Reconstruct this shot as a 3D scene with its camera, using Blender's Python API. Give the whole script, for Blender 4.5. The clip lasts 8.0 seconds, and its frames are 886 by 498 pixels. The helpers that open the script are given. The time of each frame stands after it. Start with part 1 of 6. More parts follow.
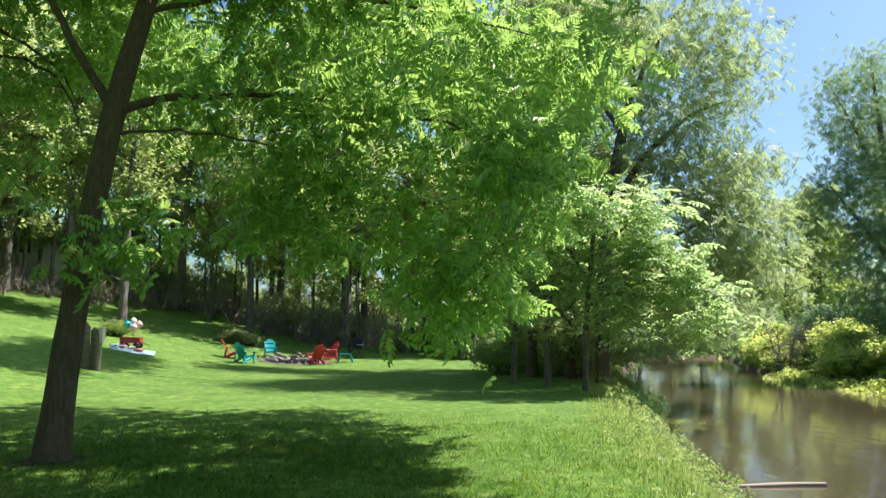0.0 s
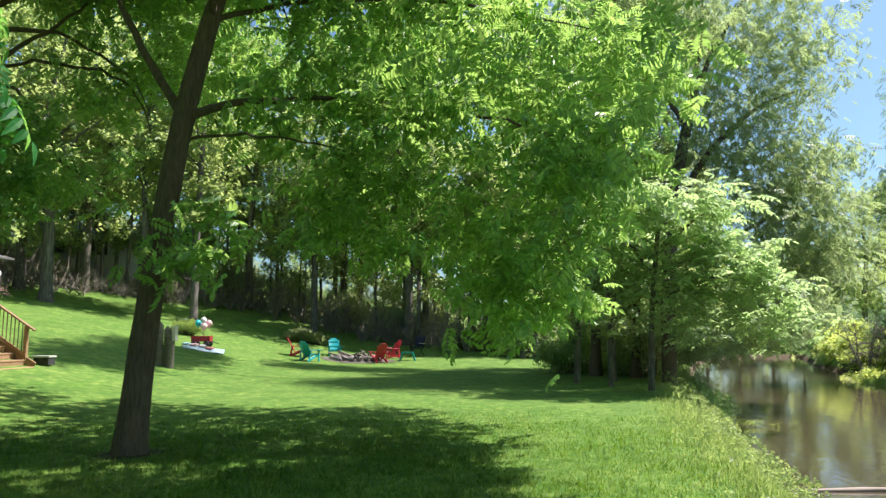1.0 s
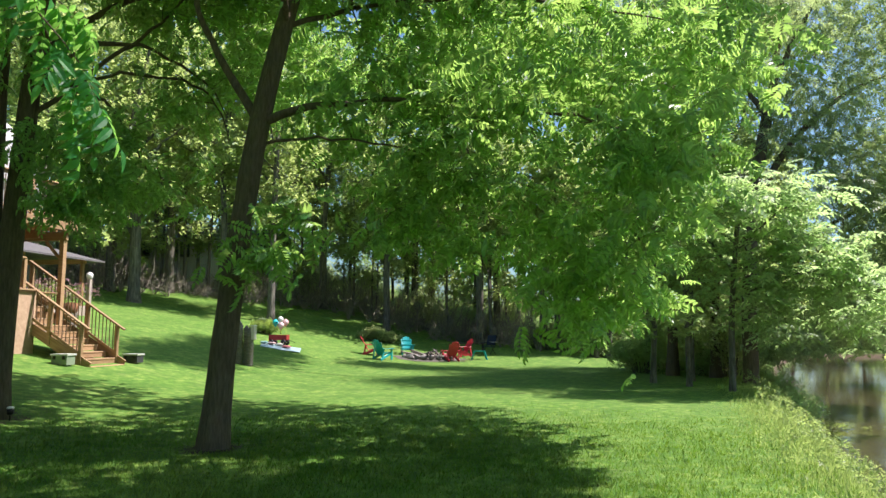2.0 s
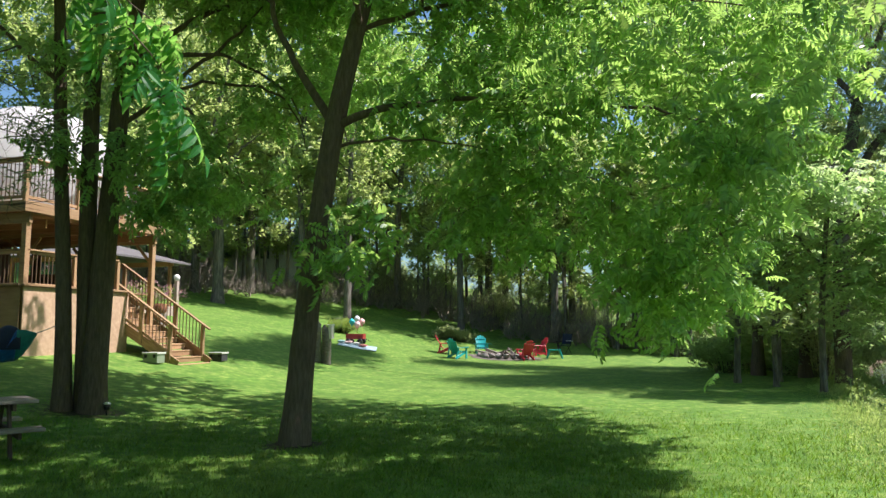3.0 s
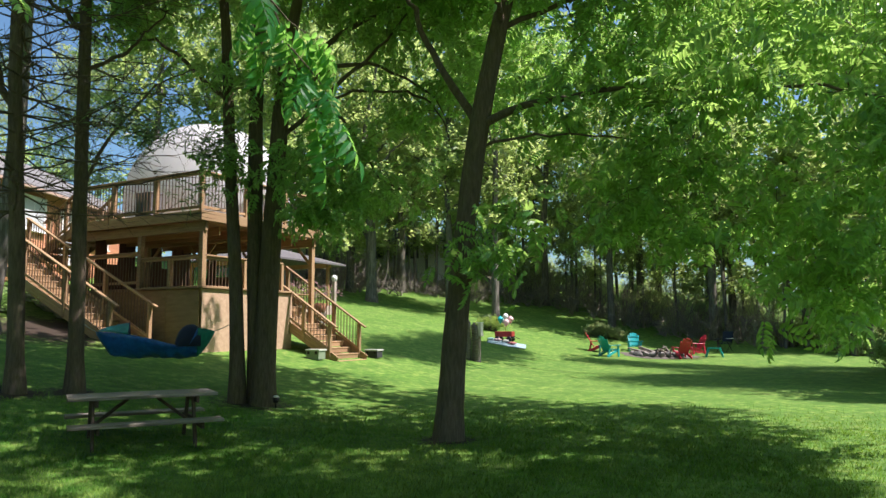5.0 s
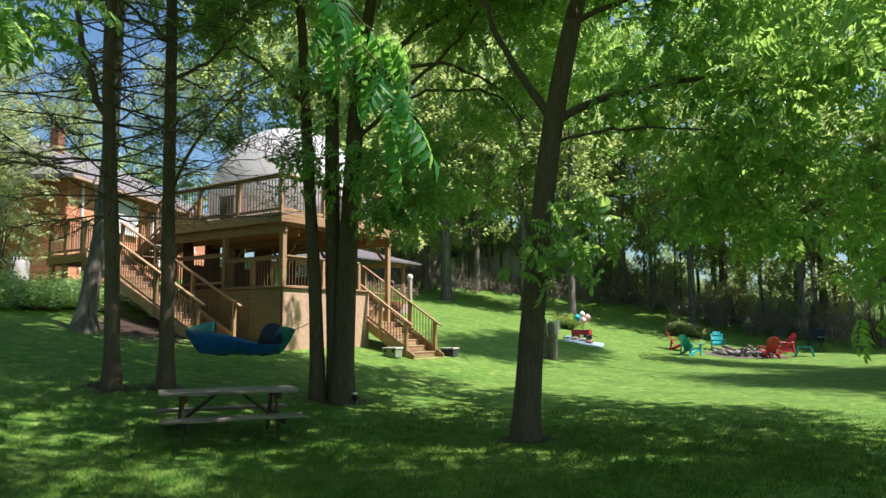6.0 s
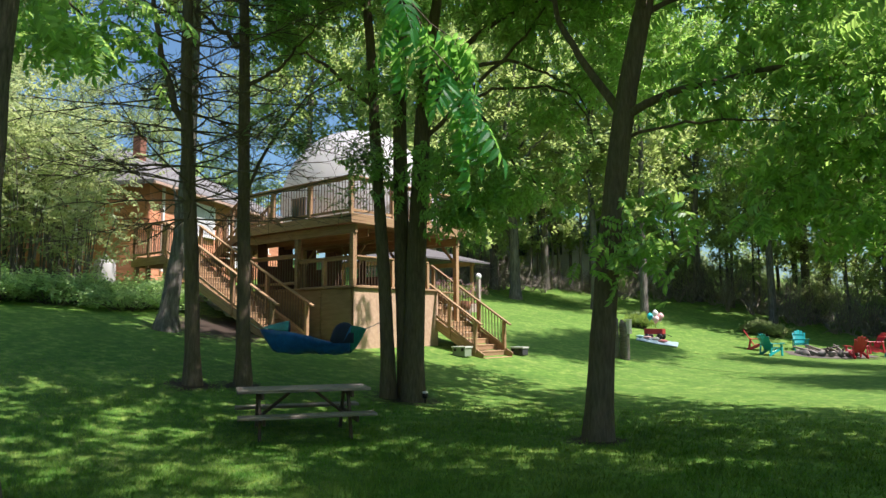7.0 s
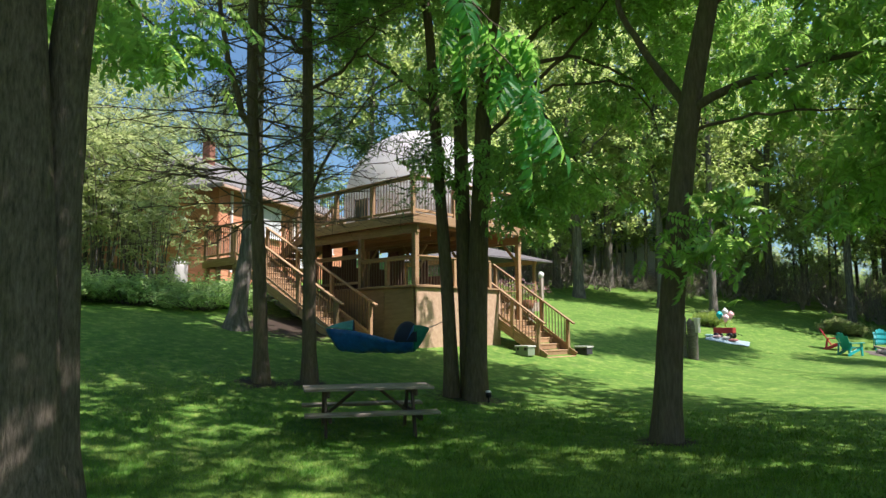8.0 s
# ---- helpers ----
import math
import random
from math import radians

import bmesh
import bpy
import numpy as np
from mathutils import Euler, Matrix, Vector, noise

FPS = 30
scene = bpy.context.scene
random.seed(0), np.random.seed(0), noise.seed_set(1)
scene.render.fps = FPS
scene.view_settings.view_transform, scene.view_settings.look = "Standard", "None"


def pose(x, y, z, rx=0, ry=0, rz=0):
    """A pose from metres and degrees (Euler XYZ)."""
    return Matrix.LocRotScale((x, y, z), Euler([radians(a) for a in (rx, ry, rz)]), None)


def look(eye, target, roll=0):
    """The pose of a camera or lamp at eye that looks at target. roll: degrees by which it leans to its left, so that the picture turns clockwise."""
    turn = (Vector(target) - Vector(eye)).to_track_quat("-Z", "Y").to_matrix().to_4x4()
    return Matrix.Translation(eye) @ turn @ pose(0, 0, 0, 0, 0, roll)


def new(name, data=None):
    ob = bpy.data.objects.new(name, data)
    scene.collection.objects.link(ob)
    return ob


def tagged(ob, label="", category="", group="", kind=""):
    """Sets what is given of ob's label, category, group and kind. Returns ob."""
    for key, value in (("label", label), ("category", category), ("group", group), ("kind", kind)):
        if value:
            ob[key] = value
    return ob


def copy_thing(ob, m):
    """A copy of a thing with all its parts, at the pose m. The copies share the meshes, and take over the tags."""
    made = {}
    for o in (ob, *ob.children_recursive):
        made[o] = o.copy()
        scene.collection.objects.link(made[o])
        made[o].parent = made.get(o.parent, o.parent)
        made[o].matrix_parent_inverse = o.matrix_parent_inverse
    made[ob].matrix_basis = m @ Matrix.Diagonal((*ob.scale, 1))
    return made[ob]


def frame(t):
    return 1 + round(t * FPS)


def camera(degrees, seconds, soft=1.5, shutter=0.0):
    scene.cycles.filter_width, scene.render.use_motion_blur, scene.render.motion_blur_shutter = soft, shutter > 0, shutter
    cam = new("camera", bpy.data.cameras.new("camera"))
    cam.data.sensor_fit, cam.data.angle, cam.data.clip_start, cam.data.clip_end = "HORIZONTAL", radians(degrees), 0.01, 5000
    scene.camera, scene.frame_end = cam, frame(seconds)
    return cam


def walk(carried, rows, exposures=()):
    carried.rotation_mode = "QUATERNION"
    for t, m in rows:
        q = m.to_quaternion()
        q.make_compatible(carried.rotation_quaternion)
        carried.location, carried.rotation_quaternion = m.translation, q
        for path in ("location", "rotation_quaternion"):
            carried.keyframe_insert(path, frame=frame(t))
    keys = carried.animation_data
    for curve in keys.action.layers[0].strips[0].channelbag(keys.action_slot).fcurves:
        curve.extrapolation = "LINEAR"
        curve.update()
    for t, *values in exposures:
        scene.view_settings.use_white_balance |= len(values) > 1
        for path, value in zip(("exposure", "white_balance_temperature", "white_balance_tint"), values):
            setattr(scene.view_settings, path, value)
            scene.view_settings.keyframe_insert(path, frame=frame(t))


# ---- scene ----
# The camera, on a gimbal at eye height, turning from the river to the deck.
cam = camera(63.46, 8.0)
TURNS = [  # seconds, yaw, pitch, roll, x, y, z
    (0.0, 0.00, 6.73, 0.15, 0.000, 0.000, 1.620),
    (0.5, 2.36, 6.69, 0.13, -0.006, 0.003, 1.620),
    (1.0, 4.86, 6.61, 0.10, -0.012, 0.006, 1.620),
    (1.5, 7.60, 6.55, 0.08, -0.019, 0.009, 1.621),
    (3.0, 16.37, 6.41, -0.12, -0.038, 0.018, 1.621),
    (3.5, 19.21, 6.36, -0.15, -0.045, 0.020, 1.621),
    (4.0, 22.18, 6.28, -0.19, -0.051, 0.023, 1.622),
    (4.5, 25.12, 6.28, -0.24, -0.058, 0.025, 1.622),
    (6.0, 34.07, 6.15, -0.31, -0.077, 0.032, 1.622),
    (6.5, 36.92, 6.13, -0.32, -0.083, 0.034, 1.623),
    (7.0, 39.53, 6.11, -0.36, -0.089, 0.036, 1.623),
    (7.5, 42.06, 6.08, -0.38, -0.095, 0.038, 1.623),
    (8.0, 44.48, 6.07, -0.41, -0.100, 0.040, 1.623),
]
walk(cam, [(t, pose(x, y, z, 90 + p, 0, w) @ pose(0, 0, 0, 0, 0, r)) for t, w, p, r, x, y, z in TURNS],
     exposures=[(0.0, 1.01), (3.0, 0.98), (8.0, 0.93)])

# ---- light ----
SUN_TO = Vector((0.86, 0.30, 1.40)).normalized()
world = bpy.data.worlds.new("world")
scene.world = world
world.use_nodes = True
wt = world.node_tree
sky = wt.nodes.new("ShaderNodeTexSky")
sky.sky_type, sky.sun_disc = "NISHITA", False
sky.sun_elevation = math.asin(SUN_TO.z)
sky.sun_rotation = math.atan2(SUN_TO.x, SUN_TO.y)
sky.air_density, sky.dust_density, sky.ozone_density = 1.0, 2.0, 2.6
wt.nodes["Background"].inputs["Strength"].default_value = 0.080
tint = wt.nodes.new("ShaderNodeVectorMath")  # clear cyan summer sky
tint.operation = "MULTIPLY"
tint.inputs[1].default_value = (0.88, 1.08, 1.16)
wt.links.new(sky.outputs[0], tint.inputs[0])
wt.links.new(tint.outputs[0], wt.nodes["Background"].inputs["Color"])
lamp = bpy.data.lights.new("sun", "SUN")
lamp.energy, lamp.angle, lamp.color = 5.5, radians(0.55), (1.0, 0.88, 0.90)
sun = new("sun", lamp)
sun.matrix_world = look((0, 0, 40), Vector((0, 0, 40)) - SUN_TO)

# ---- materials ----
def nodes_of(name):
    m = bpy.data.materials.new(name)
    m.use_nodes = True
    t = m.node_tree
    return m, t, t.nodes["Principled BSDF"]


def noise_node(t, coord, scale, detail=4.0, rough=0.6, stretch=(1, 1, 1)):
    mp = t.nodes.new("ShaderNodeMapping")
    mp.inputs["Scale"].default_value = stretch
    t.links.new(coord, mp.inputs["Vector"])
    n = t.nodes.new("ShaderNodeTexNoise")
    n.inputs["Scale"].default_value, n.inputs["Detail"].default_value, n.inputs["Roughness"].default_value = scale, detail, rough
    t.links.new(mp.outputs[0], n.inputs["Vector"])
    return n.outputs["Fac"]


def ramp_node(t, fac, stops):
    r = t.nodes.new("ShaderNodeValToRGB")
    e = r.color_ramp.elements
    while len(e) < len(stops):
        e.new(0.5)
    for k, (p, c) in enumerate(stops):
        e[k].position, e[k].color = p, (*c, 1)
    t.links.new(fac, r.inputs[0])
    return r.outputs["Color"]


def mix_color(t, fac, a, b, mode="MIX"):
    m = t.nodes.new("ShaderNodeMix")
    m.data_type, m.blend_type = "RGBA", mode
    if isinstance(fac, (int, float)):
        m.inputs[0].default_value = fac
    else:
        t.links.new(fac, m.inputs[0])
    for k, v in ((6, a), (7, b)):
        if isinstance(v, tuple):
            m.inputs[k].default_value = (*v, 1)
        else:
            t.links.new(v, m.inputs[k])
    return m.outputs[2]


def bump_node(t, height, strength, distance, bsdf):
    b = t.nodes.new("ShaderNodeBump")
    b.inputs["Strength"].default_value, b.inputs["Distance"].default_value = strength, distance
    t.links.new(height, b.inputs["Height"])
    t.links.new(b.outputs[0], bsdf.inputs["Normal"])


def surface(name, dark, mid, light, scale=3.0, rough=0.7, bump=0.3, dist=0.005, stretch=(1, 1, 1), fine=9.0, vary=0.35, metal=0.0, spec=0.4):
    """A worn surface: broad stains, fine grain along the stretch, and a shade of its own for each piece."""
    m, t, b = nodes_of(name)
    co = t.nodes.new("ShaderNodeTexCoord").outputs["Object"]
    broad = noise_node(t, co, scale, 3)
    grain = noise_node(t, co, scale * fine, 5, 0.65, stretch)
    c = ramp_node(t, grain, [(0.28, dark), (0.52, mid), (0.75, light)])
    c = mix_color(t, mathn(t, "MULTIPLY", broad, 0.55), c, dark, "MIX")
    info = t.nodes.new("ShaderNodeObjectInfo").outputs["Random"]
    shade = ramp_node(t, info, [(0, (1 - vary,) * 3), (1, (1.0,) * 3)])
    c = mix_color(t, 1.0, c, shade, "MULTIPLY")
    t.links.new(c, b.inputs["Base Color"])
    b.inputs["Roughness"].default_value, b.inputs["Metallic"].default_value = rough, metal
    b.inputs["Specular IOR Level"].default_value = spec
    bump_node(t, grain, bump, dist, b)
    return m


def mathn(t, op, a, b=0.0):
    n = t.nodes.new("ShaderNodeMath")
    n.operation = op
    for k, v in ((0, a), (1, b)):
        if isinstance(v, (int, float)):
            n.inputs[k].default_value = v
        else:
            t.links.new(v, n.inputs[k])
    return n.outputs[0]


def plain(name, color, rough=0.5, metal=0.0, bump=0.1, scale=12.0):
    return surface(name, tuple(v * 0.8 for v in color), color, tuple(min(1, v * 1.1) for v in color), scale, rough, bump, 0.002, vary=0.08, metal=metal)


def foliage(name, dark, mid, light, through_col, gloss=0.6, trans=0.45):
    """Leaves: each island its own green, light passing through the blades."""
    m, t, b = nodes_of(name)
    isl = t.nodes.new("ShaderNodeNewGeometry").outputs["Random Per Island"]
    co = t.nodes.new("ShaderNodeTexCoord").outputs["Object"]
    broad = noise_node(t, co, 0.7, 2)
    mixf = mathn(t, "ADD", mathn(t, "MULTIPLY", isl, 0.75), mathn(t, "MULTIPLY", broad, 0.3))
    c = ramp_node(t, mixf, [(0.15, dark), (0.5, mid), (0.85, light)])
    rnd = t.nodes.new("ShaderNodeObjectInfo").outputs["Random"]
    c = mix_color(t, 1.0, c, ramp_node(t, rnd, [(0, (0.8, 0.86, 0.9)), (1, (1.0, 1.0, 0.9))]), "MULTIPLY")
    t.links.new(c, b.inputs["Base Color"])
    b.inputs["Roughness"].default_value, b.inputs["Specular IOR Level"].default_value = 0.44, gloss
    tr = t.nodes.new("ShaderNodeBsdfTranslucent")
    t.links.new(mix_color(t, 1.0, ramp_node(t, mixf, [(0.1, tuple(v * 0.75 for v in through_col)), (0.9, through_col)]), (1, 1, 1), "MULTIPLY"), tr.inputs["Color"])
    ms = t.nodes.new("ShaderNodeMixShader")
    ms.inputs[0].default_value = trans
    t.links.new(b.outputs[0], ms.inputs[1])
    t.links.new(tr.outputs[0], ms.inputs[2])
    t.links.new(ms.outputs[0], t.nodes["Material Output"].inputs["Surface"])
    return m


def let_through(m, colour, share):
    """A cloth that sunlight shines through."""
    t = m.node_tree
    out = t.nodes["Material Output"].inputs["Surface"]
    tr, ms = t.nodes.new("ShaderNodeBsdfTranslucent"), t.nodes.new("ShaderNodeMixShader")
    tr.inputs["Color"].default_value = (*colour, 1)
    ms.inputs[0].default_value = share
    t.links.new(out.links[0].from_socket, ms.inputs[1])
    t.links.new(tr.outputs[0], ms.inputs[2])
    t.links.new(ms.outputs[0], out)


def bark_mat(name, dark, mid, light, scale=5.0, depth=0.03, run=0.16):
    m, t, b = nodes_of(name)
    co = t.nodes.new("ShaderNodeTexCoord").outputs["Object"]
    ridge = noise_node(t, co, scale * 3, 6, 0.7, (1, 1, run))
    broad = noise_node(t, co, scale * 0.35, 3)
    c = ramp_node(t, ridge, [(0.32, dark), (0.5, mid), (0.72, light)])
    c = mix_color(t, mathn(t, "MULTIPLY", broad, 0.5), c, (0.10, 0.105, 0.075))
    t.links.new(c, b.inputs["Base Color"])
    b.inputs["Roughness"].default_value, b.inputs["Specular IOR Level"].default_value = 0.9, 0.15
    bump_node(t, ridge, 0.7, depth, b)
    return m


LEAF_MAIN = foliage("walnut_leaf", (0.02, 0.10, 0.04), (0.075, 0.225, 0.075), (0.22, 0.37, 0.14), (0.60, 0.92, 0.20), 0.6, 0.46)
GUTTER = plain("tan_gutter", (0.42, 0.30, 0.23), 0.6)
LEAF_BANK = foliage("ash_leaf", (0.07, 0.13, 0.055), (0.115, 0.19, 0.075), (0.17, 0.25, 0.105), (0.54, 0.70, 0.27), 0.6, 0.5)
LEAF_SUMAC = foliage("sumac_leaf", (0.065, 0.135, 0.055), (0.11, 0.20, 0.08), (0.18, 0.285, 0.12), (0.64, 0.88, 0.34), 0.5, 0.56)
LEAF_HAZE = foliage("grey_green_leaf", (0.095, 0.145, 0.075), (0.15, 0.21, 0.105), (0.225, 0.285, 0.15), (0.58, 0.68, 0.28), 0.6, 0.55)
LEAF_SPRAY = foliage("spray_leaf", (0.014, 0.095, 0.03), (0.03, 0.16, 0.045), (0.075, 0.25, 0.07), (0.34, 0.72, 0.12), 0.15, 0.48)
LEAF_FAR = foliage("wood_leaf", (0.075, 0.14, 0.065), (0.125, 0.21, 0.09), (0.20, 0.285, 0.12), (0.60, 0.74, 0.24), 0.6, 0.58)
LEAF_RANK = foliage("rank_grass", (0.12, 0.19, 0.055), (0.18, 0.26, 0.085), (0.28, 0.35, 0.14), (0.55, 0.70, 0.20), 0.4, 0.48)
LEAF_DEEP = foliage("shrub_leaf", (0.065, 0.12, 0.04), (0.11, 0.185, 0.06), (0.19, 0.27, 0.10), (0.50, 0.66, 0.14), trans=0.55)
# leaf of the unseen shade tree, deep green to tint the lawn's shade
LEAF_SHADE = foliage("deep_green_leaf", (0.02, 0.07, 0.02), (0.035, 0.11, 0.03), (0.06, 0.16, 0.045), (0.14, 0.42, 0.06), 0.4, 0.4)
LEAF_BLUE = foliage("willow_leaf", (0.055, 0.11, 0.06), (0.095, 0.165, 0.085), (0.155, 0.24, 0.125), (0.36, 0.55, 0.24), trans=0.48)
LEAF_PALE = foliage("bank_weed_leaf", (0.13, 0.21, 0.05), (0.20, 0.30, 0.075), (0.29, 0.40, 0.12), (0.72, 0.84, 0.20), trans=0.6)
NEEDLE = foliage("needle", (0.05, 0.11, 0.045), (0.085, 0.155, 0.07), (0.14, 0.20, 0.095), (0.35, 0.5, 0.18), trans=0.4)
BARK = bark_mat("bark_brown", (0.062, 0.043, 0.031), (0.12, 0.086, 0.062), (0.185, 0.14, 0.105), 9.0, 0.022)
BARK_ASH = bark_mat("bark_ash", (0.032, 0.025, 0.019), (0.11, 0.088, 0.069), (0.205, 0.168, 0.135), 12.0, 0.06, 0.2)
BARK_GREY = bark_mat("bark_grey", (0.04, 0.036, 0.03), (0.15, 0.135, 0.118), (0.31, 0.285, 0.255), 4.5)
BRUSH = bark_mat("dead_twig_bark", (0.14, 0.12, 0.095), (0.28, 0.25, 0.205), (0.44, 0.41, 0.355), 6.0)
WOOD = surface("treated_pine", (0.26, 0.158, 0.08), (0.425, 0.28, 0.148), (0.56, 0.40, 0.24), 1.6, 0.62, 0.35, 0.004, (0.08, 1, 1), 16)
WOOD_RED = surface("stained_pine", (0.30, 0.15, 0.075), (0.46, 0.25, 0.13), (0.58, 0.35, 0.20), 1.6, 0.6, 0.35, 0.004, (0.08, 1, 1), 16)
# plywood: side paler for sun, front darker for shade, both in the colour
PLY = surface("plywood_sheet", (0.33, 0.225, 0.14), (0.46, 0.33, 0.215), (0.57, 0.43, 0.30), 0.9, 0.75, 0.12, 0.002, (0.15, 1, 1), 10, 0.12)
PLY_FRONT = surface("shaded_plywood", (0.20, 0.13, 0.062), (0.30, 0.20, 0.105), (0.39, 0.275, 0.155), 0.9, 0.75, 0.12, 0.002, (0.15, 1, 1), 10, 0.12)
REDBOARD = surface("dark_red_board", (0.09, 0.035, 0.024), (0.15, 0.06, 0.04), (0.21, 0.095, 0.065), 2.0, 0.75, 0.3, 0.003, (1, 1, 0.08), 12)
GREYWOOD = surface("weathered_wood", (0.09, 0.075, 0.058), (0.27, 0.24, 0.20), (0.50, 0.46, 0.41), 2.5, 0.85, 0.5, 0.005, (0.07, 1, 1), 14)
# brown table legs, darkened in colour for the shade below the top
OLDLEG = surface("shaded_old_wood", (0.05, 0.035, 0.025), (0.12, 0.085, 0.06), (0.22, 0.17, 0.13), 2.5, 0.85, 0.5, 0.005, (0.07, 1, 1), 14)
BRONZE = plain("bronze_baluster_metal", (0.17, 0.115, 0.075), 0.45, 0.3)
BLACKMETAL = plain("black_baluster_metal", (0.02, 0.02, 0.022), 0.4, 0.6)
STONE = surface("field_stone", (0.13, 0.12, 0.11), (0.27, 0.25, 0.23), (0.42, 0.40, 0.37), 3, 0.9, 0.5, 0.01)
ROOF_PALE = surface("weathered_pale_shingle", (0.11, 0.108, 0.105), (0.17, 0.167, 0.163), (0.235, 0.23, 0.225), 1.2, 0.85, 0.4, 0.01)
ROOFING = surface("roof_shingle", (0.09, 0.085, 0.085), (0.15, 0.145, 0.145), (0.22, 0.215, 0.215), 1.2, 0.85, 0.4, 0.01)
SIDING = surface("rust_red_siding", (0.50, 0.21, 0.11), (0.62, 0.295, 0.165), (0.68, 0.35, 0.20), 1.0, 0.7, 0.1, 0.002, (0.1, 1, 1), 12)
WHITE = plain("white_trim", (0.74, 0.74, 0.72), 0.5)
VINYL = surface("dome_vinyl", (0.52, 0.525, 0.53), (0.60, 0.605, 0.605), (0.68, 0.68, 0.675), 0.8, 0.5, 0.25, 0.02, fine=3, vary=0.02)
let_through(VINYL, (0.82, 0.83, 0.84), 0.4)
SEAM = plain("dome_seam", (0.5, 0.5, 0.5), 0.5)
CLEAR = plain("dome_window_film", (0.45, 0.48, 0.5), 0.12)
TEAL = plain("teal_plastic", (0.015, 0.36, 0.36), 0.38)
RED = plain("red_plastic", (0.56, 0.035, 0.065), 0.38)
BLUECLOTH = surface("blue_nylon", (0.008, 0.06, 0.22), (0.014, 0.115, 0.42), (0.03, 0.19, 0.6), 3, 0.32, 0.4, 0.02, fine=3, vary=0.05)
TEALCLOTH = surface("teal_nylon", (0.006, 0.13, 0.12), (0.01, 0.21, 0.18), (0.02, 0.28, 0.24), 3, 0.5, 0.3, 0.01, fine=3, vary=0.05)
ROPE = plain("strap_webbing", (0.45, 0.44, 0.38), 0.8)
NAVY = plain("navy_canvas", (0.014, 0.024, 0.06), 0.8)
# house panes: whitish reflections put into the glass colour
PALE_PANE = plain("pale_reflecting_glass", (0.50, 0.52, 0.53), 0.12)
PALEWOOD = surface("bleached_driftwood", (0.36, 0.29, 0.22), (0.52, 0.44, 0.36), (0.66, 0.59, 0.50), 3.0, 0.8, 0.4, 0.005, (0.1, 1, 1), 10)
PALESTONE = surface("pale_limestone", (0.38, 0.36, 0.33), (0.55, 0.53, 0.49), (0.68, 0.66, 0.62), 3, 0.9, 0.5, 0.01)
GLASS = plain("window_glass_dark", (0.05, 0.06, 0.065), 0.06)
ASH = surface("ash_and_gravel", (0.08, 0.07, 0.06), (0.15, 0.132, 0.112), (0.24, 0.215, 0.185), 4, 0.95, 0.7, 0.02)
BARKWOOD = surface("dark_timber", (0.05, 0.035, 0.025), (0.10, 0.075, 0.05), (0.16, 0.12, 0.09), 3, 0.85, 0.4, 0.004, (0.08, 1, 1), 14)

# ---- building tools ----
def bank_x(y):
    """Where the lawn's bank meets the river, at each distance upstream."""
    yc = np.clip(y, -25, 95)
    return 3.3 + 0.12 * yc + 0.0016 * yc * np.abs(yc)


def gz(x, y):
    """Height of the ground: flat lawn, a hill to the west and north, the river cut to the east."""
    x, y = np.asarray(x, float), np.asarray(y, float)
    z = 0.22 * np.logaddexp(0, (-x - 9) / 1.1) * np.minimum(1.0, 60 / np.maximum(np.abs(x) + 20, 60))
    z = np.minimum(z, 7.0) + np.minimum(0.30 * np.logaddexp(0, (y - 36) / 3), 4.0) / (1 + np.exp(np.clip((x + 1) / 1.5, -30, 30)))
    left = bank_x(y)
    right = left + np.maximum(8.0, 18.5 - 0.2 * np.clip(y, -25, 95))
    a = np.clip((x - left + 1.9) / 2.3, 0, 1)
    a = a * a * (3 - 2 * a)
    a = a * (1 - np.clip((y - 76) / 8, 0, 1))  # the river bends away behind the trees
    b = np.clip((x - right + 0.4) / 2.6, 0, 1)
    b = b * b * (3 - 2 * b)
    bed = -1.7
    low = z * (1 - a) + bed * a
    return low + (0.75 - bed) * b * a + 0.02 * np.clip(x - right, 0, 60)


def pol(az, d):
    """Plan place at a bearing (degrees to the left of the first view) and a distance from the start."""
    return -d * math.sin(radians(az)), d * math.cos(radians(az))


def mesh_data(name, verts, faces, mat, smooth=False, normals=None):
    """A mesh from arrays of points and of triangles or quads."""
    verts, faces = np.asarray(verts, np.float32), np.asarray(faces, np.int32)
    me = bpy.data.meshes.new(name)
    n, k = faces.shape
    me.vertices.add(len(verts))
    me.vertices.foreach_set("co", verts.ravel())
    me.loops.add(n * k)
    me.loops.foreach_set("vertex_index", faces.ravel())
    me.polygons.add(n)
    me.polygons.foreach_set("loop_start", np.arange(0, n * k, k, dtype=np.int32))
    me.polygons.foreach_set("use_smooth", np.full(n, smooth))
    me.materials.append(mat)
    me.update(calc_edges=True)
    if normals is not None:
        me.normals_split_custom_set_from_vertices(normals)
    return me


def thing(name, at, label, category, group="", kind="", turn=0.0):
    """An empty at a thing's base, which carries its parts."""
    ob = new(name)
    ob.empty_display_size = 0.1
    ob.matrix_world = pose(*at, 0, 0, turn)
    return tagged(ob, label, category, group, kind)


def part(name, data, parent, m=None, label="", kind=""):
    """Links a mesh as one part under a thing, in the thing's own axes."""
    ob = new(name, data)
    ob.parent = parent
    if m is not None:
        ob.matrix_basis = m
    return tagged(ob, label, kind=kind)


BOXES = {}


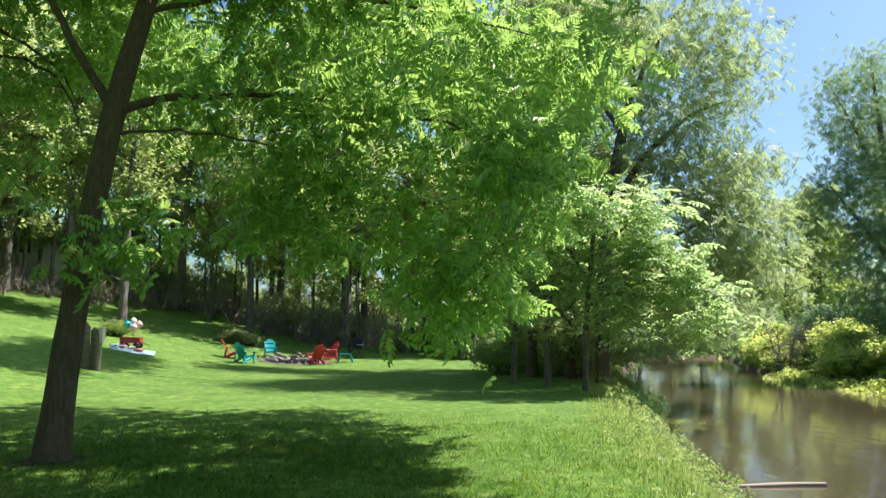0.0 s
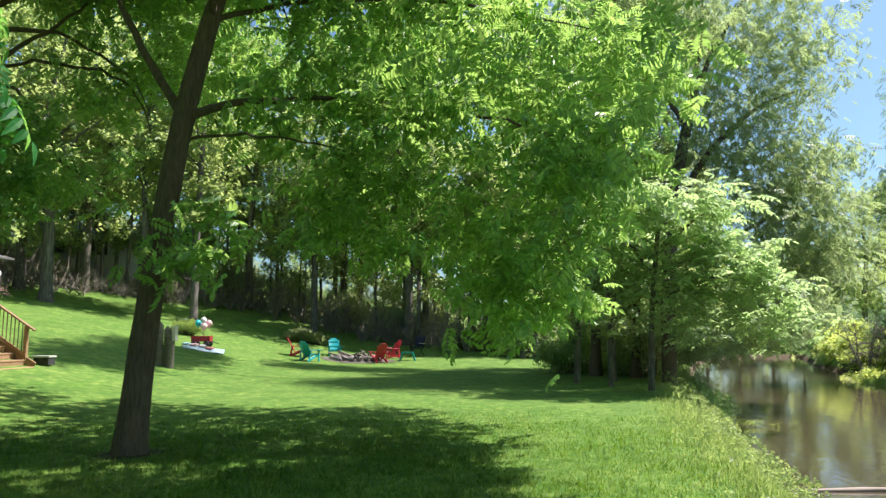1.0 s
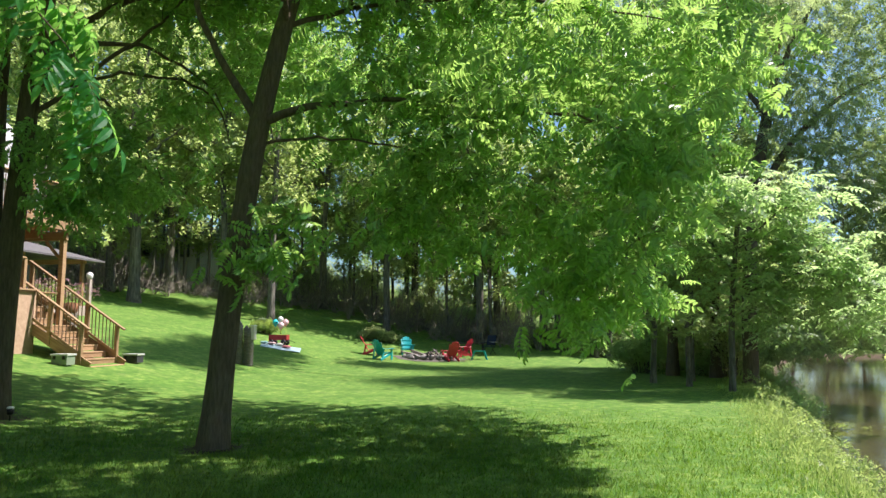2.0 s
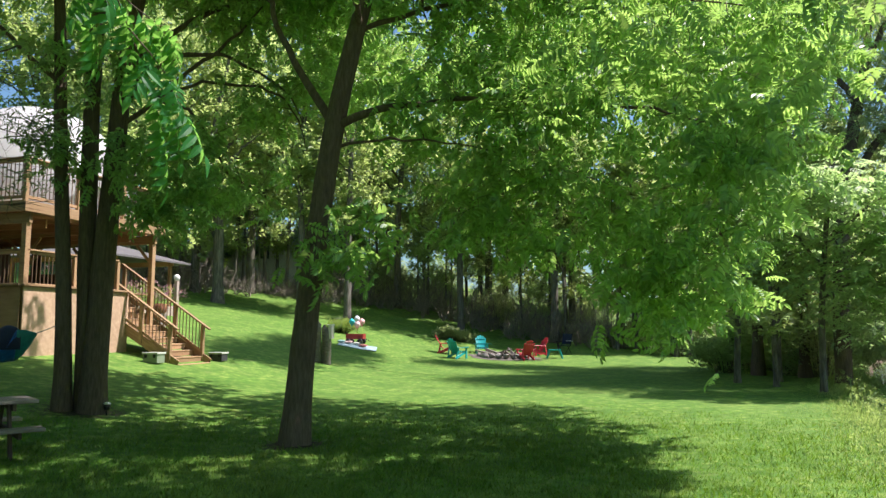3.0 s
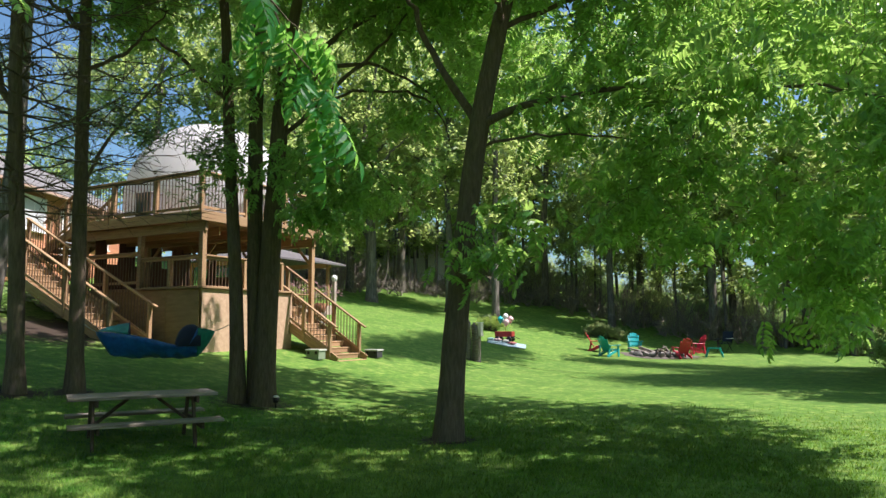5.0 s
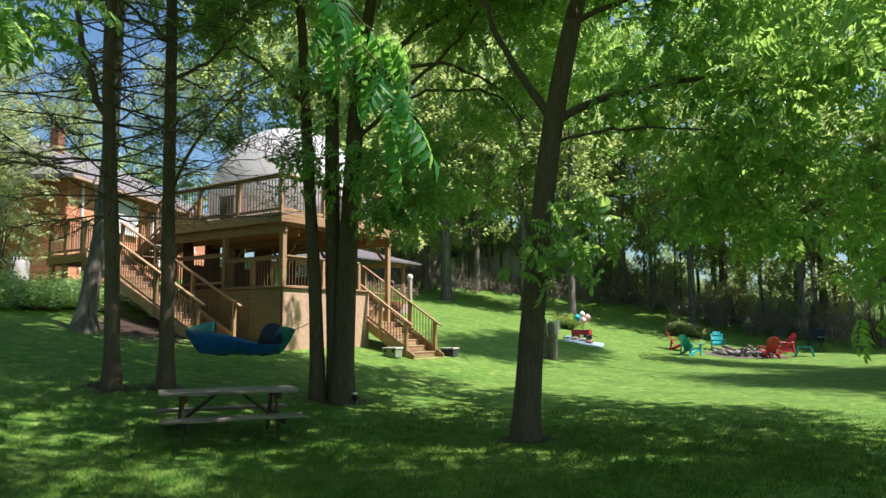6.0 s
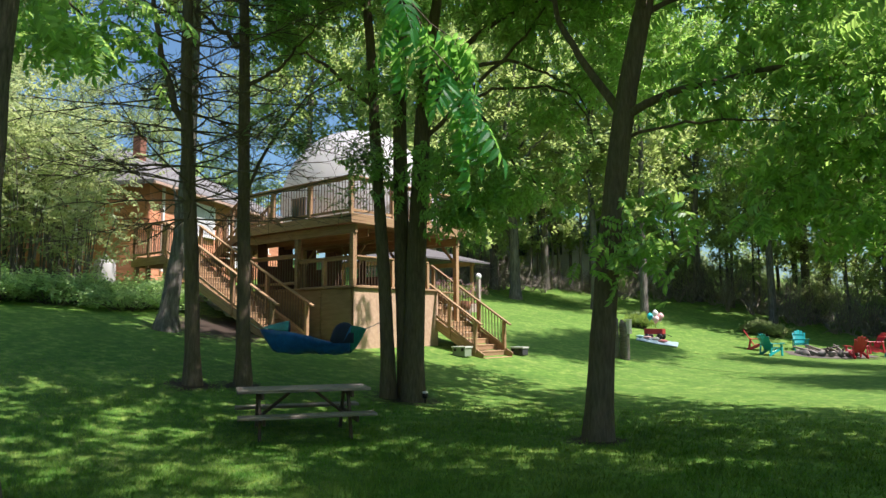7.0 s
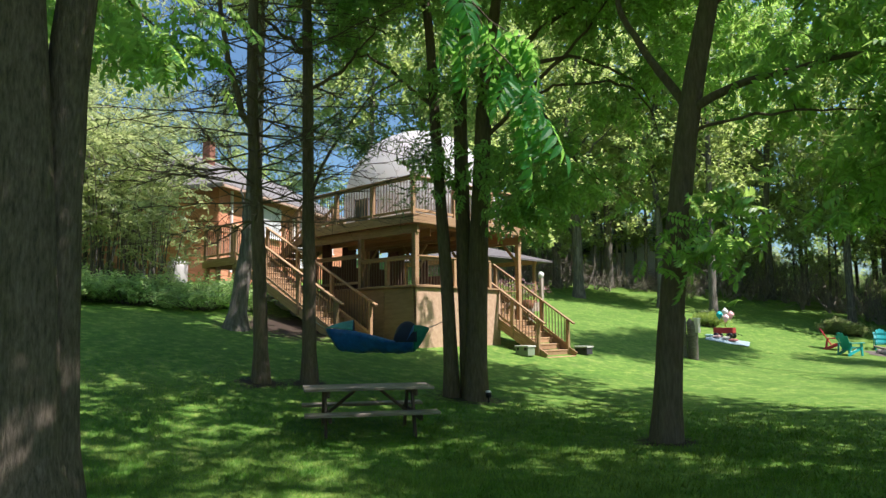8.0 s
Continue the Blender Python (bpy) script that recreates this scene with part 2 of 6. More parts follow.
def box_mesh(lx, ly, lz, mat, edge=0.006):
    """A board or block about its centre with eased edges; alike ones share one mesh."""
    key = (round(lx, 3), round(ly, 3), round(lz, 3), mat.name)
    if key not in BOXES:
        e = min(edge, 0.2 * min(lx, ly, lz))
        bm = bmesh.new()
        bmesh.ops.create_cube(bm, size=1.0, matrix=Matrix.Diagonal((lx, ly, lz, 1)))
        bmesh.ops.bevel(bm, geom=bm.edges[:], offset=e, segments=1, affect="EDGES")
        me = bpy.data.meshes.new("board")
        bm.to_mesh(me)
        bm.free()
        me.materials.append(mat)
        BOXES[key] = me
    return BOXES[key]


def block(name, parent, centre, size, mat, turn=0.0, label=""):
    return part(name, box_mesh(*size, mat), parent, pose(*centre, 0, 0, turn), label)


def beam(name, parent, p0, p1, wide, high, mat, label=""):
    """A board from p0 to p1, its length along its own x."""
    p0, p1 = Vector(p0), Vector(p1)
    d = p1 - p0
    flat = math.hypot(d.x, d.y)
    yaw = math.atan2(d.y, d.x) if flat > 1e-5 else 0.0
    m = Matrix.Translation((p0 + p1) / 2) @ Euler((0, -math.atan2(d.z, flat), yaw)).to_matrix().to_4x4()
    return part(name, box_mesh(d.length, wide, high, mat), parent, m, label)


def tube_arrays(points, radii, sides=8, wob=0.0, rng=None):
    """Points and quads of a tapered round limb along a line of points."""
    p, r = np.asarray(points, float), np.asarray(radii, float)
    t = np.gradient(p, axis=0)
    t /= np.linalg.norm(t, axis=1)[:, None] + 1e-9
    ref = np.array([0.0, 1.0, 0.0]) if abs(t[:, 1]).mean() < 0.8 else np.array([1.0, 0.0, 0.0])
    u = np.cross(t, ref)
    u /= np.linalg.norm(u, axis=1)[:, None] + 1e-9
    v = np.cross(t, u)
    a = np.linspace(0, 2 * np.pi, sides, endpoint=False)
    k = np.ones((len(p), sides))
    if wob and rng is not None:
        k = 1 + wob * rng.normal(size=(len(p), sides)) * 0.5 + wob * rng.normal(size=sides)[None] * 0.7
    ring = p[:, None] + (r[:, None] * k)[:, :, None] * (np.cos(a)[None, :, None] * u[:, None] + np.sin(a)[None, :, None] * v[:, None])
    i, j = np.meshgrid(np.arange(len(p) - 1), np.arange(sides), indexing="ij")
    j2 = (j + 1) % sides
    f = np.stack([i * sides + j, i * sides + j2, (i + 1) * sides + j2, (i + 1) * sides + j], -1).reshape(-1, 4)
    return ring.reshape(-1, 3), f


def joined(pieces):
    vs, fs, n = [], [], 0
    for v, f in pieces:
        vs.append(v)
        fs.append(f + n)
        n += len(v)
    return np.concatenate(vs), np.concatenate(fs)


def smooth_line(rows, n):
    """Rows of (x, y, z, radius) drawn as a soft curve of n points."""
    rows = np.asarray(rows, float)
    s = np.r_[0, np.cumsum(np.linalg.norm(np.diff(rows[:, :3], axis=0), axis=1))]
    q = np.linspace(0, s[-1], n)
    out = np.stack([np.interp(q, s, rows[:, k]) for k in range(4)], 1)
    for _ in range(2):
        out[1:-1] = 0.25 * out[:-2] + 0.5 * out[1:-1] + 0.25 * out[2:]
    return out


# leaf shapes: rows of folded leaflets, each two triangles
def leaflet(at, way, length, wide, fold, drop):
    at, way = np.array(at, float), np.array(way, float)
    way /= np.linalg.norm(way)
    side = np.cross((0, 0, 1.0), way)
    mid = at + way * length * 0.42
    tip = at + way * length + np.array([0, 0, -drop])
    v = [at, mid + side * wide / 2 + np.array([0, 0, fold]), tip, mid - side * wide / 2 + np.array([0, 0, fold])]
    return v


def oval_leaflet(at, way, length, wide, fold, drop):
    """A leaflet with rounded sides: base, tip, and two points on either side."""
    at, way = np.array(at, float), np.array(way, float)
    way /= np.linalg.norm(way)
    side = np.cross((0, 0, 1.0), way)
    up = np.array([0, 0, 1.0])
    vs = [at, at + way * length - up * drop]
    for s in (1, -1):
        vs += [at + way * length * 0.28 + side * s * wide * 0.46 + up * fold, at + way * length * 0.66 + side * s * wide * 0.42 + up * (fold * 0.8 - drop * 0.4)]
    return vs, [(0, 3, 2), (0, 1, 3), (0, 4, 5), (0, 5, 1)]


def pinnate_oval(pairs, length, wide, fold):
    rng = np.random.default_rng(17)
    vs, fs = [], []
    rows = [(0.16 + 0.8 * k / pairs, s, k) for k in range(pairs) for s in (-1, 1)] + [(0.93, 0, 0)]
    for x, s, k in rows:
        taper = 0.5 + 0.5 * math.sin(math.pi * (k + 1) / (pairs + 1)) if s else 0.8
        way = (0.5 + rng.normal(0, 0.08), s, rng.uniform(-0.4, 0.05)) if s else (1, 0, -0.35)
        v, f = oval_leaflet((x, 0, -0.14 * x * x), way, length * taper * rng.uniform(0.9, 1.1), wide, fold, 0.06)
        fs += [tuple(i + len(vs) for i in q) for q in f]
        vs += v
    return np.array(vs), np.array(fs)


def pinnate(pairs, length=0.3, wide=0.1, fold=0.02):
    vs, fs = [], []
    for k in range(pairs):
        x = 0.16 + 0.8 * k / pairs
        for s in (-1, 1):
            taper = 0.75 + 0.5 * math.sin(math.pi * (k + 1) / (pairs + 1)) - 0.25
            n = len(vs)
            vs += leaflet((x, 0, -0.12 * x * x), (0.55, s, -0.15), length * taper, wide, fold, 0.05)
            fs += [(n, n + 2, n + 1), (n, n + 3, n + 2)]
    n = len(vs)
    vs += leaflet((0.93, 0, -0.11), (1, 0, -0.35), length * 0.8, wide, fold, 0.05)
    fs += [(n, n + 2, n + 1), (n, n + 3, n + 2)]
    return np.array(vs), np.array(fs)


def fine_leaflet(at, way, length, wide, fold, drop):
    """A pointed oval leaflet, folded along its midrib and curving down."""
    at, way = np.array(at, float), np.array(way, float)
    way /= np.linalg.norm(way)
    side = np.cross((0, 0, 1.0), way)
    vs, fs = [], []
    for u, w in ((0.0, 0.06), (0.18, 0.72), (0.42, 1.0), (0.68, 0.76), (0.88, 0.34), (1.0, 0.03)):
        m = at + way * length * u + np.array([0, 0, -drop * u * u])
        lift = np.array([0, 0, fold * w])
        vs += [m + side * wide / 2 * w + lift, m, m - side * wide / 2 * w + lift]
    for k in range(5):
        for j in (0, 1):
            a = 3 * k + j
            fs += [(a, a + 1, a + 4), (a, a + 4, a + 3)]
    return vs, fs


def fine_pinnate(pairs, length, wide):
    rng = np.random.default_rng(pairs)
    vs, fs = [], []
    rows = [(0.14 + 0.82 * k / pairs, s) for k in range(pairs) for s in (-1, 1)] + [(0.95, 0)]
    for x, s in rows:
        taper = 0.62 + 0.42 * math.sin(math.pi * min(1, x + 0.12)) if s else 0.85
        way = (0.55 + rng.normal(0, 0.16), s * rng.uniform(0.7, 1.1), rng.uniform(-0.8, -0.1)) if s else (1, 0, -0.35)
        v, f = fine_leaflet((x + (0.02 if s > 0 else 0), 0, -0.14 * x * x), way, length * taper * rng.uniform(0.9, 1.1), wide, 0.022, 0.09)
        fs += [tuple(i + len(vs) for i in q) for q in f]
        vs += v
    n = len(vs)  # the leaf's own thin stalk
    for x in np.linspace(0, 0.97, 8):
        vs += [np.array((x, -0.006, -0.14 * x * x)), np.array((x, 0.006, -0.14 * x * x))]
    for k in range(7):
        a = n + 2 * k
        fs += [(a, a + 1, a + 3), (a, a + 3, a + 2)]
    return np.array(vs), np.array(fs)


def sprig(count, length=0.5, wide=0.26):
    rng = np.random.default_rng(count)
    vs, fs = [], []
    for k in range(count):
        a = 2 * math.pi * k / count + rng.uniform(-0.4, 0.4)
        n = len(vs)
        vs += leaflet((rng.uniform(0, 0.4), rng.uniform(-0.2, 0.2), rng.uniform(-0.3, 0.3)), (math.cos(a) + 0.35, math.sin(a), rng.uniform(-0.6, 0.5)), length, wide, 0.05, 0.08)
        fs += [(n, n + 2, n + 1), (n, n + 3, n + 2)]
    return np.array(vs), np.array(fs)


PINNATE_NEAR, PINNATE_MID, SPRIG, SPRIG_SMALL = pinnate_oval(6, 0.32, 0.13, 0.045), pinnate(4, 0.36, 0.16), sprig(6), sprig(4, 0.55, 0.3)
NEEDLES = sprig(9, 0.7, 0.05)


def scatter(template, places, size, rng, pitch=(-1.0, -0.1), lean=0.5, heading=None):
    """Copies of a leaf shape at many places, turned at random and drooping; one array."""
    tv, tf = template
    n = len(places)
    yaw = rng.uniform(0, 2 * np.pi, n) if heading is None else heading
    pit = rng.uniform(pitch[0], pitch[1], n)
    rol = rng.normal(0, lean, n)
    s = size * rng.uniform(0.7, 1.25, n)
    cy, sy, cp, sp, cr, sr = np.cos(yaw), np.sin(yaw), np.cos(pit), np.sin(pit), np.cos(rol), np.sin(rol)
    fx = np.stack([cy * cp, sy * cp, sp], -1)
    fy0 = np.stack([-sy, cy, 0 * cy], -1)
    fz0 = np.cross(fx, fy0)
    fy = fy0 * cr[:, None] + fz0 * sr[:, None]
    fz = np.cross(fx, fy)
    v = places[:, None] + s[:, None, None] * (tv[None, :, :1] * fx[:, None] + tv[None, :, 1:2] * fy[:, None] + tv[None, :, 2:] * fz[:, None])
    f = tf[None] + (np.arange(n) * len(tv))[:, None, None]
    return v.reshape(-1, 3), f.reshape(-1, 3)


def crown_places(lobes, rng, per_clump, spread):
    """Clump middles inside leafy lobes (denser towards the rim), and the leaves about them."""
    mids = []
    for x, y, z, rx, ry, rz, n in lobes:
        d = rng.normal(size=(n, 3))
        d /= np.linalg.norm(d, axis=1)[:, None]
        r = rng.uniform(0.05, 1, n) ** 0.45
        mids.append(np.array([x, y, z]) + d * r[:, None] * np.array([rx, ry, rz]))
    mids = np.concatenate(mids)
    k = np.maximum(1, rng.poisson(per_clump, len(mids)))
    owner = np.repeat(np.arange(len(mids)), k)
    off = rng.normal(0, 1, (len(owner), 3)) * np.array([spread, spread, spread * 0.55])
    return mids, mids[owner] + off


def grow_tree(name, at, trunk, limbs, lobes, leaf, leaf_mat, bark, label, seed, leaf_size=0.4, per_clump=12, spread=0.35,
              pitch=(-1.0, -0.1), sides=12, twig=0.014, category="tree", group="", lean=0.5, twig_from=0.25, flare=0.45):
    """A tree: a tapered trunk, limbs, thin branches that reach each clump, and a crown of separate leaves. Lines are in world metres."""
    rng = np.random.default_rng(seed)
    base = np.array([*at, 0.0]) if len(at) == 2 else np.array(at, float)
    if len(at) == 2:
        base[2] = float(gz(*at))
    tree = thing(name, base, label, category, group)
    lines = []
    for k, stem in enumerate(trunk):
        ln = smooth_line(stem, 22)
        if ln[0, 2] < base[2] + 0.3:  # root flare
            h = ln[:, 2] - ln[0, 2]
            ln[:, 3] *= 1 + flare * np.exp(-h / 0.16)
            ln[0, 2] -= 0.15
        lines.append(ln)
        v, f = tube_arrays(ln[:, :3] - base, ln[:, 3], sides, 0.05, rng)
        part("trunk", mesh_data("trunk", v, f, bark, True), tree)
    for row in limbs:
        ln = smooth_line(row, 18)
        ln[1:-1, :3] += rng.normal(0, 0.02, (16, 3))
        lines.append(ln)
        v, f = tube_arrays(ln[:, :3] - base, ln[:, 3], 8, 0.05, rng)
        part("limb", mesh_data("limb", v, f, bark, True), tree)
    if not lobes:
        return tree
    mids, places = crown_places(lobes, rng, per_clump, spread)
    low = np.concatenate([ln[int(len(ln) * (twig_from if k < len(trunk) else 0.1)):] for k, ln in enumerate(lines)])
    pieces = []
    reach = np.min(np.linalg.norm(low[None, :, :3] - mids[:, None], axis=2), axis=1)
    for c in mids[np.argsort(reach)]:  # near clumps first; later twigs may fork from earlier ones
        q = low[:, :3]
        cost = np.linalg.norm(q - c, axis=1) + 0.8 * np.maximum(0, q[:, 2] - c[2] + 0.2) + rng.uniform(0, 0.35, len(q))
        j = int(np.argmin(cost))
        s, e = q[j], c
        span = np.linalg.norm(e - s)
        bend = (s + e) / 2 + np.array([0, 0, 0.18 * span]) + rng.normal(0, 0.08 * span, 3)
        u = np.linspace(0, 1, 6)[:, None]
        line = (1 - u) ** 2 * s + 2 * u * (1 - u) * bend + u * u * e
        r0 = min(low[j, 3] * 0.7, twig * (0.6 + 0.45 * span))
        rad = np.linspace(r0, 0.004, 6)
        pieces.append(tube_arrays(line - base, rad, 4))
        low = np.concatenate([low, np.c_[line[1:5], rad[1:5]]])
    v, f = joined(pieces)
    part("branchwork", mesh_data("branchwork", v, f, bark, True), tree, kind="stuff")
    v, f = scatter(leaf, places - base, leaf_size, rng, pitch, lean)
    part("crown", mesh_data("crown", v, f, leaf_mat), tree, kind="stuff")
    return tree


def shrub(name, at, lobes, leaf, leaf_mat, label, seed, size=0.2, per_clump=14, spread=0.22, kind="", pitch=(-0.6, 0.7), category="bush", group="", stems=7):
    """A bush: stems from the ground and leafy clumps; lobes are relative to its foot."""
    rng = np.random.default_rng(seed)
    base = np.array([at[0], at[1], float(gz(*at))])
    ob = thing(name, base, label, category, group)
    mids, places = crown_places(lobes, rng, per_clump, spread)
    pieces = []
    pick = mids[rng.choice(len(mids), min(len(mids), stems * 5), replace=False)]
    for c in pick:
        foot = np.array([c[0] * 0.35, c[1] * 0.35, -0.1])
        u = np.linspace(0, 1, 5)[:, None]
        bend = np.array([c[0] * 0.5, c[1] * 0.5, c[2] * 0.7])
        pieces.append(tube_arrays((1 - u) ** 2 * foot + 2 * u * (1 - u) * bend + u * u * c, np.linspace(0.022, 0.005, 5), 4))
    v, f = joined(pieces)
    part("stemwork", mesh_data("stemwork", v, f, BARK_GREY, True), ob, kind="stuff")
    places = places[places[:, 2] > 0.02]
    v, f = scatter(leaf, places, size, rng, pitch)
    part("leaves", mesh_data("leaves", v, f, leaf_mat), ob, kind="stuff")
    return ob

# ---- ground, grass and river ----
BARE = [(-17.0, 11.4, 2.3), (-5.0, 9.4, 0.55), (-9.65, 10.4, 0.75), (-11.6, 8.05, 0.5), (-11.9, 7.2, 0.5), (-6.75, 1.95, 0.8), (-6.6, 35.2, 1.7)]

def ground_material():
    m, t, b = nodes_of("lawn")
    co = t.nodes.new("ShaderNodeTexCoord").outputs["Object"]
    fine = noise_node(t, co, 4.5, 9, 0.72)
    broad = noise_node(t, co, 0.35, 4)
    patch = noise_node(t, co, 1.6, 8, 0.8)
    c = ramp_node(t, fine, [(0.36, (0.010, 0.075, 0.006)), (0.5, (0.058, 0.168, 0.015)), (0.63, (0.21, 0.29, 0.06))])
    c = mix_color(t, mathn(t, "MULTIPLY", broad, 0.55), c, (0.175, 0.24, 0.06))
    dull = noise_node(t, co, 0.9, 6, 0.75)
    c = mix_color(t, mathn(t, "MULTIPLY", ramp_node(t, dull, [(0.44, (0, 0, 0)), (0.6, (1, 1, 1))]), 0.62), c, (0.05, 0.12, 0.018))
    dry = ramp_node(t, patch, [(0.54, (0, 0, 0)), (0.72, (1, 1, 1))])
    c = mix_color(t, mathn(t, "MULTIPLY", dry, 0.5), c, (0.255, 0.27, 0.10))
    # worn earth under the stairs and round the trunks, colour darkened for shade there
    for cx, cy, r in BARE:
        dv = t.nodes.new("ShaderNodeVectorMath")
        dv.operation = "DISTANCE"
        flat = t.nodes.new("ShaderNodeVectorMath")
        flat.operation = "MULTIPLY"
        flat.inputs[1].default_value = (1, 1, 0)
        t.links.new(co, flat.inputs[0])
        t.links.new(flat.outputs[0], dv.inputs[0])
        dv.inputs[1].default_value = (cx, cy, 0)
        worn = mathn(t, "ADD", mathn(t, "DIVIDE", dv.outputs["Value"], r), mathn(t, "MULTIPLY", mathn(t, "SUBTRACT", fine, 0.5), 2.2))
        c = mix_color(t, ramp_node(t, worn, [(0.55, (1, 1, 1)), (1.0, (0, 0, 0))]), c, (0.042, 0.031, 0.022))
    # bare mud low down at the river's edge
    z = t.nodes.new("ShaderNodeSeparateXYZ")
    t.links.new(co, z.inputs[0])
    wet = ramp_node(t, mathn(t, "ADD", mathn(t, "MULTIPLY", z.outputs[2], -0.6), mathn(t, "MULTIPLY", patch, 0.25)), [(0.42, (0, 0, 0)), (0.62, (1, 1, 1))])
    c = mix_color(t, wet, c, (0.07, 0.05, 0.03))
    t.links.new(c, b.inputs["Base Color"])
    b.inputs["Roughness"].default_value, b.inputs["Specular IOR Level"].default_value = 0.85, 0.2
    bump_node(t, fine, 0.35, 0.02, b)
    return m


def spaced(lo, hi, n, near):
    s = np.linspace(-1, 1, n)
    v = np.sinh(s * near) / math.sinh(near)
    return np.where(v < 0, -v * lo, v * hi)


gx, gy = spaced(-900, 900, 330, 6.2) - 2, spaced(-900, 900, 330, 5.6) + 14
X, Y = np.meshgrid(gx, gy, indexing="ij")
Zg = gz(X, Y)
k = np.arange(330 * 330).reshape(330, 330)
quads = np.stack([k[:-1, :-1], k[1:, :-1], k[1:, 1:], k[:-1, 1:]], -1).reshape(-1, 4)
ground = new("ground", mesh_data("ground", np.stack([X, Y, Zg], -1).reshape(-1, 3), quads, ground_material(), True))
tagged(ground, "mown green lawn sloping up a hill and down to a muddy river bank", "lawn", kind="structure")


def water_material():
    m, t, b = nodes_of("river_water")
    co = t.nodes.new("ShaderNodeTexCoord").outputs["Object"]
    w = noise_node(t, co, 2.2, 4, 0.55, (1, 0.45, 1))
    w2 = noise_node(t, co, 0.35, 3, 0.5, (1, 0.4, 1))
    t.links.new(ramp_node(t, w2, [(0.3, (0.044, 0.034, 0.02)), (0.7, (0.07, 0.056, 0.036))]), b.inputs["Base Color"])
    b.inputs["Roughness"].default_value = 0.05
    b.inputs["IOR"].default_value = 1.33
    b.inputs["Specular IOR Level"].default_value = 0.9
    w3 = noise_node(t, co, 7.0, 3, 0.5, (1, 0.35, 1))
    bump_node(t, mathn(t, "ADD", mathn(t, "ADD", mathn(t, "MULTIPLY", w, 0.5), w2), mathn(t, "MULTIPLY", w3, 0.14)), 0.36, 0.05, b)
    return m


river = new("water", mesh_data("water", [(0, -70, -1), (70, -70, -1), (70, 150, -1), (0, 150, -1)], [(0, 1, 2, 3)], water_material()))
tagged(river, "slow brown river reflecting trees and sky", "river", kind="structure")

def grass_material():
    """Mown blades: tufts of deep and yellow green, worn yellowish patches and mowing streaks."""
    m, t, b = nodes_of("grass_blade")
    co = t.nodes.new("ShaderNodeTexCoord").outputs["Object"]
    isl = t.nodes.new("ShaderNodeNewGeometry").outputs["Random Per Island"]
    tuft = noise_node(t, co, 3.2, 5, 0.7)
    patch = noise_node(t, co, 0.55, 5, 0.7, (1, 0.45, 1))
    mixf = mathn(t, "ADD", mathn(t, "MULTIPLY", isl, 0.24), mathn(t, "SUBTRACT", mathn(t, "MULTIPLY", tuft, 1.6), 0.42))
    c = ramp_node(t, mixf, [(0.2, (0.008, 0.075, 0.005)), (0.48, (0.048, 0.165, 0.014)), (0.80, (0.205, 0.305, 0.062))])
    c = mix_color(t, mathn(t, "MULTIPLY", ramp_node(t, patch, [(0.46, (0, 0, 0)), (0.66, (1, 1, 1))]), 0.65), c, (0.225, 0.285, 0.072))
    t.links.new(c, b.inputs["Base Color"])
    b.inputs["Roughness"].default_value, b.inputs["Specular IOR Level"].default_value = 0.6, 0.2
    tr = t.nodes.new("ShaderNodeBsdfTranslucent")
    tr.inputs["Color"].default_value = (0.24, 0.44, 0.03, 1)
    ms = t.nodes.new("ShaderNodeMixShader")
    ms.inputs[0].default_value = 0.28
    t.links.new(b.outputs[0], ms.inputs[1])
    t.links.new(tr.outputs[0], ms.inputs[2])
    t.links.new(ms.outputs[0], t.nodes["Material Output"].inputs["Surface"])
    return m


# grass blades, thickest near the path
def grass():
    rng = np.random.default_rng(5)
    n = 420000
    d = 3.4 + 15 * rng.random(n) ** 1.4
    az = rng.uniform(-34, 80, n)
    m = 190000
    az = np.concatenate([az, rng.uniform(-180, 180, m)])
    d = np.concatenate([d, np.where(np.arange(m) < 110000, 8.5, 3.6) * np.sqrt(rng.random(m))])
    old = np.arange(n + m) < n
    n = n + m
    x, y = -d * np.sin(np.radians(az)), d * np.cos(np.radians(az))
    keep = (old | (d < 3.5) | (az < -33) | (az > 79)) & (x < bank_x(y) - 1.2) & (rng.random(n) < np.clip((18.4 - d) / 9, 0, 1))
    for cx, cy, r in BARE:
        keep &= np.hypot(x - cx, y - cy) > r * rng.uniform(0.5, 1.1, n)
    x, y, d = x[keep], y[keep], d[keep]
    n = len(x)
    clump = np.sin(x * 2.1 + np.sin(y * 1.7)) * np.sin(y * 2.6 + 0.7 * np.sin(x * 3.1))
    h = (0.040 + 0.014 * clump) * rng.uniform(0.45, 1.6, n) * np.clip((18.6 - d) / 6, 0.15, 1) * np.where(rng.random(n) < 0.02, 1.9, 1.0)
    w = 0.0022 + 0.0004 * d
    a = rng.uniform(0, np.pi, n)
    z = gz(x, y) - 0.005
    lean = rng.normal(0, 0.5, (n, 2)) * h[:, None]
    p = np.stack([x, y, z], -1)
    sd = np.stack([np.cos(a) * w, np.sin(a) * w, 0 * w], -1)
    v = np.stack([p - sd, p + sd, p + np.concatenate([lean, h[:, None]], 1)], 1).reshape(-1, 3)
    f = np.arange(3 * n).reshape(-1, 3)
    mat = grass_material()
    up = np.repeat(rng.normal(0, 0.28, (n, 3)) + np.array([0, 0, 1.0]), 3, 0)
    up /= np.linalg.norm(up, axis=1)[:, None]
    ob = new("grass", mesh_data("grass", v, f, mat, True, up.astype(np.float32)))
    tagged(ob, "short green mown grass blades over the lawn", "grass", kind="stuff")


grass()


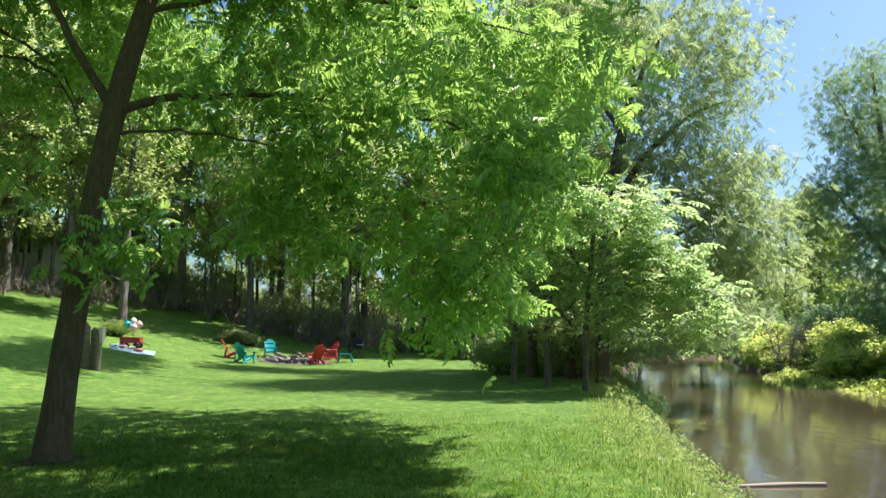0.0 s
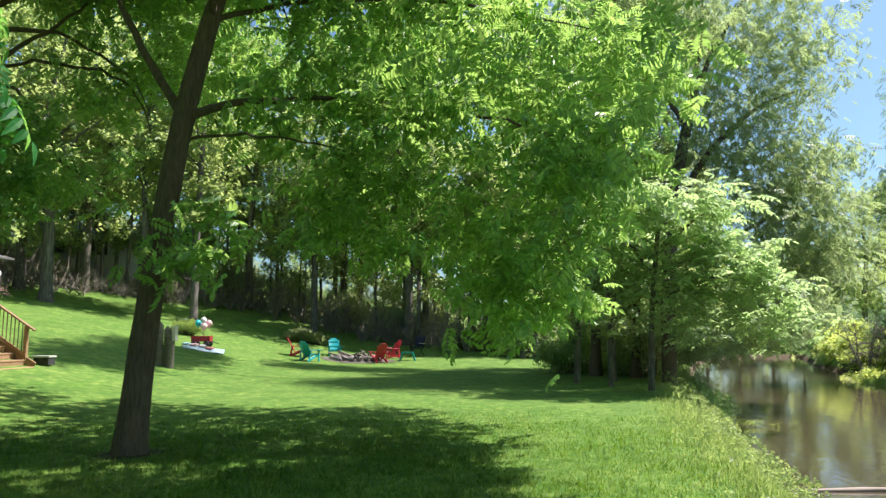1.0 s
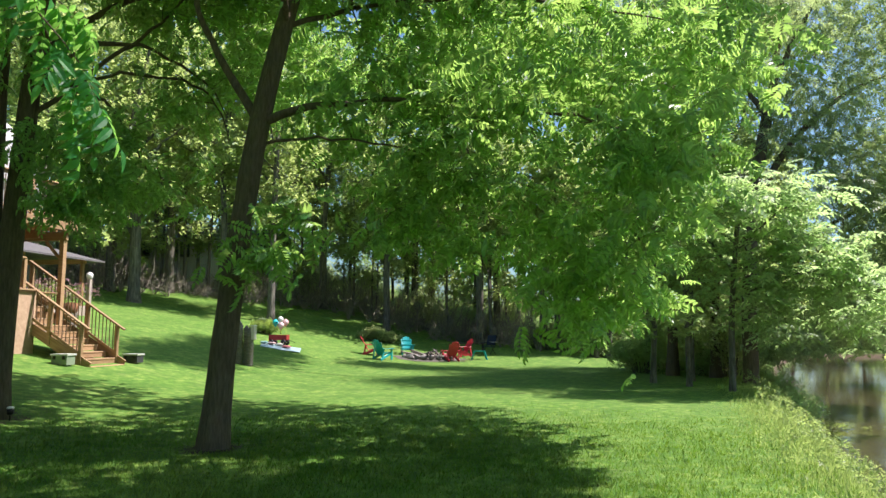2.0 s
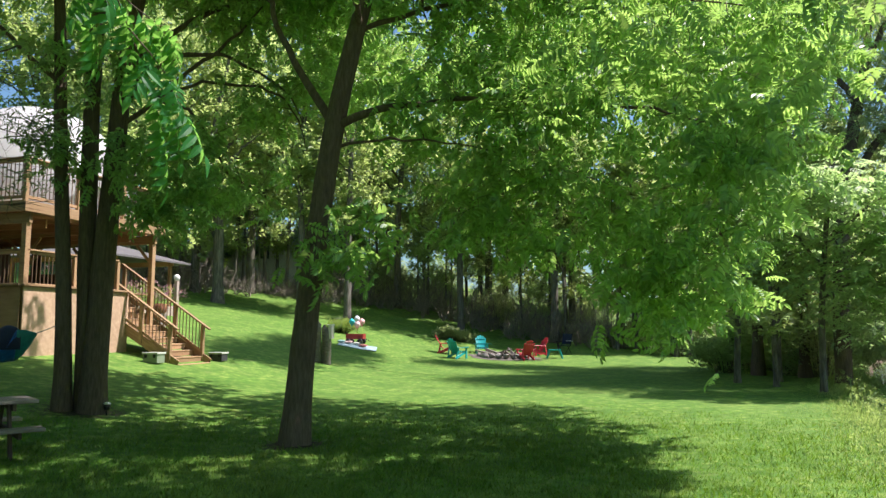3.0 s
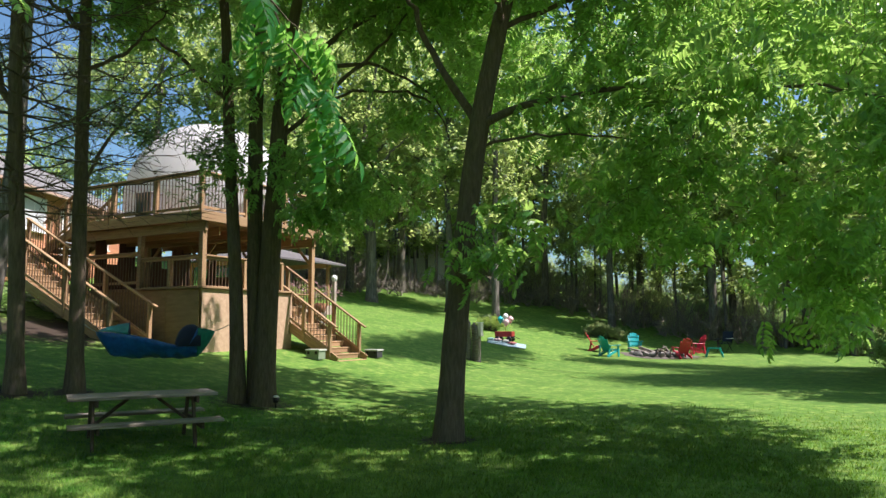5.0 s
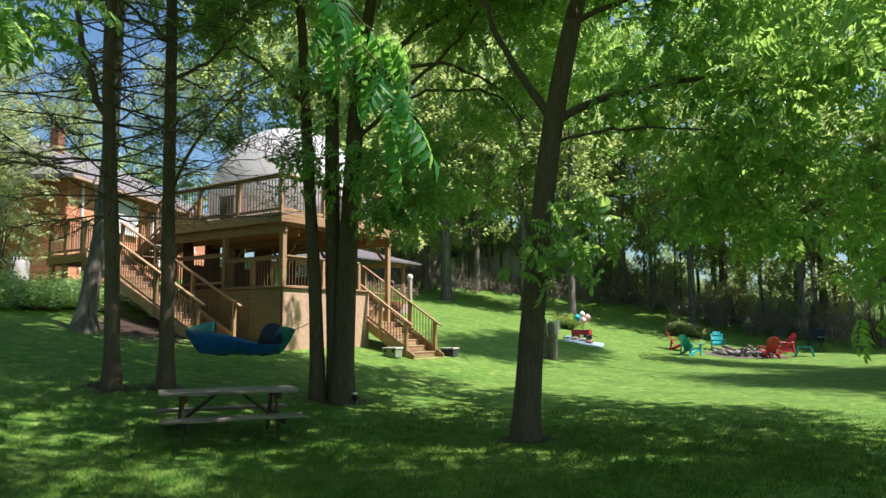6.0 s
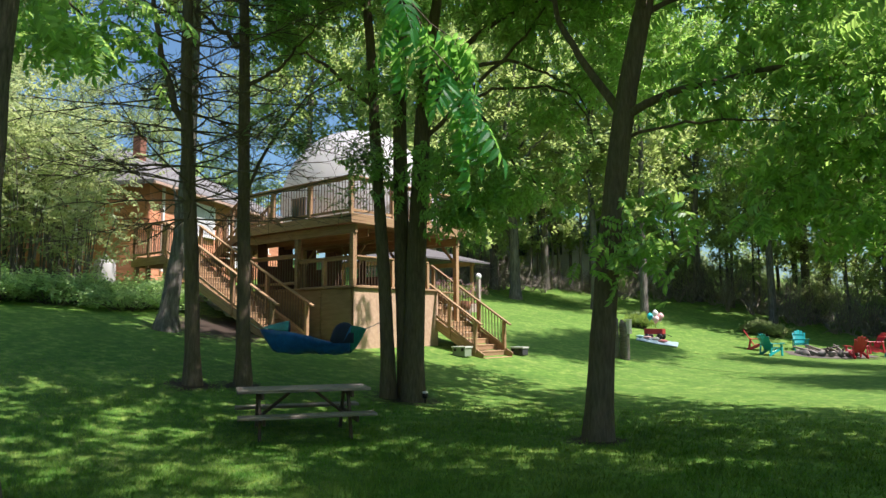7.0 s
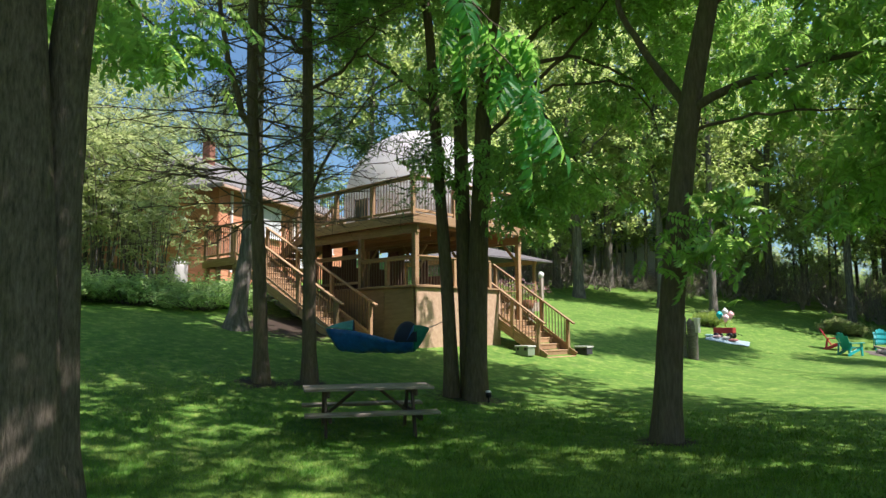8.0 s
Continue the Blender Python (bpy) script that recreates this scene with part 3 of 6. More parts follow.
def bank_weeds():
    """Tall grass and weeds along the top of the bank."""
    rng = np.random.default_rng(8)
    n = 46000
    y = rng.uniform(5, 34, n)
    left = bank_x(y)
    x = left - 1.9 + rng.normal(0.35, 0.75, n)
    keep = (x < left + 0.1) & (x > left - 3.2)
    x, y, left = x[keep], y[keep], left[keep]
    n = len(x)
    h = rng.uniform(0.05, 0.17, n) * np.clip(0.35 + (x - left + 2.6) / 1.6, 0.25, 1.2)
    a = rng.uniform(0, np.pi, n)
    w = 0.0035 + 0.0003 * y
    p = np.stack([x, y, gz(x, y) - 0.02], -1)
    sd = np.stack([np.cos(a) * w, np.sin(a) * w, 0 * w], -1)
    lean = rng.normal(0, 0.3, (n, 2)) * h[:, None]
    tip = np.concatenate([lean, h[:, None]], 1)
    v = np.stack([p - sd, p + sd, p + tip * 0.6 + sd * 0.7, p + tip], 1).reshape(-1, 3)
    f = (np.arange(n)[:, None] * 4 + np.array([0, 1, 2, 3])[None]).reshape(-1, 4)
    tagged(new("tall_grass", mesh_data("tall_grass", v, f, LEAF_RANK)), "tall pale green grass growing along the river bank", "grass", kind="stuff")
    m = 2600
    y = rng.uniform(6, 30, m)
    left = bank_x(y)
    x = left - 0.9 + rng.normal(0, 0.6, m)
    z = gz(x, y) + rng.uniform(0.02, 0.45, m)
    keep = (x < left + 0.35) & (z > -1.0)
    v, f = scatter(SPRIG, np.stack([x, y, z], -1)[keep], 0.11, rng, (-0.4, 0.9))
    tagged(new("bank_weeds", mesh_data("bank_weeds", v, f, LEAF_RANK)), "leafy bright green weeds hanging over the bank", "weeds", kind="stuff")


bank_weeds()


def log():
    ob = thing("log", (5.72, 12.85, -1.0), "pale bare log floating at the river's edge", "log")
    rng = np.random.default_rng(3)
    s = np.linspace(-1.12, 0.98, 14)
    line = np.stack([s, 0.05 * s + 0.02 * np.sin(s * 3), 0.015 + 0.012 * np.sin(s * 2)], -1)
    v, f = tube_arrays(line, 0.042 - 0.012 * np.abs(s), 9, 0.12, rng)
    part("stem", mesh_data("stem", v, f, PALEWOOD, True), ob)


log()


def floating_weeds():
    rng = np.random.default_rng(29)
    n = 90
    p = np.stack([6.6 + rng.normal(0, 0.5, n), 21.2 + rng.normal(0, 0.12, n), -0.98 + rng.uniform(0, 0.12, n)], -1)
    v, f = scatter(SPRIG_SMALL, p, 0.14, rng, (0.0, 0.9))
    tagged(new("water_weeds", mesh_data("water_weeds", v, f, LEAF_DEEP)), "dark weeds standing in the shallow water", "weeds", kind="stuff")


floating_weeds()

# ---- trees near the path ----
grow_tree(
    "walnut_tree", (-5.0, 9.42),
    [[(-5.01, 9.42, 0, 0.21), (-4.93, 9.45, 1.2, 0.185), (-4.78, 9.55, 3.0, 0.165), (-4.58, 9.67, 4.75, 0.16), (-4.44, 9.79, 5.6, 0.14), (-4.27, 9.91, 6.5, 0.13), (-3.9, 10.1, 8.2, 0.09), (-3.5, 10.2, 9.8, 0.03)]],
    [[(-4.62, 9.66, 4.72, 0.07), (-4.96, 9.71, 5.24, 0.065), (-5.34, 9.73, 5.83, 0.055), (-5.61, 9.81, 6.37, 0.05), (-6.3, 10.2, 7.6, 0.03), (-6.9, 10.6, 8.3, 0.012)],
     [(-4.55, 9.65, 4.66, 0.075), (-4.18, 9.69, 4.86, 0.065), (-3.64, 9.85, 4.93, 0.052), (-2.9, 10.04, 5.08, 0.04), (-2.0, 10.5, 5.05, 0.03), (-0.9, 10.8, 5.0, 0.025), (0.1, 10.3, 4.72, 0.025), (1.0, 10.2, 4.3, 0.01)],
     [(-4.3, 9.85, 6.2, 0.045), (-3.4, 10.4, 6.7, 0.035), (-2.0, 11.0, 7.0, 0.03), (-0.2, 11.4, 7.0, 0.025), (1.6, 11.6, 6.6, 0.01)],
     [(-4.3, 9.9, 6.2, 0.06), (-4.0, 8.9, 7.0, 0.045), (-3.4, 7.6, 7.6, 0.03), (-2.6, 6.6, 7.8, 0.01)],
     [(-4.65, 9.62, 4.35, 0.03), (-3.9, 9.7, 4.42, 0.022), (-2.9, 10.0, 4.4, 0.015), (-2.0, 10.3, 4.2, 0.006)],
     [(-4.2, 9.95, 6.9, 0.07), (-2.8, 11.6, 7.6, 0.055), (-0.8, 13.4, 7.8, 0.04), (1.6, 14.2, 7.4, 0.015)],
     [(-4.1, 10.0, 7.2, 0.05), (-5.2, 11.2, 8.2, 0.04), (-6.4, 12.4, 8.8, 0.01)]],
    # dense high and rear lobes are added to shade the lawn, mostly unseen
    [(-2.7, 10.8, 5.0, 1.6, 1.8, 1.5, 27), (-0.5, 11.1, 5.2, 2.2, 2.2, 1.6, 34), (1.5, 10.7, 5.5, 1.4, 2.3, 1.7, 34), (-0.9, 11.2, 3.5, 1.8, 1.6, 1.0, 30), (1.1, 10.1, 3.7, 0.9, 1.3, 0.9, 32), (-1.2, 13.3, 7.0, 2.8, 2.0, 1.2, 84), (1.8, 13.6, 6.6, 1.7, 1.8, 1.0, 50), (-3.2, 10.6, 7.1, 2.2, 1.4, 0.6, 34),
     (0.35, 10.7, 2.4, 0.75, 0.8, 0.85, 26), (-2.4, 10.9, 3.4, 0.9, 0.9, 0.6, 17), (-3.6, 10.4, 9.4, 4.0, 3.3, 1.2, 320), (-6.4, 12.0, 9.0, 2.7, 2.6, 1.1, 140), (-4.05, 8.95, 2.9, 0.35, 0.3, 0.45, 5), (-2.6, 7.2, 7.8, 1.8, 1.6, 0.9, 18),
     (-2.8, 15.2, 7.6, 2.6, 1.8, 1.0, 80), (0.9, 15.4, 7.2, 2.2, 1.8, 1.0, 80), (-6.2, 15.0, 7.8, 2.0, 1.8, 1.2, 60), (-1.6, 10.0, 4.95, 1.4, 0.4, 0.5, 20), (-0.8, 11.2, 7.0, 2.4, 0.9, 0.4, 20), (-0.9, 11.7, 9.5, 2.1, 1.7, 0.9, 16)],
    PINNATE_NEAR, LEAF_MAIN, BARK, "walnut tree with a dark leaning trunk and drooping feathery leaves", 11, 0.43, 8, 0.36, pitch=(-1.1, 0.15), lean=1.0, twig=0.02, flare=0.2)

grow_tree(
    "maple_clump", (-9.65, 10.4),
    [[(-9.87, 10.21, 0.27, 0.16), (-9.90, 10.18, 1.8, 0.13), (-9.97, 10.11, 3.36, 0.12), (-10.07, 10.01, 5.31, 0.11), (-10.12, 9.96, 7.07, 0.10), (-10.3, 9.8, 9.5, 0.07), (-10.5, 9.6, 12, 0.02)],
     [(-9.68, 10.51, 0.27, 0.17), (-9.75, 10.46, 2.46, 0.155), (-9.78, 10.43, 4.75, 0.145), (-9.79, 10.42, 7.1, 0.125), (-9.7, 10.6, 10, 0.08), (-9.6, 10.8, 13, 0.02)],
     [(-9.46, 10.45, 0.27, 0.225), (-9.42, 10.48, 2.45, 0.20), (-9.34, 10.56, 4.69, 0.18), (-9.27, 10.62, 6.66, 0.15), (-9.0, 10.8, 8.6, 0.09), (-8.6, 11.1, 12, 0.02)]],
    [[(-9.3, 10.7, 6.4, 0.07), (-8.85, 11.23, 7.3, 0.055), (-8.24, 11.68, 7.85, 0.05), (-7.2, 12.4, 8.4, 0.03), (-6.2, 13.0, 8.5, 0.01)],
     [(-9.27, 10.6, 5.7, 0.055), (-8.75, 10.5, 6.2, 0.05), (-8.23, 10.85, 6.68, 0.045), (-7.63, 11.28, 6.75, 0.035), (-6.99, 11.69, 6.43, 0.026), (-6.56, 11.93, 6.1, 0.018), (-6.37, 12.03, 5.6, 0.008)],
     [(-9.3, 10.6, 5.3, 0.05), (-8.75, 10.75, 5.75, 0.045), (-8.21, 10.86, 6.25, 0.04), (-7.84, 11.13, 6.65, 0.035), (-7.56, 11.33, 6.97, 0.03), (-7.15, 11.59, 7.6, 0.02), (-6.8, 11.8, 8.2, 0.008)],
     [(-8.7, 10.75, 5.8, 0.03), (-8.08, 10.96, 5.68, 0.028), (-7.7, 11.23, 4.99, 0.024), (-7.53, 11.35, 4.41, 0.02), (-7.21, 11.55, 4.33, 0.014), (-7.06, 11.65, 4.16, 0.006)],
     [(-8.6, 10.8, 5.95, 0.032), (-7.89, 11.1, 6.17, 0.03), (-7.06, 11.64, 6.23, 0.026), (-6.73, 11.84, 6.07, 0.02), (-6.46, 11.99, 5.74, 0.015), (-6.31, 12.07, 5.07, 0.006)],
     [(-10.1, 10.0, 6.0, 0.05), (-11.0, 9.4, 7.0, 0.035), (-12.0, 9.0, 7.6, 0.01)],
     [(-9.8, 10.4, 7.5, 0.05), (-10.6, 11.2, 8.6, 0.035), (-11.6, 12.0, 9.4, 0.01)]],
    [(-9.6, 10.6, 9.8, 3.2, 2.8, 1.7, 260), (-7.6, 13.6, 9.6, 2.6, 2.2, 1.0, 120), (-7.4, 12.2, 8.2, 1.6, 1.5, 1.0, 36), (-11.6, 9.2, 8.2, 1.4, 1.4, 0.8, 30), (-9.7, 10.0, 6.4, 0.7, 0.6, 0.9, 12), (-9.9, 10.0, 4.7, 0.35, 0.35, 0.6, 6), (-6.9, 12.0, 6.2, 1.0, 0.8, 0.9, 16), (-7.4, 11.6, 4.6, 0.7, 0.6, 0.7, 7), (-8.35, 10.08, 4.49, 0.45, 0.4, 0.4, 8), (-7.90, 9.92, 3.69, 0.45, 0.4, 0.4, 8), (-7.62, 10.39, 4.13, 0.45, 0.4, 0.4, 8), (-7.93, 10.66, 5.07, 0.45, 0.4, 0.4, 8)],
    PINNATE_NEAR, LEAF_MAIN, BARK, "three dark tree trunks growing from one foot on the lawn", 12, 0.4, 9, 0.3, flare=0.2)

# the large double trunk beside the path, with a branch that hangs over it
grow_tree(
    "roadside_ash", (-6.75, 1.95),
    [[(-6.72, 1.90, 0.02, 0.31), (-6.74, 1.85, 1.5, 0.27), (-6.78, 1.78, 2.9, 0.25), (-6.84, 1.68, 4.4, 0.23), (-6.9, 1.5, 8.0, 0.16), (-7.0, 1.3, 12, 0.04)],
     [(-6.86, 2.18, 0.02, 0.22), (-6.82, 2.14, 1.2, 0.20), (-6.83, 2.10, 2.6, 0.185), (-6.80, 2.12, 4.4, 0.17), (-6.3, 2.5, 8.0, 0.11), (-5.8, 2.9, 11, 0.03)]],
    [[(-6.8, 2.1, 4.6, 0.06), (-5.6, 2.3, 5.2, 0.04), (-4.2, 2.45, 5.0, 0.02), (-2.68, 2.72, 3.77, 0.006)],
     [(-6.85, 1.6, 5.0, 0.09), (-5.2, 0.4, 6.2, 0.06), (-3.2, -0.6, 7.0, 0.02)],
     [(-6.85, 1.75, 4.9, 0.05), (-7.6, 2.2, 5.4, 0.04), (-8.3, 2.9, 5.6, 0.03), (-9.0, 3.8, 5.5, 0.012)],
     [(-6.5, 2.3, 6.4, 0.08), (-5.0, 3.4, 7.4, 0.06), (-2.4, 4.4, 8.1, 0.03), (-1.0, 4.8, 8.3, 0.01)],
     [(-6.6, 2.3, 7.4, 0.07), (-6.6, 5.0, 8.8, 0.05), (-6.4, 8.0, 9.6, 0.015)],
     [(-6.9, 1.6, 6.8, 0.07), (-8.4, 2.6, 7.8, 0.05), (-9.6, 3.4, 8.4, 0.01)]],
    # lobes above 7 m are out of view, added to shade trunk and lawn
    [(-5.6, 3.0, 9.2, 4.2, 4.0, 1.8, 62), (-6.2, 7.4, 9.6, 2.4, 2.2, 1.0, 26), (-3.4, 0.2, 7.4, 2.4, 2.0, 0.9, 40), (-3.4, 3.0, 7.9, 1.9, 1.7, 0.8, 48), (-8.6, 3.1, 5.5, 0.55, 0.55, 0.4, 5), (-9.1, 4.0, 5.35, 0.45, 0.5, 0.35, 4), (-8.2, 2.7, 4.9, 0.4, 0.4, 0.35, 3), (-9.2, 3.2, 8.6, 1.8, 1.8, 0.8, 16), (-3.0, -0.6, 7.4, 1.8, 1.6, 0.8, 20)],
    PINNATE_NEAR, LEAF_MAIN, BARK_ASH, "thick ridged double trunk of an ash beside the lawn", 13, 0.42, 18, 0.36, sides=20)


# a wide tree added out of view close behind the path, to shade the near lawn
grow_tree(
    "shade_tree", (0.9, -3.0),
    [[(0.9, -3.0, 0, 0.34), (1.5, -2.6, 3.0, 0.28), (3.0, -1.2, 6.0, 0.22), (3.6, 0.8, 9.0, 0.14), (3.4, 2.0, 12, 0.03)]],
    [[(3.0, -1.2, 5.8, 0.12), (3.2, 2.4, 8.2, 0.09), (2.4, 5.0, 9.2, 0.06), (1.2, 7.6, 9.6, 0.02)], [(3.1, -1.0, 6.4, 0.1), (4.4, 2.4, 8.6, 0.07), (4.8, 5.6, 9.4, 0.05), (4.6, 9.6, 9.7, 0.02)], [(3.2, -0.6, 6.8, 0.1), (1.6, 2.6, 8.8, 0.07), (-1.6, 5.4, 9.4, 0.02)]],
    [(2.8, 8.1, 9.6, 3.4, 2.0, 1.0, 400), (4.4, 10.1, 9.8, 1.6, 0.9, 0.6, 80), (-1.4, 5.8, 9.5, 3.0, 3.0, 1.1, 50), (3.2, 1.6, 10.5, 3.4, 2.6, 1.6, 90)],
    PINNATE_MID, LEAF_SHADE, BARK_GREY, "broad unseen tree added behind the path to shade the lawn", 19, 0.5, 9, 0.36)


def hanging_twig():
    """The compound leaves of the low branch that hangs close by the path."""
    rng = np.random.default_rng(21)
    twigs = (np.array([[-2.68, 2.72, 3.77], [-2.62, 2.84, 3.4], [-2.58, 2.95, 3.16], [-2.52, 3.06, 2.9], [-2.5, 3.14, 2.68]]),
             np.array([[-2.51, 2.87, 3.12], [-2.46, 2.98, 3.02], [-2.42, 3.08, 2.92], [-2.41, 3.14, 2.76]]),
             np.array([[-2.66, 2.74, 3.7], [-2.69, 2.78, 3.34], [-2.71, 2.83, 3.13]]),
             np.array([[-2.59, 2.81, 3.37], [-2.54, 2.91, 3.27], [-2.49, 3.02, 3.22], [-2.45, 3.12, 3.2]]))
    base = twigs[0][3]
    ob = thing("hanging_leaf_spray", base, "large bright green compound leaves hanging from a low branch", "leaves")
    shape = fine_pinnate(5, 0.36, 0.14)
    for tw in twigs:
        v, f = tube_arrays(tw - base, np.linspace(0.005, 0.002, len(tw)), 6)
        part("stalk", mesh_data("stalk", v, f, BARK, True), ob)
        for q in np.linspace(len(tw) * 0.2, len(tw) - 1.02, 3 + len(tw)):
            p = np.array([np.interp(q, range(len(tw)), tw[:, k]) for k in range(3)])
            tip = q > len(tw) - 1.4
            head = math.radians(44.5) + (rng.choice([-1, 1]) * rng.uniform(0.2, 1.1)) + (0 if rng.random() < 0.75 else math.pi)
            v, f = scatter(shape, (p - base)[None], 0.28 if not tip else 0.32, rng, (-1.45, -0.75), 0.5, np.array([head]))
            part("compound_leaf", mesh_data("compound_leaf", v, f, LEAF_SPRAY), ob)


hanging_twig()

grow_tree(
    "hammock_tree", (-11.57, 8.05),
    [[(-11.58, 8.08, 0.5, 0.145), (-11.59, 8.06, 2.46, 0.125), (-11.61, 8.01, 4.67, 0.115), (-11.63, 7.99, 6.95, 0.105), (-11.7, 7.9, 10, 0.08), (-11.8, 7.8, 13, 0.02)]],
    [[(-11.62, 8.0, 6.2, 0.04), (-11.2, 8.5, 6.7, 0.03), (-10.6, 9.0, 7.6, 0.01)], [(-11.6, 8.0, 4.0, 0.035), (-11.35, 8.3, 5.0, 0.03), (-10.9, 8.7, 5.9, 0.02), (-10.2, 9.4, 6.6, 0.008)], [(-11.65, 8.0, 7.0, 0.05), (-12.4, 7.0, 8.0, 0.02)]],
    [(-11.6, 8.0, 10.6, 2.8, 2.6, 1.4, 110), (-12.6, 10.2, 11.6, 2.4, 2.2, 0.9, 50), (-9.2, 7.7, 10.8, 2.8, 2.2, 0.8, 130), (-10.8, 8.8, 8.3, 0.9, 0.9, 0.6, 12)],
    PINNATE_NEAR, LEAF_MAIN, BARK, "straight dark tree trunk that holds one end of the hammock", 14, 0.4, 15, 0.34)


def bare_pine():
    """A pine with whorls of thin dead branches below its green top."""
    rng = np.random.default_rng(31)
    stem = [(-11.92, 7.26, 0.6, 0.14), (-11.95, 7.15, 3.51, 0.12), (-12.0, 7.03, 5.13, 0.11), (-12.03, 6.97, 6.79, 0.10), (-12.02, 7.0, 9, 0.09), (-12.0, 7.0, 13, 0.03)]
    fork = [[(-12.0, 7.03, 5.2, 0.07), (-12.25, 6.75, 6.2, 0.06), (-12.45, 6.55, 7.4, 0.05), (-12.6, 6.4, 9.5, 0.02)]]
    pine = grow_tree("pine_tree", (-11.88, 7.23), [stem], fork, [(-12.0, 7.0, 11, 1.6, 1.6, 2.0, 60), (-13.4, 7.6, 6.6, 0.9, 0.7, 0.4, 4), (-9.55, 7.95, 4.7, 0.5, 0.4, 0.2, 3), (-9.25, 8.25, 3.9, 0.3, 0.3, 0.1, 1), (-9.0, 8.5, 4.75, 0.5, 0.35, 0.2, 3), (-9.8, 7.6, 5.15, 0.6, 0.5, 0.3, 2)],
                     NEEDLES, NEEDLE, BARK, "pine with a dark trunk and bare dead lower branches", 15, 0.25, 14, 0.22)
    base = np.array(pine.location)
    for w in range(16):
        z = 3.6 + 0.33 * w
        a0 = rng.uniform(0, 6.3)
        for k in range(6):
            a = a0 + k * 1.05 + rng.normal(0, 0.3)
            ln = rng.uniform(1.6, 3.8) * (1 - 0.015 * w)
            u = np.linspace(0, 1, 8)
            droop = rng.uniform(-0.22, 0.16)
            line = np.stack([-11.96 + np.cos(a) * ln * u, 7.08 + np.sin(a) * ln * u, z + droop * ln * u + 0.22 * ln * u ** 2 * rng.uniform(-0.6, 1)], -1)
            line[2:] += rng.normal(0, 0.025, (6, 3))
            pieces = [tube_arrays(line - base, np.linspace(0.019, 0.005, 8), 5)]
            for _ in range(22):
                i = rng.integers(2, 8)
                e = line[i] + np.array([np.cos(a), np.sin(a), 0]) * rng.uniform(0.15, 0.6) + rng.normal(0, 0.22, 3)
                pieces.append(tube_arrays(np.array([line[i], (line[i] + e) / 2 + rng.normal(0, 0.03, 3), e]) - base, [0.007, 0.0045, 0.002], 4))
            v, f = joined(pieces)
            part("dead_branch", mesh_data("dead_branch", v, f, BARK, True), pine)


bare_pine()

grow_tree("old_tree", (-16.9, 9.5),
          [[(-16.86, 9.5, 1.5, 0.27), (-16.84, 9.55, 2.0, 0.21), (-16.8, 9.62, 2.9, 0.19), (-16.74, 9.78, 4.0, 0.185), (-16.72, 9.86, 5.4, 0.2), (-16.6, 9.9, 9, 0.12), (-16.5, 9.9, 12, 0.03)]],
          [[(-16.8, 9.7, 3.4, 0.09), (-17.2, 9.9, 4.4, 0.06), (-17.8, 10.1, 5.6, 0.02)]],
          [(-16.6, 9.9, 11.4, 2.6, 2.6, 1.4, 80), (-14.6, 10.4, 11.9, 2.4, 2.2, 1.0, 80)], PINNATE_MID, LEAF_FAR, BARK_GREY, "old grey flared tree trunk beside the deck landing", 16, 0.45, 8, 0.35, flare=0.55)

# ---- trees on the river bank ----
grow_tree("bank_sumac", (4.05, 20.6),
          [[(4.05, 20.6, -0.2, 0.09), (4.1, 20.6, 2.0, 0.075), (4.3, 20.5, 4.2, 0.06), (4.6, 20.4, 6.0, 0.02)]],
          [[(4.15, 20.6, 2.4, 0.04), (5.2, 20.2, 3.0, 0.03), (6.4, 19.8, 3.2, 0.01)], [(4.2, 20.5, 3.2, 0.04), (3.4, 20.2, 4.2, 0.03), (2.8, 20.0, 5.0, 0.01)], [(4.3, 20.5, 3.8, 0.04), (5.4, 20.3, 4.8, 0.03), (6.2, 20.2, 5.4, 0.01)]],
          [(5.0, 20.0, 4.9, 1.6, 1.5, 1.2, 60), (6.3, 19.8, 3.2, 1.5, 1.4, 0.9, 55), (3.4, 20.0, 5.0, 1.1, 1.1, 0.9, 30), (4.4, 20.2, 2.6, 1.5, 1.2, 0.8, 18), (7.4, 20.6, 2.0, 1.0, 1.2, 0.8, 24), (3.0, 20.2, 3.6, 0.8, 0.7, 0.8, 14), (5.4, 21.2, 2.0, 0.9, 0.8, 0.8, 12)],
          PINNATE_MID, LEAF_SUMAC, BARK_GREY, "young slender bank tree with tiers of pale feathery leaves", 41, 0.55, 8, 0.32, pitch=(-0.45, 0.15), lean=0.3)
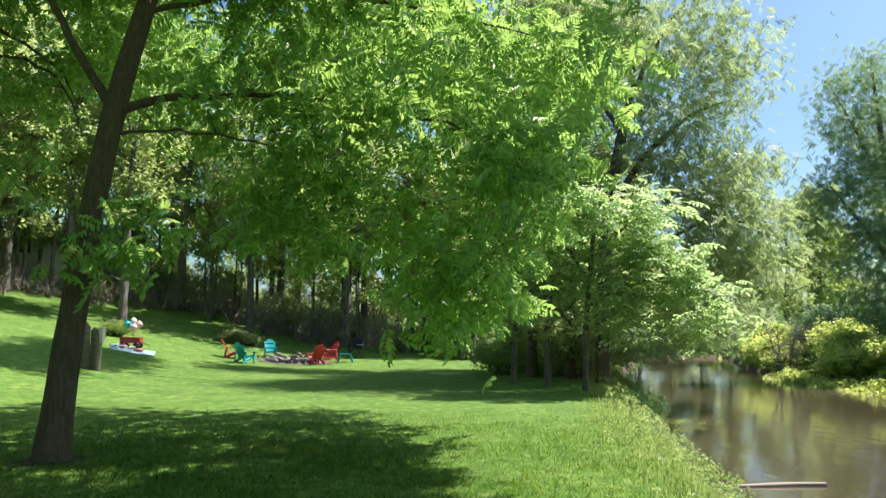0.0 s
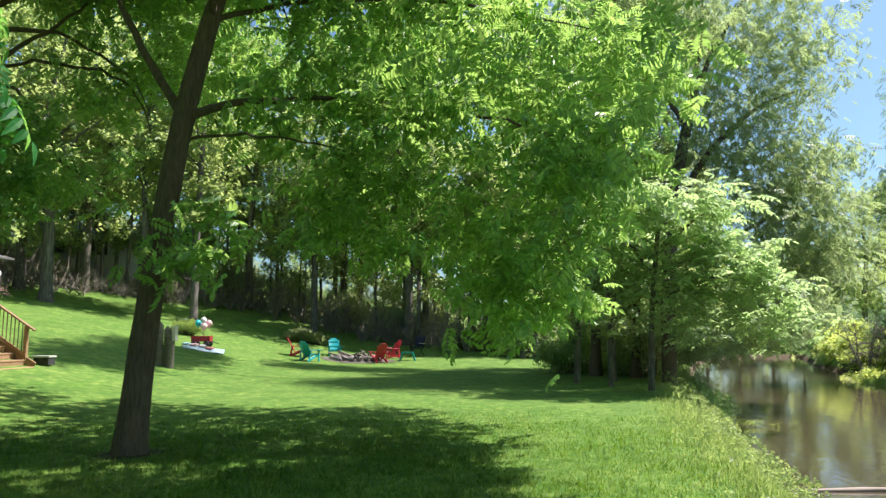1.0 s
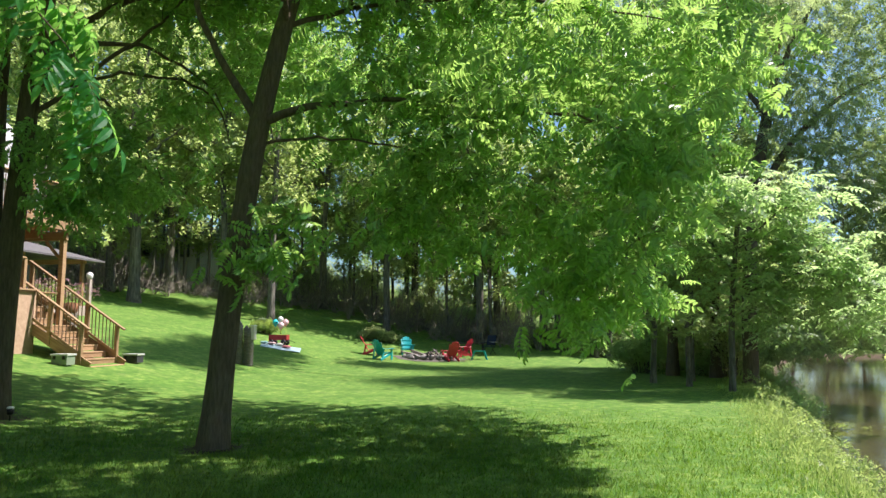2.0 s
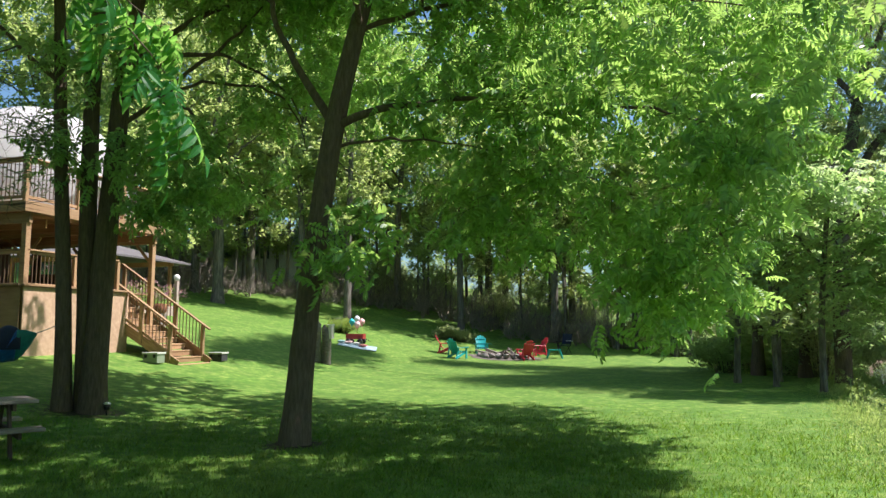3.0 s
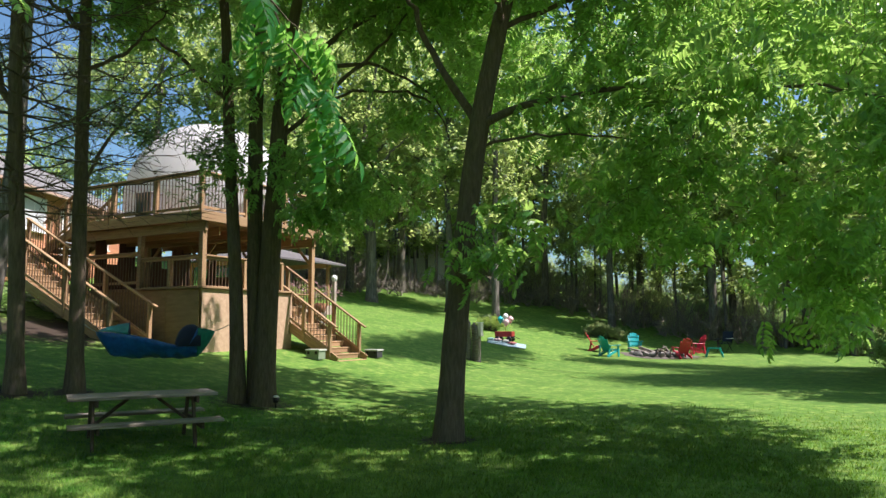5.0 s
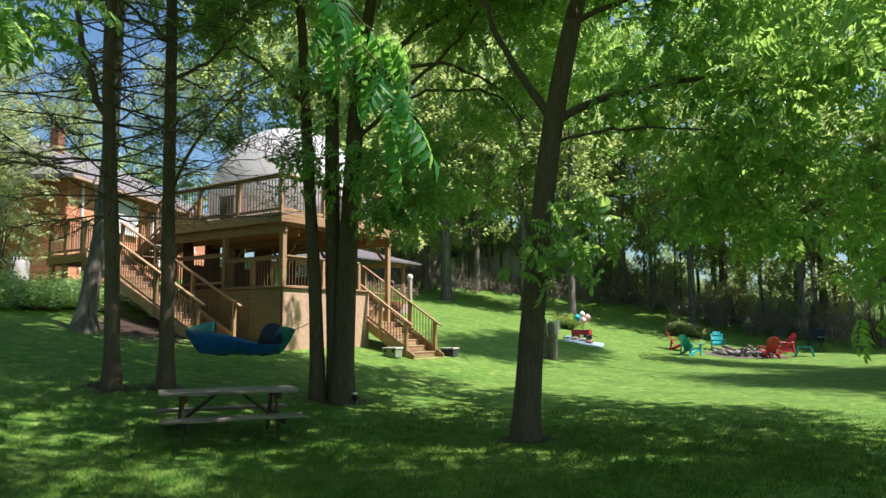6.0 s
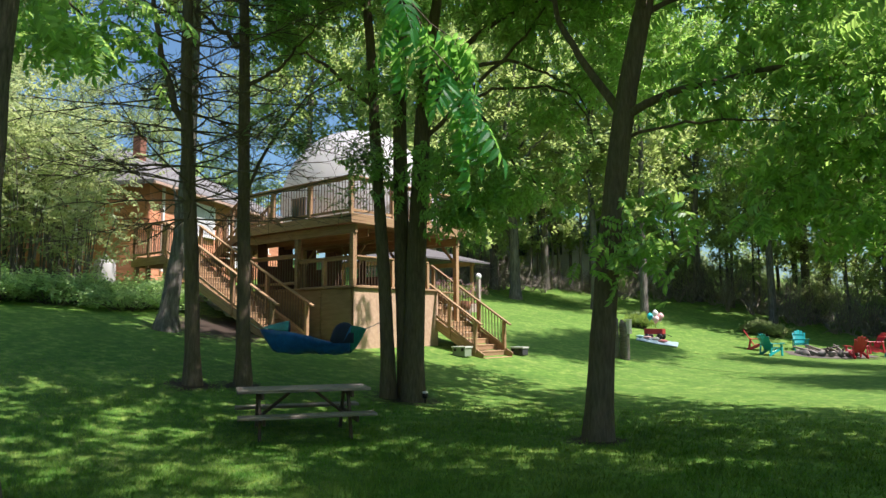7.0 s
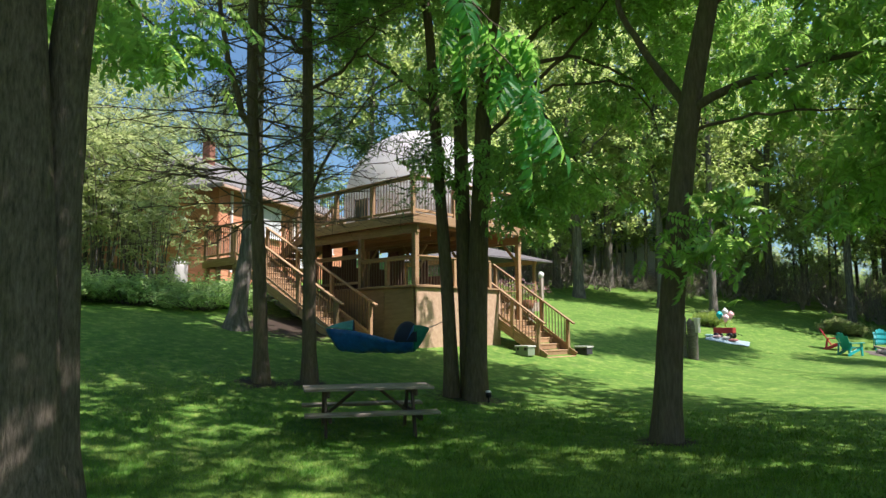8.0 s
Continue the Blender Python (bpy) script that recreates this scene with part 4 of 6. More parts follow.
grow_tree("bank_willow", (5.2, 23.6),
          [[(5.2, 23.6, -0.4, 0.24), (5.25, 23.7, 2.5, 0.22), (5.6, 24.0, 6.0, 0.22), (6.6, 24.6, 10.0, 0.14), (7.2, 25.0, 14, 0.04)]],
          [[(5.5, 24.0, 5.5, 0.13), (7.0, 24.6, 7.8, 0.10), (9.0, 25.2, 9.6, 0.06), (10.6, 25.6, 10.2, 0.02)], [(6.2, 24.4, 8.5, 0.11), (5.0, 24.6, 11.0, 0.07), (3.8, 24.8, 13.0, 0.02)],
           [(5.25, 23.8, 3.6, 0.07), (7.2, 24.4, 4.6, 0.05), (9.6, 25.4, 5.8, 0.05), (11.6, 26.0, 5.6, 0.01)], [(6.4, 24.5, 9.5, 0.10), (8.0, 25.2, 12.5, 0.06), (9.4, 25.8, 14.6, 0.02)]],
          [(6.2, 25.2, 12.6, 3.4, 3.2, 3.2, 150), (9.6, 25.6, 11.6, 2.6, 2.6, 3.0, 120), (10.2, 25.6, 7.4, 2.0, 2.2, 1.6, 80), (3.6, 25.0, 12.6, 2.6, 2.6, 2.6, 90), (7.4, 24.6, 8.2, 2.2, 2.0, 1.8, 70), (3.4, 25.2, 8.6, 2.2, 1.8, 1.8, 50), (11.6, 26.4, 5.6, 1.5, 1.5, 1.0, 36), (8.8, 24.6, 5.8, 1.6, 1.6, 1.2, 60), (10.6, 26.0, 4.2, 1.7, 1.5, 1.0, 46), (9.2, 25.4, 3.0, 1.5, 1.3, 0.8, 34), (7.4, 25.8, 1.7, 1.3, 1.0, 0.8, 36), (9.4, 27.2, 1.9, 1.4, 1.0, 0.8, 40), (6.0, 24.4, 1.5, 0.9, 0.9, 0.8, 26), (10.8, 28.0, 2.6, 1.2, 1.0, 0.8, 24)],
          PINNATE_MID, LEAF_BANK, BARK, "tall ash leaning over the river with an airy light green crown", 42, 0.36, 16, 0.5)
for k, (x, y, r, h) in enumerate([(4.7, 26.6, 0.17, 17), (3.4, 27.6, 0.19, 24), (6.6, 30.0, 0.18, 18), (3.9, 32.0, 0.21, 25)]):
    z = float(gz(x, y))
    grow_tree("bank_maple", (x, y), [[(x, y, z, r), (x + 0.1, y, z + 4, r * 0.85), (x + 0.3, y + 0.2, z + h * 0.6, r * 0.5), (x - (4 if h > 20 else 0), y + 0.2, z + h, r * 0.2)]],
              [[(x + 0.1, y, z + 3.2, 0.07), (x + 1.2, y - 0.3, z + 5.0, 0.05), (x + 2.2, y - 0.4, z + 6.0, 0.01)], [(x + 0.1, y, z + 3.8, 0.07), (x - 1.2, y - 0.2, z + 5.2, 0.05), (x - 2.2, y, z + 6.2, 0.01)]],
              # the tall trees' offset high lobes are added to cast shadows on the lawn
              [(x + 0.2, y, z + 7.5, 2.4, 2.2, 2.6, 60), (x + 1.0, y - 0.4, z + 3.2, 1.6, 1.2, 1.5, 28), (x - 0.8, y, z + 3.8, 1.5, 1.2, 1.4, 22), (x - 5.0, y, z + h * 0.84, 2.6, 2.6, 1.6, 150) if h > 20 else (x, y, z + h * 0.78, 2.6, 2.6, h * 0.12, 80)]
              + ([(x - 7.2, y - 3.4, z + 15.6, 2.4, 1.3, 0.8, 50)] if h > 20 else [])
              + ([(x - 2.4, y + 1.9, z + 15.8, 2.4, 1.6, 0.8, 70), (x + 0.9, y + 1.2, z + 16.4, 2.2, 1.6, 0.8, 60)] if y > 31 else []),
              PINNATE_MID, LEAF_FAR, BARK, "dark-trunked tree in the shade of the river bank", 43 + k, 0.55, 10, 0.45, group="bank trees")
# across the water
grow_tree("far_bank_willow", (26.5, 41.0),
          [[(26.5, 41, 0.8, 0.4), (26.3, 41, 6, 0.32), (25.8, 41, 12, 0.2), (25.4, 41, 18, 0.04)]],
          [[(26.3, 41, 5, 0.16), (23.8, 40.4, 8, 0.1), (22, 40, 10, 0.03)], [(26, 41, 9, 0.14), (28.4, 41, 12, 0.08), (30, 41, 14, 0.03)], [(26, 41, 10, 0.14), (24, 41, 14, 0.07), (23, 41, 16, 0.02)]],
          [(25.6, 41, 15, 3.6, 3.2, 4.2, 150), (23.6, 40.4, 9.6, 2.4, 2.4, 3.0, 100), (28.4, 40.8, 11, 3.2, 3.0, 4.5, 140), (25.5, 40, 5, 3.6, 2.5, 3.0, 120)],
          PINNATE_MID, LEAF_BLUE, BARK_GREY, "tall blue-green tree on the far bank of the river", 51, 0.42, 20, 0.62)

# ---- woods behind: a few kinds, each copied with its own turn and size ----
def wood_tree(name, seed, h, crown_from, wide, label, mat=None, leaf_size=0.75, clumps=170, per=11):
    rng = np.random.default_rng(seed)
    top = [(0, 0, 0, 0.24), (0.05, 0.05, h * 0.3, 0.2), (rng.normal(0, 0.2), rng.normal(0, 0.2), h * 0.6, 0.14), (rng.normal(0, 0.4), rng.normal(0, 0.4), h, 0.03)]
    limbs = []
    for k in range(6):
        a = k * 1.05 + rng.uniform(0, 0.5)
        z = h * (crown_from + (0.75 - crown_from) * k / 6)
        r = wide * rng.uniform(0.6, 0.9)
        limbs.append([(0, 0, z, 0.08), (math.cos(a) * r * 0.5, math.sin(a) * r * 0.5, z + r * 0.4, 0.05), (math.cos(a) * r, math.sin(a) * r, z + r * 0.6, 0.015)])
    lobes = []
    for k in range(7):
        a = k * 2.4
        f = k / 6
        rr = wide * (0.55 - 0.3 * f)
        lobes.append((math.cos(a) * rr, math.sin(a) * rr, h * (crown_from + 0.08 + (0.9 - crown_from) * f), wide * 0.55, wide * 0.55, h * 0.11, clumps // 7))
    return grow_tree(name, (0.0, 0.0, 0.0), [top], limbs, lobes, SPRIG, mat or LEAF_FAR, BARK_GREY, label, seed, leaf_size, per, 0.7, (-0.9, 0.3), group="woods")


KINDS = [wood_tree("woodland_tree", 61, 15, 0.34, 3.9, "tall woodland tree with a yellow-green crown at the lawn's edge", per=7, clumps=150),
         wood_tree("woodland_tree", 62, 18, 0.42, 4.4, "tall woodland tree with a high light green crown", per=7, clumps=150),
         wood_tree("woodland_tree", 63, 12, 0.22, 3.2, "low-branched woodland tree with airy green leaves", per=9, leaf_size=0.5, clumps=150),
         wood_tree("woodland_tree", 64, 16, 0.12, 3.4, "dark leafy tree in the depth of the wood", LEAF_DEEP, 0.8, 200),
         wood_tree("woodland_tree", 65, 15, 0.30, 4.2, "tall grey-green tree behind the house", LEAF_HAZE, 0.5, 170, 10)]
# kind, bearing, distance, scale, turn
STANDS = [(3, -7.8, 72, 0.9, 30), (3, -10.4, 76, 0.9, 130), (3, -4.6, 70, 0.9, 220), (3, -13.0, 80, 0.9, 300), (0, 27.7, 43, 1.0, 0), (1, 24.0, 42.5, 0.95, 80), (0, 15.0, 47, 0.95, 200), (1, 7.6, 45, 1.1, 40), (0, 6.2, 46.5, 1.0, 130), (2, 11.5, 52, 1.1, 300),
          (1, -1.5, 57, 1.1, 90), (1, 20.0, 53, 1.2, 170), (0, 31.5, 50, 1.2, 60), (1, 35.5, 47, 1.15, 220), (0, 38.5, 56, 1.3, 20), (1, 12.8, 54, 1.2, 15), (1, 26.0, 56, 1.25, 260), (2, 33.8, 43, 1.2, 150), (2, 40.5, 40, 1.1, 20),
          (1, 42.0, 46, 1.1, 300), (0, 46.0, 50, 1.15, 40), (1, 50.5, 48, 1.1, 140), (4, 55.5, 54, 0.9, 10), (4, 61.5, 56, 0.9, 240), (4, 66.5, 52, 0.85, 330), (4, 71.0, 44, 1.1, 60), (4, 77.0, 42, 1.1, 180), (0, 84.0, 40, 1.1, 20),
          (4, 74.0, 34, 0.75, 330),
          (1, -6.0, 62, 1.0, 45), (2, -11.5, 62, 1.25, 140), (2, -12.6, 58, 1.0, 10), (2, -13.6, 66, 1.0, 200), (3, -15.2, 84, 0.95, 120), (3, -17.4, 88, 0.8, 60), (3, -19.6, 90, 0.75, 250), (3, -21.6, 92, 0.8, 10), (2, -25.5, 70, 0.95, 250), (2, -33.5, 60, 1.15, 70), (3, -41.0, 66, 1.2, 200), (1, -50, 60, 1.1, 0),
          (3, -27.6, 78, 0.95, 140), (3, -29.0, 84, 0.8, 40), (3, -24.0, 95, 0.8, 300)]
first = set()
for kind, az, d, s, turn in STANDS:
    x, y = pol(az, d)
    m = pose(x, y, float(gz(x, y)) - 0.1, 0, 0, turn) @ Matrix.Diagonal((s, s, s, 1))
    if kind in first:
        copy_thing(KINDS[kind], m)
    else:
        first.add(kind)
        KINDS[kind].matrix_basis = m
# unseen trees added behind the path, to close the place and cut sky light
for az, d, kind in [(110, 30, 0), (135, 26, 1), (160, 32, 0), (-170, 28, 1), (-150, 34, 0), (100, 45, 3), (180, 46, 3), (-125, 40, 3), (-95, 42, 1), (-70, 40, 0),
                    (122, 20, 2), (138, 17, 0), (152, 21, 2), (168, 16, 2), (-176, 20, 0), (-160, 17, 2), (-144, 21, 0), (145, 28, 3), (175, 27, 3), (-155, 27, 3)]:
    x, y = pol(az, d)
    copy_thing(KINDS[kind], pose(x, y, float(gz(x, y)) - 0.1, 0, 0, az * 3))

# undergrowth along the edge of the lawn
UNDER = [shrub("undergrowth_bush", (0, 0), [(0, 0, 0.9, 1.5, 1.0, 0.7, 60), (0.7, 0.2, 1.7, 0.8, 0.7, 0.6, 20)], SPRIG, LEAF_SUMAC, "mid-green leafy undergrowth bush at the wood's edge", 71, 0.25, 18, 0.32, group="undergrowth"),
         shrub("undergrowth_bush", (0, 0), [(0, 0, 1.2, 1.3, 1.1, 1.1, 60)], SPRIG, LEAF_HAZE, "pale leafy undergrowth bush at the wood's edge", 72, 0.25, 16, 0.34, group="undergrowth")]
rng = np.random.default_rng(77)
spots, placed = [], set()
for k in range(46):
    az = -5 + k * 1.05
    d = np.interp(az, [-5, 5, 10, 17, 25, 36, 45], [40, 45, 49, 53, 54, 50, 46]) + rng.uniform(0, 7)
    spots.append((az + rng.normal(0, 0.5), d, int(rng.random() < 0.8), rng.uniform(0.7, 1.35)))
for k in range(34):  # between the trunks on the river bank
    y = 27 + 0.9 * k
    x = float(bank_x(y)) - 2.2 - 3.4 * (k % 3) / 2 + rng.normal(0, 0.4)
    spots.append((-math.degrees(math.atan2(x, y)), math.hypot(x, y), int(rng.random() < 0.5), rng.uniform(0.75, 1.25)))
for x, y in ((5.6, 32), (6.6, 34.5), (7.6, 37), (6.2, 37.5), (8.6, 40), (9.6, 44), (5.0, 41), (3.4, 44), (11.5, 48), (7.4, 46), (8.8, 35.5), (9.5, 38.5), (10.3, 41), (7.9, 33.4), (11.2, 43.5), (12.6, 46), (13.8, 49)):  # closing the view along the bank
    spots.append((-math.degrees(math.atan2(x, y)), math.hypot(x, y), 1, 1.35))
for k in range(12):  # a second row deeper in
    spots.append((-4 + k * 4.1, rng.uniform(57, 66), 1, rng.uniform(1.2, 1.9)))
spots = [q for q in spots if not (27.0 < q[0] < 32.5 and q[1] > 49)]
spots = [q for q in spots if pol(q[0], q[1])[0] < float(bank_x(pol(q[0], q[1])[1])) - 1.6]
spots += [(26.2, 51, 1, 0.9), (28.6, 53, 0, 0.45), (31.0, 53, 0, 0.5), (33.2, 51, 1, 0.9)]
for k, (az, d, kind, s) in enumerate(spots):
    x, y = pol(az, d)
    m = pose(x, y, float(gz(x, y)) - 0.05, 0, 0, k * 77) @ Matrix.Diagonal((s, s, s, 1))
    if kind not in placed:
        UNDER[kind].matrix_basis = m
        placed.add(kind)
    else:
        copy_thing(UNDER[kind], m)
# bushes on the slope by the house
HEDGE = shrub("lilac_bush", (0, 0), [(0, 0, 1.3, 1.2, 0.9, 0.5, 16), (0, 0, 2.1, 1.3, 1.0, 0.55, 18), (0.3, 0, 2.8, 1.1, 1.0, 0.6, 20), (-0.3, 0.2, 3.3, 0.8, 0.7, 0.5, 10)], PINNATE_MID, LEAF_HAZE, "loose pale green bush on the slope below the house", 73, 0.34, 6, 0.34, group="slope bushes", stems=3)
for k, (az, d, s) in enumerate([(66.4, 23.6, 1.1), (67.6, 25.5, 1.5), (70, 24.8, 1.3), (72.2, 26, 1.45), (75, 25, 1.4), (78, 24, 1.4), (68.8, 27, 1.5), (71.2, 28, 1.7), (73.5, 30, 1.7)]):
    x, y = pol(az, d)
    m = pose(x, y, float(gz(x, y)) - 0.05, 0, 0, k * 67) @ Matrix.Diagonal((s, s, s, 1))
    if k:
        copy_thing(HEDGE, m)
    else:
        HEDGE.matrix_basis = m
LOW = shrub("ground_cover", (0, 0), [(0, 0, 0.28, 0.9, 0.6, 0.28, 34)], SPRIG, LEAF_SUMAC, "low leafy ground cover on the bank under the bushes", 74, 0.2, 12, 0.2, group="ground cover")
for k, az in enumerate(np.arange(60.5, 80, 1.5)):
    x, y = pol(az, 22.6 + 0.7 * math.sin(k * 2.3))
    m = pose(x, y, float(gz(x, y)) - 0.02, 0, 0, k * 51) @ Matrix.Diagonal((1.25, 1.1, 1.0 + 0.3 * math.sin(k * 1.7), 1))
    if k:
        copy_thing(LOW, m)
    else:
        LOW.matrix_basis = m
# sunlit growth on the far bank
FERN = shrub("far_bank_bush", (0, 0), [(0, 0, 0.5, 1.5, 1.2, 0.45, 60), (0.4, 0.3, 0.8, 0.9, 0.8, 0.3, 20)], SPRIG, LEAF_PALE, "bright sunlit leafy growth on the far river bank", 75, 0.4, 8, 0.3, group="far bank growth", pitch=(-0.25, 0.35))
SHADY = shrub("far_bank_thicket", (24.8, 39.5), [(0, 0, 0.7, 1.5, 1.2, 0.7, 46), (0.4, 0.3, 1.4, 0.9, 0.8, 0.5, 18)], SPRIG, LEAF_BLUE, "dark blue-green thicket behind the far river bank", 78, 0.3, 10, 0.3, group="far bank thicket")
SHADY.location.z = float(gz(24.8, 39.5)) - 0.1
for k, (x, y, s) in enumerate([(20.4, 33.5, 1.0), (22.0, 31.0, 1.1), (20.2, 36.0, 0.9), (22.6, 35.2, 1.2), (19.9, 38.6, 0.8), (24.0, 33.0, 1.2), (22.0, 38.2, 1.2), (25.5, 36.5, 1.3), (20.6, 41.0, 0.8), (23.5, 28.5, 1.1), (25.6, 30.0, 1.2), (19.4, 34.6, 0.7), (19.0, 37.2, 0.65), (20.6, 31.6, 0.8), (21.4, 29.4, 0.8), (22.4, 26.6, 0.9), (21.0, 43.5, 1.1), (22.4, 46.5, 1.2), (24.5, 44.0, 1.4), (23.0, 50.0, 1.3), (25.4, 48.5, 1.4), (24.6, 54.0, 1.4), (27.5, 52.0, 1.5), (26.8, 58.5, 1.5), (28.0, 47.0, 1.5), (22.8, 40.6, 1.2), (20.2, 29.6, 0.6), (19.8, 31.4, 0.6), (19.4, 33.2, 0.6), (19.0, 35.6, 0.55), (18.6, 38.6, 0.55), (20.8, 27.6, 0.65), (21.3, 25.4, 0.65)]
                              + [(19.6 + 1.1 * (q % 4) + 0.3 * math.sin(q * 2.1), 24.5 + 0.75 * q, 0.75 + 0.15 * math.sin(q * 1.3)) for q in range(26)]):
    m = pose(x, y, float(gz(x, y)) - 0.1, 0, 0, k * 83) @ Matrix.Diagonal((s, s, s, 1))
    if x > 25:
        copy_thing(SHADY, m)
    elif k:
        copy_thing(FERN, m)
    else:
        FERN.matrix_basis = m
DARKBANK = shrub("shaded_bank_bush", (0, 0), [(0, 0, 0.7, 1.2, 1.0, 0.7, 50)], SPRIG, LEAF_SUMAC, "dark overhanging bush at the water's edge", 76, 0.26, 12, 0.25, group="water edge bushes")
EDGE = [(y, inset, size) for y, inset, size in ((19.2, 1.0, 0.55), (20.4, 0.8, 0.8), (21.6, 0.8, 0.95), (23.0, 0.8, 1.0), (24.6, 1.1, 1.05), (26.0, 1.4, 0.9), (28.0, 1.7, 1.0), (30.5, 1.8, 1.0), (33.0, 1.9, 1.1), (36.0, 2.0, 1.1), (40.0, 2.2, 1.2), (45.0, 2.4, 1.3), (51.0, 2.4, 1.3), (58.0, 2.6, 1.4), (66.0, 2.8, 1.4))]
SHORE = [(float(bank_x(y)) - inset, y, size) for y, inset, size in EDGE] + [(22.6, 46, 1.1), (22.8, 50, 1.2), (23.5, 55, 1.4), (25.5, 61, 1.5), (28.0, 68, 1.6)]
SHORE += [(18.5 + 1.9 * k, 82 + 1.6 * (k % 3), 1.7 + 0.3 * (k % 2)) for k in range(10)]  # round the bend
for k, (x, y, s) in enumerate(SHORE):
    m = pose(x, y, max(-0.9, float(gz(x, y))) - 0.1, 0, 0, k * 83) @ Matrix.Diagonal((s, s, s, 1))
    if k:
        copy_thing(DARKBANK, m)
    else:
        DARKBANK.matrix_basis = m


def far_woods():
    """The closed edge of the woods all round, far behind."""
    rng = np.random.default_rng(88)
    n = 12000
    az = rng.uniform(-180, 180, n)
    d = rng.uniform(84, 112, n)
    top = 13 + 3 * np.sin(np.radians(az * 7)) + 2 * np.sin(np.radians(az * 19))
    top = np.where((az > -31) & (az < -19), 9.5, top)
    x, y = -d * np.sin(np.radians(az)), d * np.cos(np.radians(az))
    z = gz(x, y) + top * rng.random(n) ** 0.8
    v, f = scatter(SPRIG, np.stack([x, y, z], -1), 1.5, rng, (-0.9, 0.5))
    tagged(new("far_woods", mesh_data("far_woods", v, f, LEAF_FAR)), "unbroken green edge of distant woods", "woods", kind="stuff")


far_woods()


def sapling():
    """A thin bare-stemmed young tree of the wood's edge."""
    return grow_tree("sapling", (0.0, 0.0, 0.0), [[(0, 0, 0, 0.07), (0.1, 0, 3, 0.055), (0.05, 0.1, 6.5, 0.02)]],
                     [[(0.05, 0, 2.6, 0.025), (0.6, 0.2, 3.5, 0.015), (1.1, 0.3, 4.2, 0.005)], [(0.08, 0, 3.4, 0.025), (-0.5, -0.2, 4.3, 0.015), (-0.9, -0.3, 5.0, 0.005)]],
                     [(0.1, 0, 5.6, 1.0, 1.0, 1.2, 22), (0.8, 0.2, 3.8, 0.6, 0.5, 0.4, 8), (-0.4, 0, 2.2, 0.5, 0.5, 0.5, 6)], SPRIG, LEAF_FAR, BARK_GREY, "thin young tree with sparse leaves at the wood's edge", 99, 0.4, 9, 0.28, group="saplings", sides=7)


SAPLING = sapling()
for k in range(64):
    az = -4 + k * 0.68 + rng.normal(0, 0.4)
    d = np.interp(az, [-5, 5, 10, 17, 25, 36, 45], [38, 43, 47, 51, 52, 48, 44]) + rng.uniform(0, 8)
    x, y = pol(az, d)
    s = rng.uniform(0.8, 1.4)
    m = pose(x, y, float(gz(x, y)) - 0.05, 0, 0, k * 61) @ Matrix.Diagonal((s, s, s, 1))
    if k:
        copy_thing(SAPLING, m)
    else:
        SAPLING.matrix_basis = m

# young trees on the top of the bank
for k, (x, y, s) in enumerate([(2.3, 23.6, 0.75), (3.2, 22.3, 0.6), (2.9, 29.6, 0.95), (3.6, 24.6, 0.8)]):
    copy_thing(SAPLING, pose(x, y, float(gz(x, y)) - 0.05, 0, 0, k * 97) @ Matrix.Diagonal((s * 1.4, s * 1.4, s, 1)))


def twig_thicket():
    """Grey dead brush between the trunks along the lawn's edge."""
    rng = np.random.default_rng(111)
    pieces = []
    for k in range(240):
        az = rng.uniform(2, 46)
        d = np.interp(az, [4, 10, 17, 25, 36, 46], [42, 46, 50, 51, 47, 44]) + rng.uniform(-1.0, 5)
        x, y = pol(az, d)
        foot = np.array([x, y, float(gz(x, y)) - 0.1])
        h = rng.uniform(0.9, 3.4) * (0.5 if 25.5 < az < 32.5 else 1.0)
        for _ in range(5):
            tip = foot + np.array([rng.normal(0, 0.8), rng.normal(0, 0.8), h * rng.uniform(0.5, 1.1)])
            kink = (foot + tip) / 2 + rng.normal(0, 0.22, 3)
            pieces.append(tube_arrays(np.array([foot, kink, tip]), [0.030, 0.020, 0.008], 4))
            for _ in range(3):
                e = kink + rng.normal(0, 0.55, 3) + np.array([0, 0, 0.3])
                pieces.append(tube_arrays(np.array([kink, (kink + e) / 2 + rng.normal(0, 0.08, 3), e]), [0.016, 0.012, 0.005], 4))
    v, f = joined(pieces)
    tagged(new("dead_brush", mesh_data("dead_brush", v, f, BRUSH, True)), "tangle of bare grey twigs along the wood's edge", "brush", kind="stuff")


twig_thicket()


def dead_shrub():
    """A bare grey tangle of branches on the far bank."""
    rng = np.random.default_rng(131)
    x, y = 21.2, 44.6
    ob = thing("dead_shrub", (x, y, float(gz(x, y))), "bare grey tangle of dead branches on the far bank", "dead bush")
    for k in range(5):
        top = np.array([rng.normal(0, 0.8), rng.normal(0, 0.8), rng.uniform(3.0, 4.4)])
        line = smooth_line([(0.1 * k, 0, -0.1, 0.07), (*(top * 0.5 + rng.normal(0, 0.15, 3)), 0.05), (*top, 0.015)], 8)
        pieces = [tube_arrays(line[:, :3], line[:, 3], 6)]
        for _ in range(26):
            i = rng.integers(3, 8)
            e = line[i, :3] + rng.normal(0, 0.55, 3)
            pieces.append(tube_arrays(np.array([line[i, :3], (line[i, :3] + e) / 2 + rng.normal(0, 0.1, 3), e]), [0.03, 0.022, 0.008], 4))
        v, f = joined(pieces)
        part("branch", mesh_data("branch", v, f, BRUSH, True), ob)


dead_shrub()

# ---- the two-storey deck ----
DX0, DX1, DY0, DY1 = -19.25, -14.05, 13.1, 18.05   # plan of the upper deck
TOP, MID = 4.65, 2.66                              # walking levels
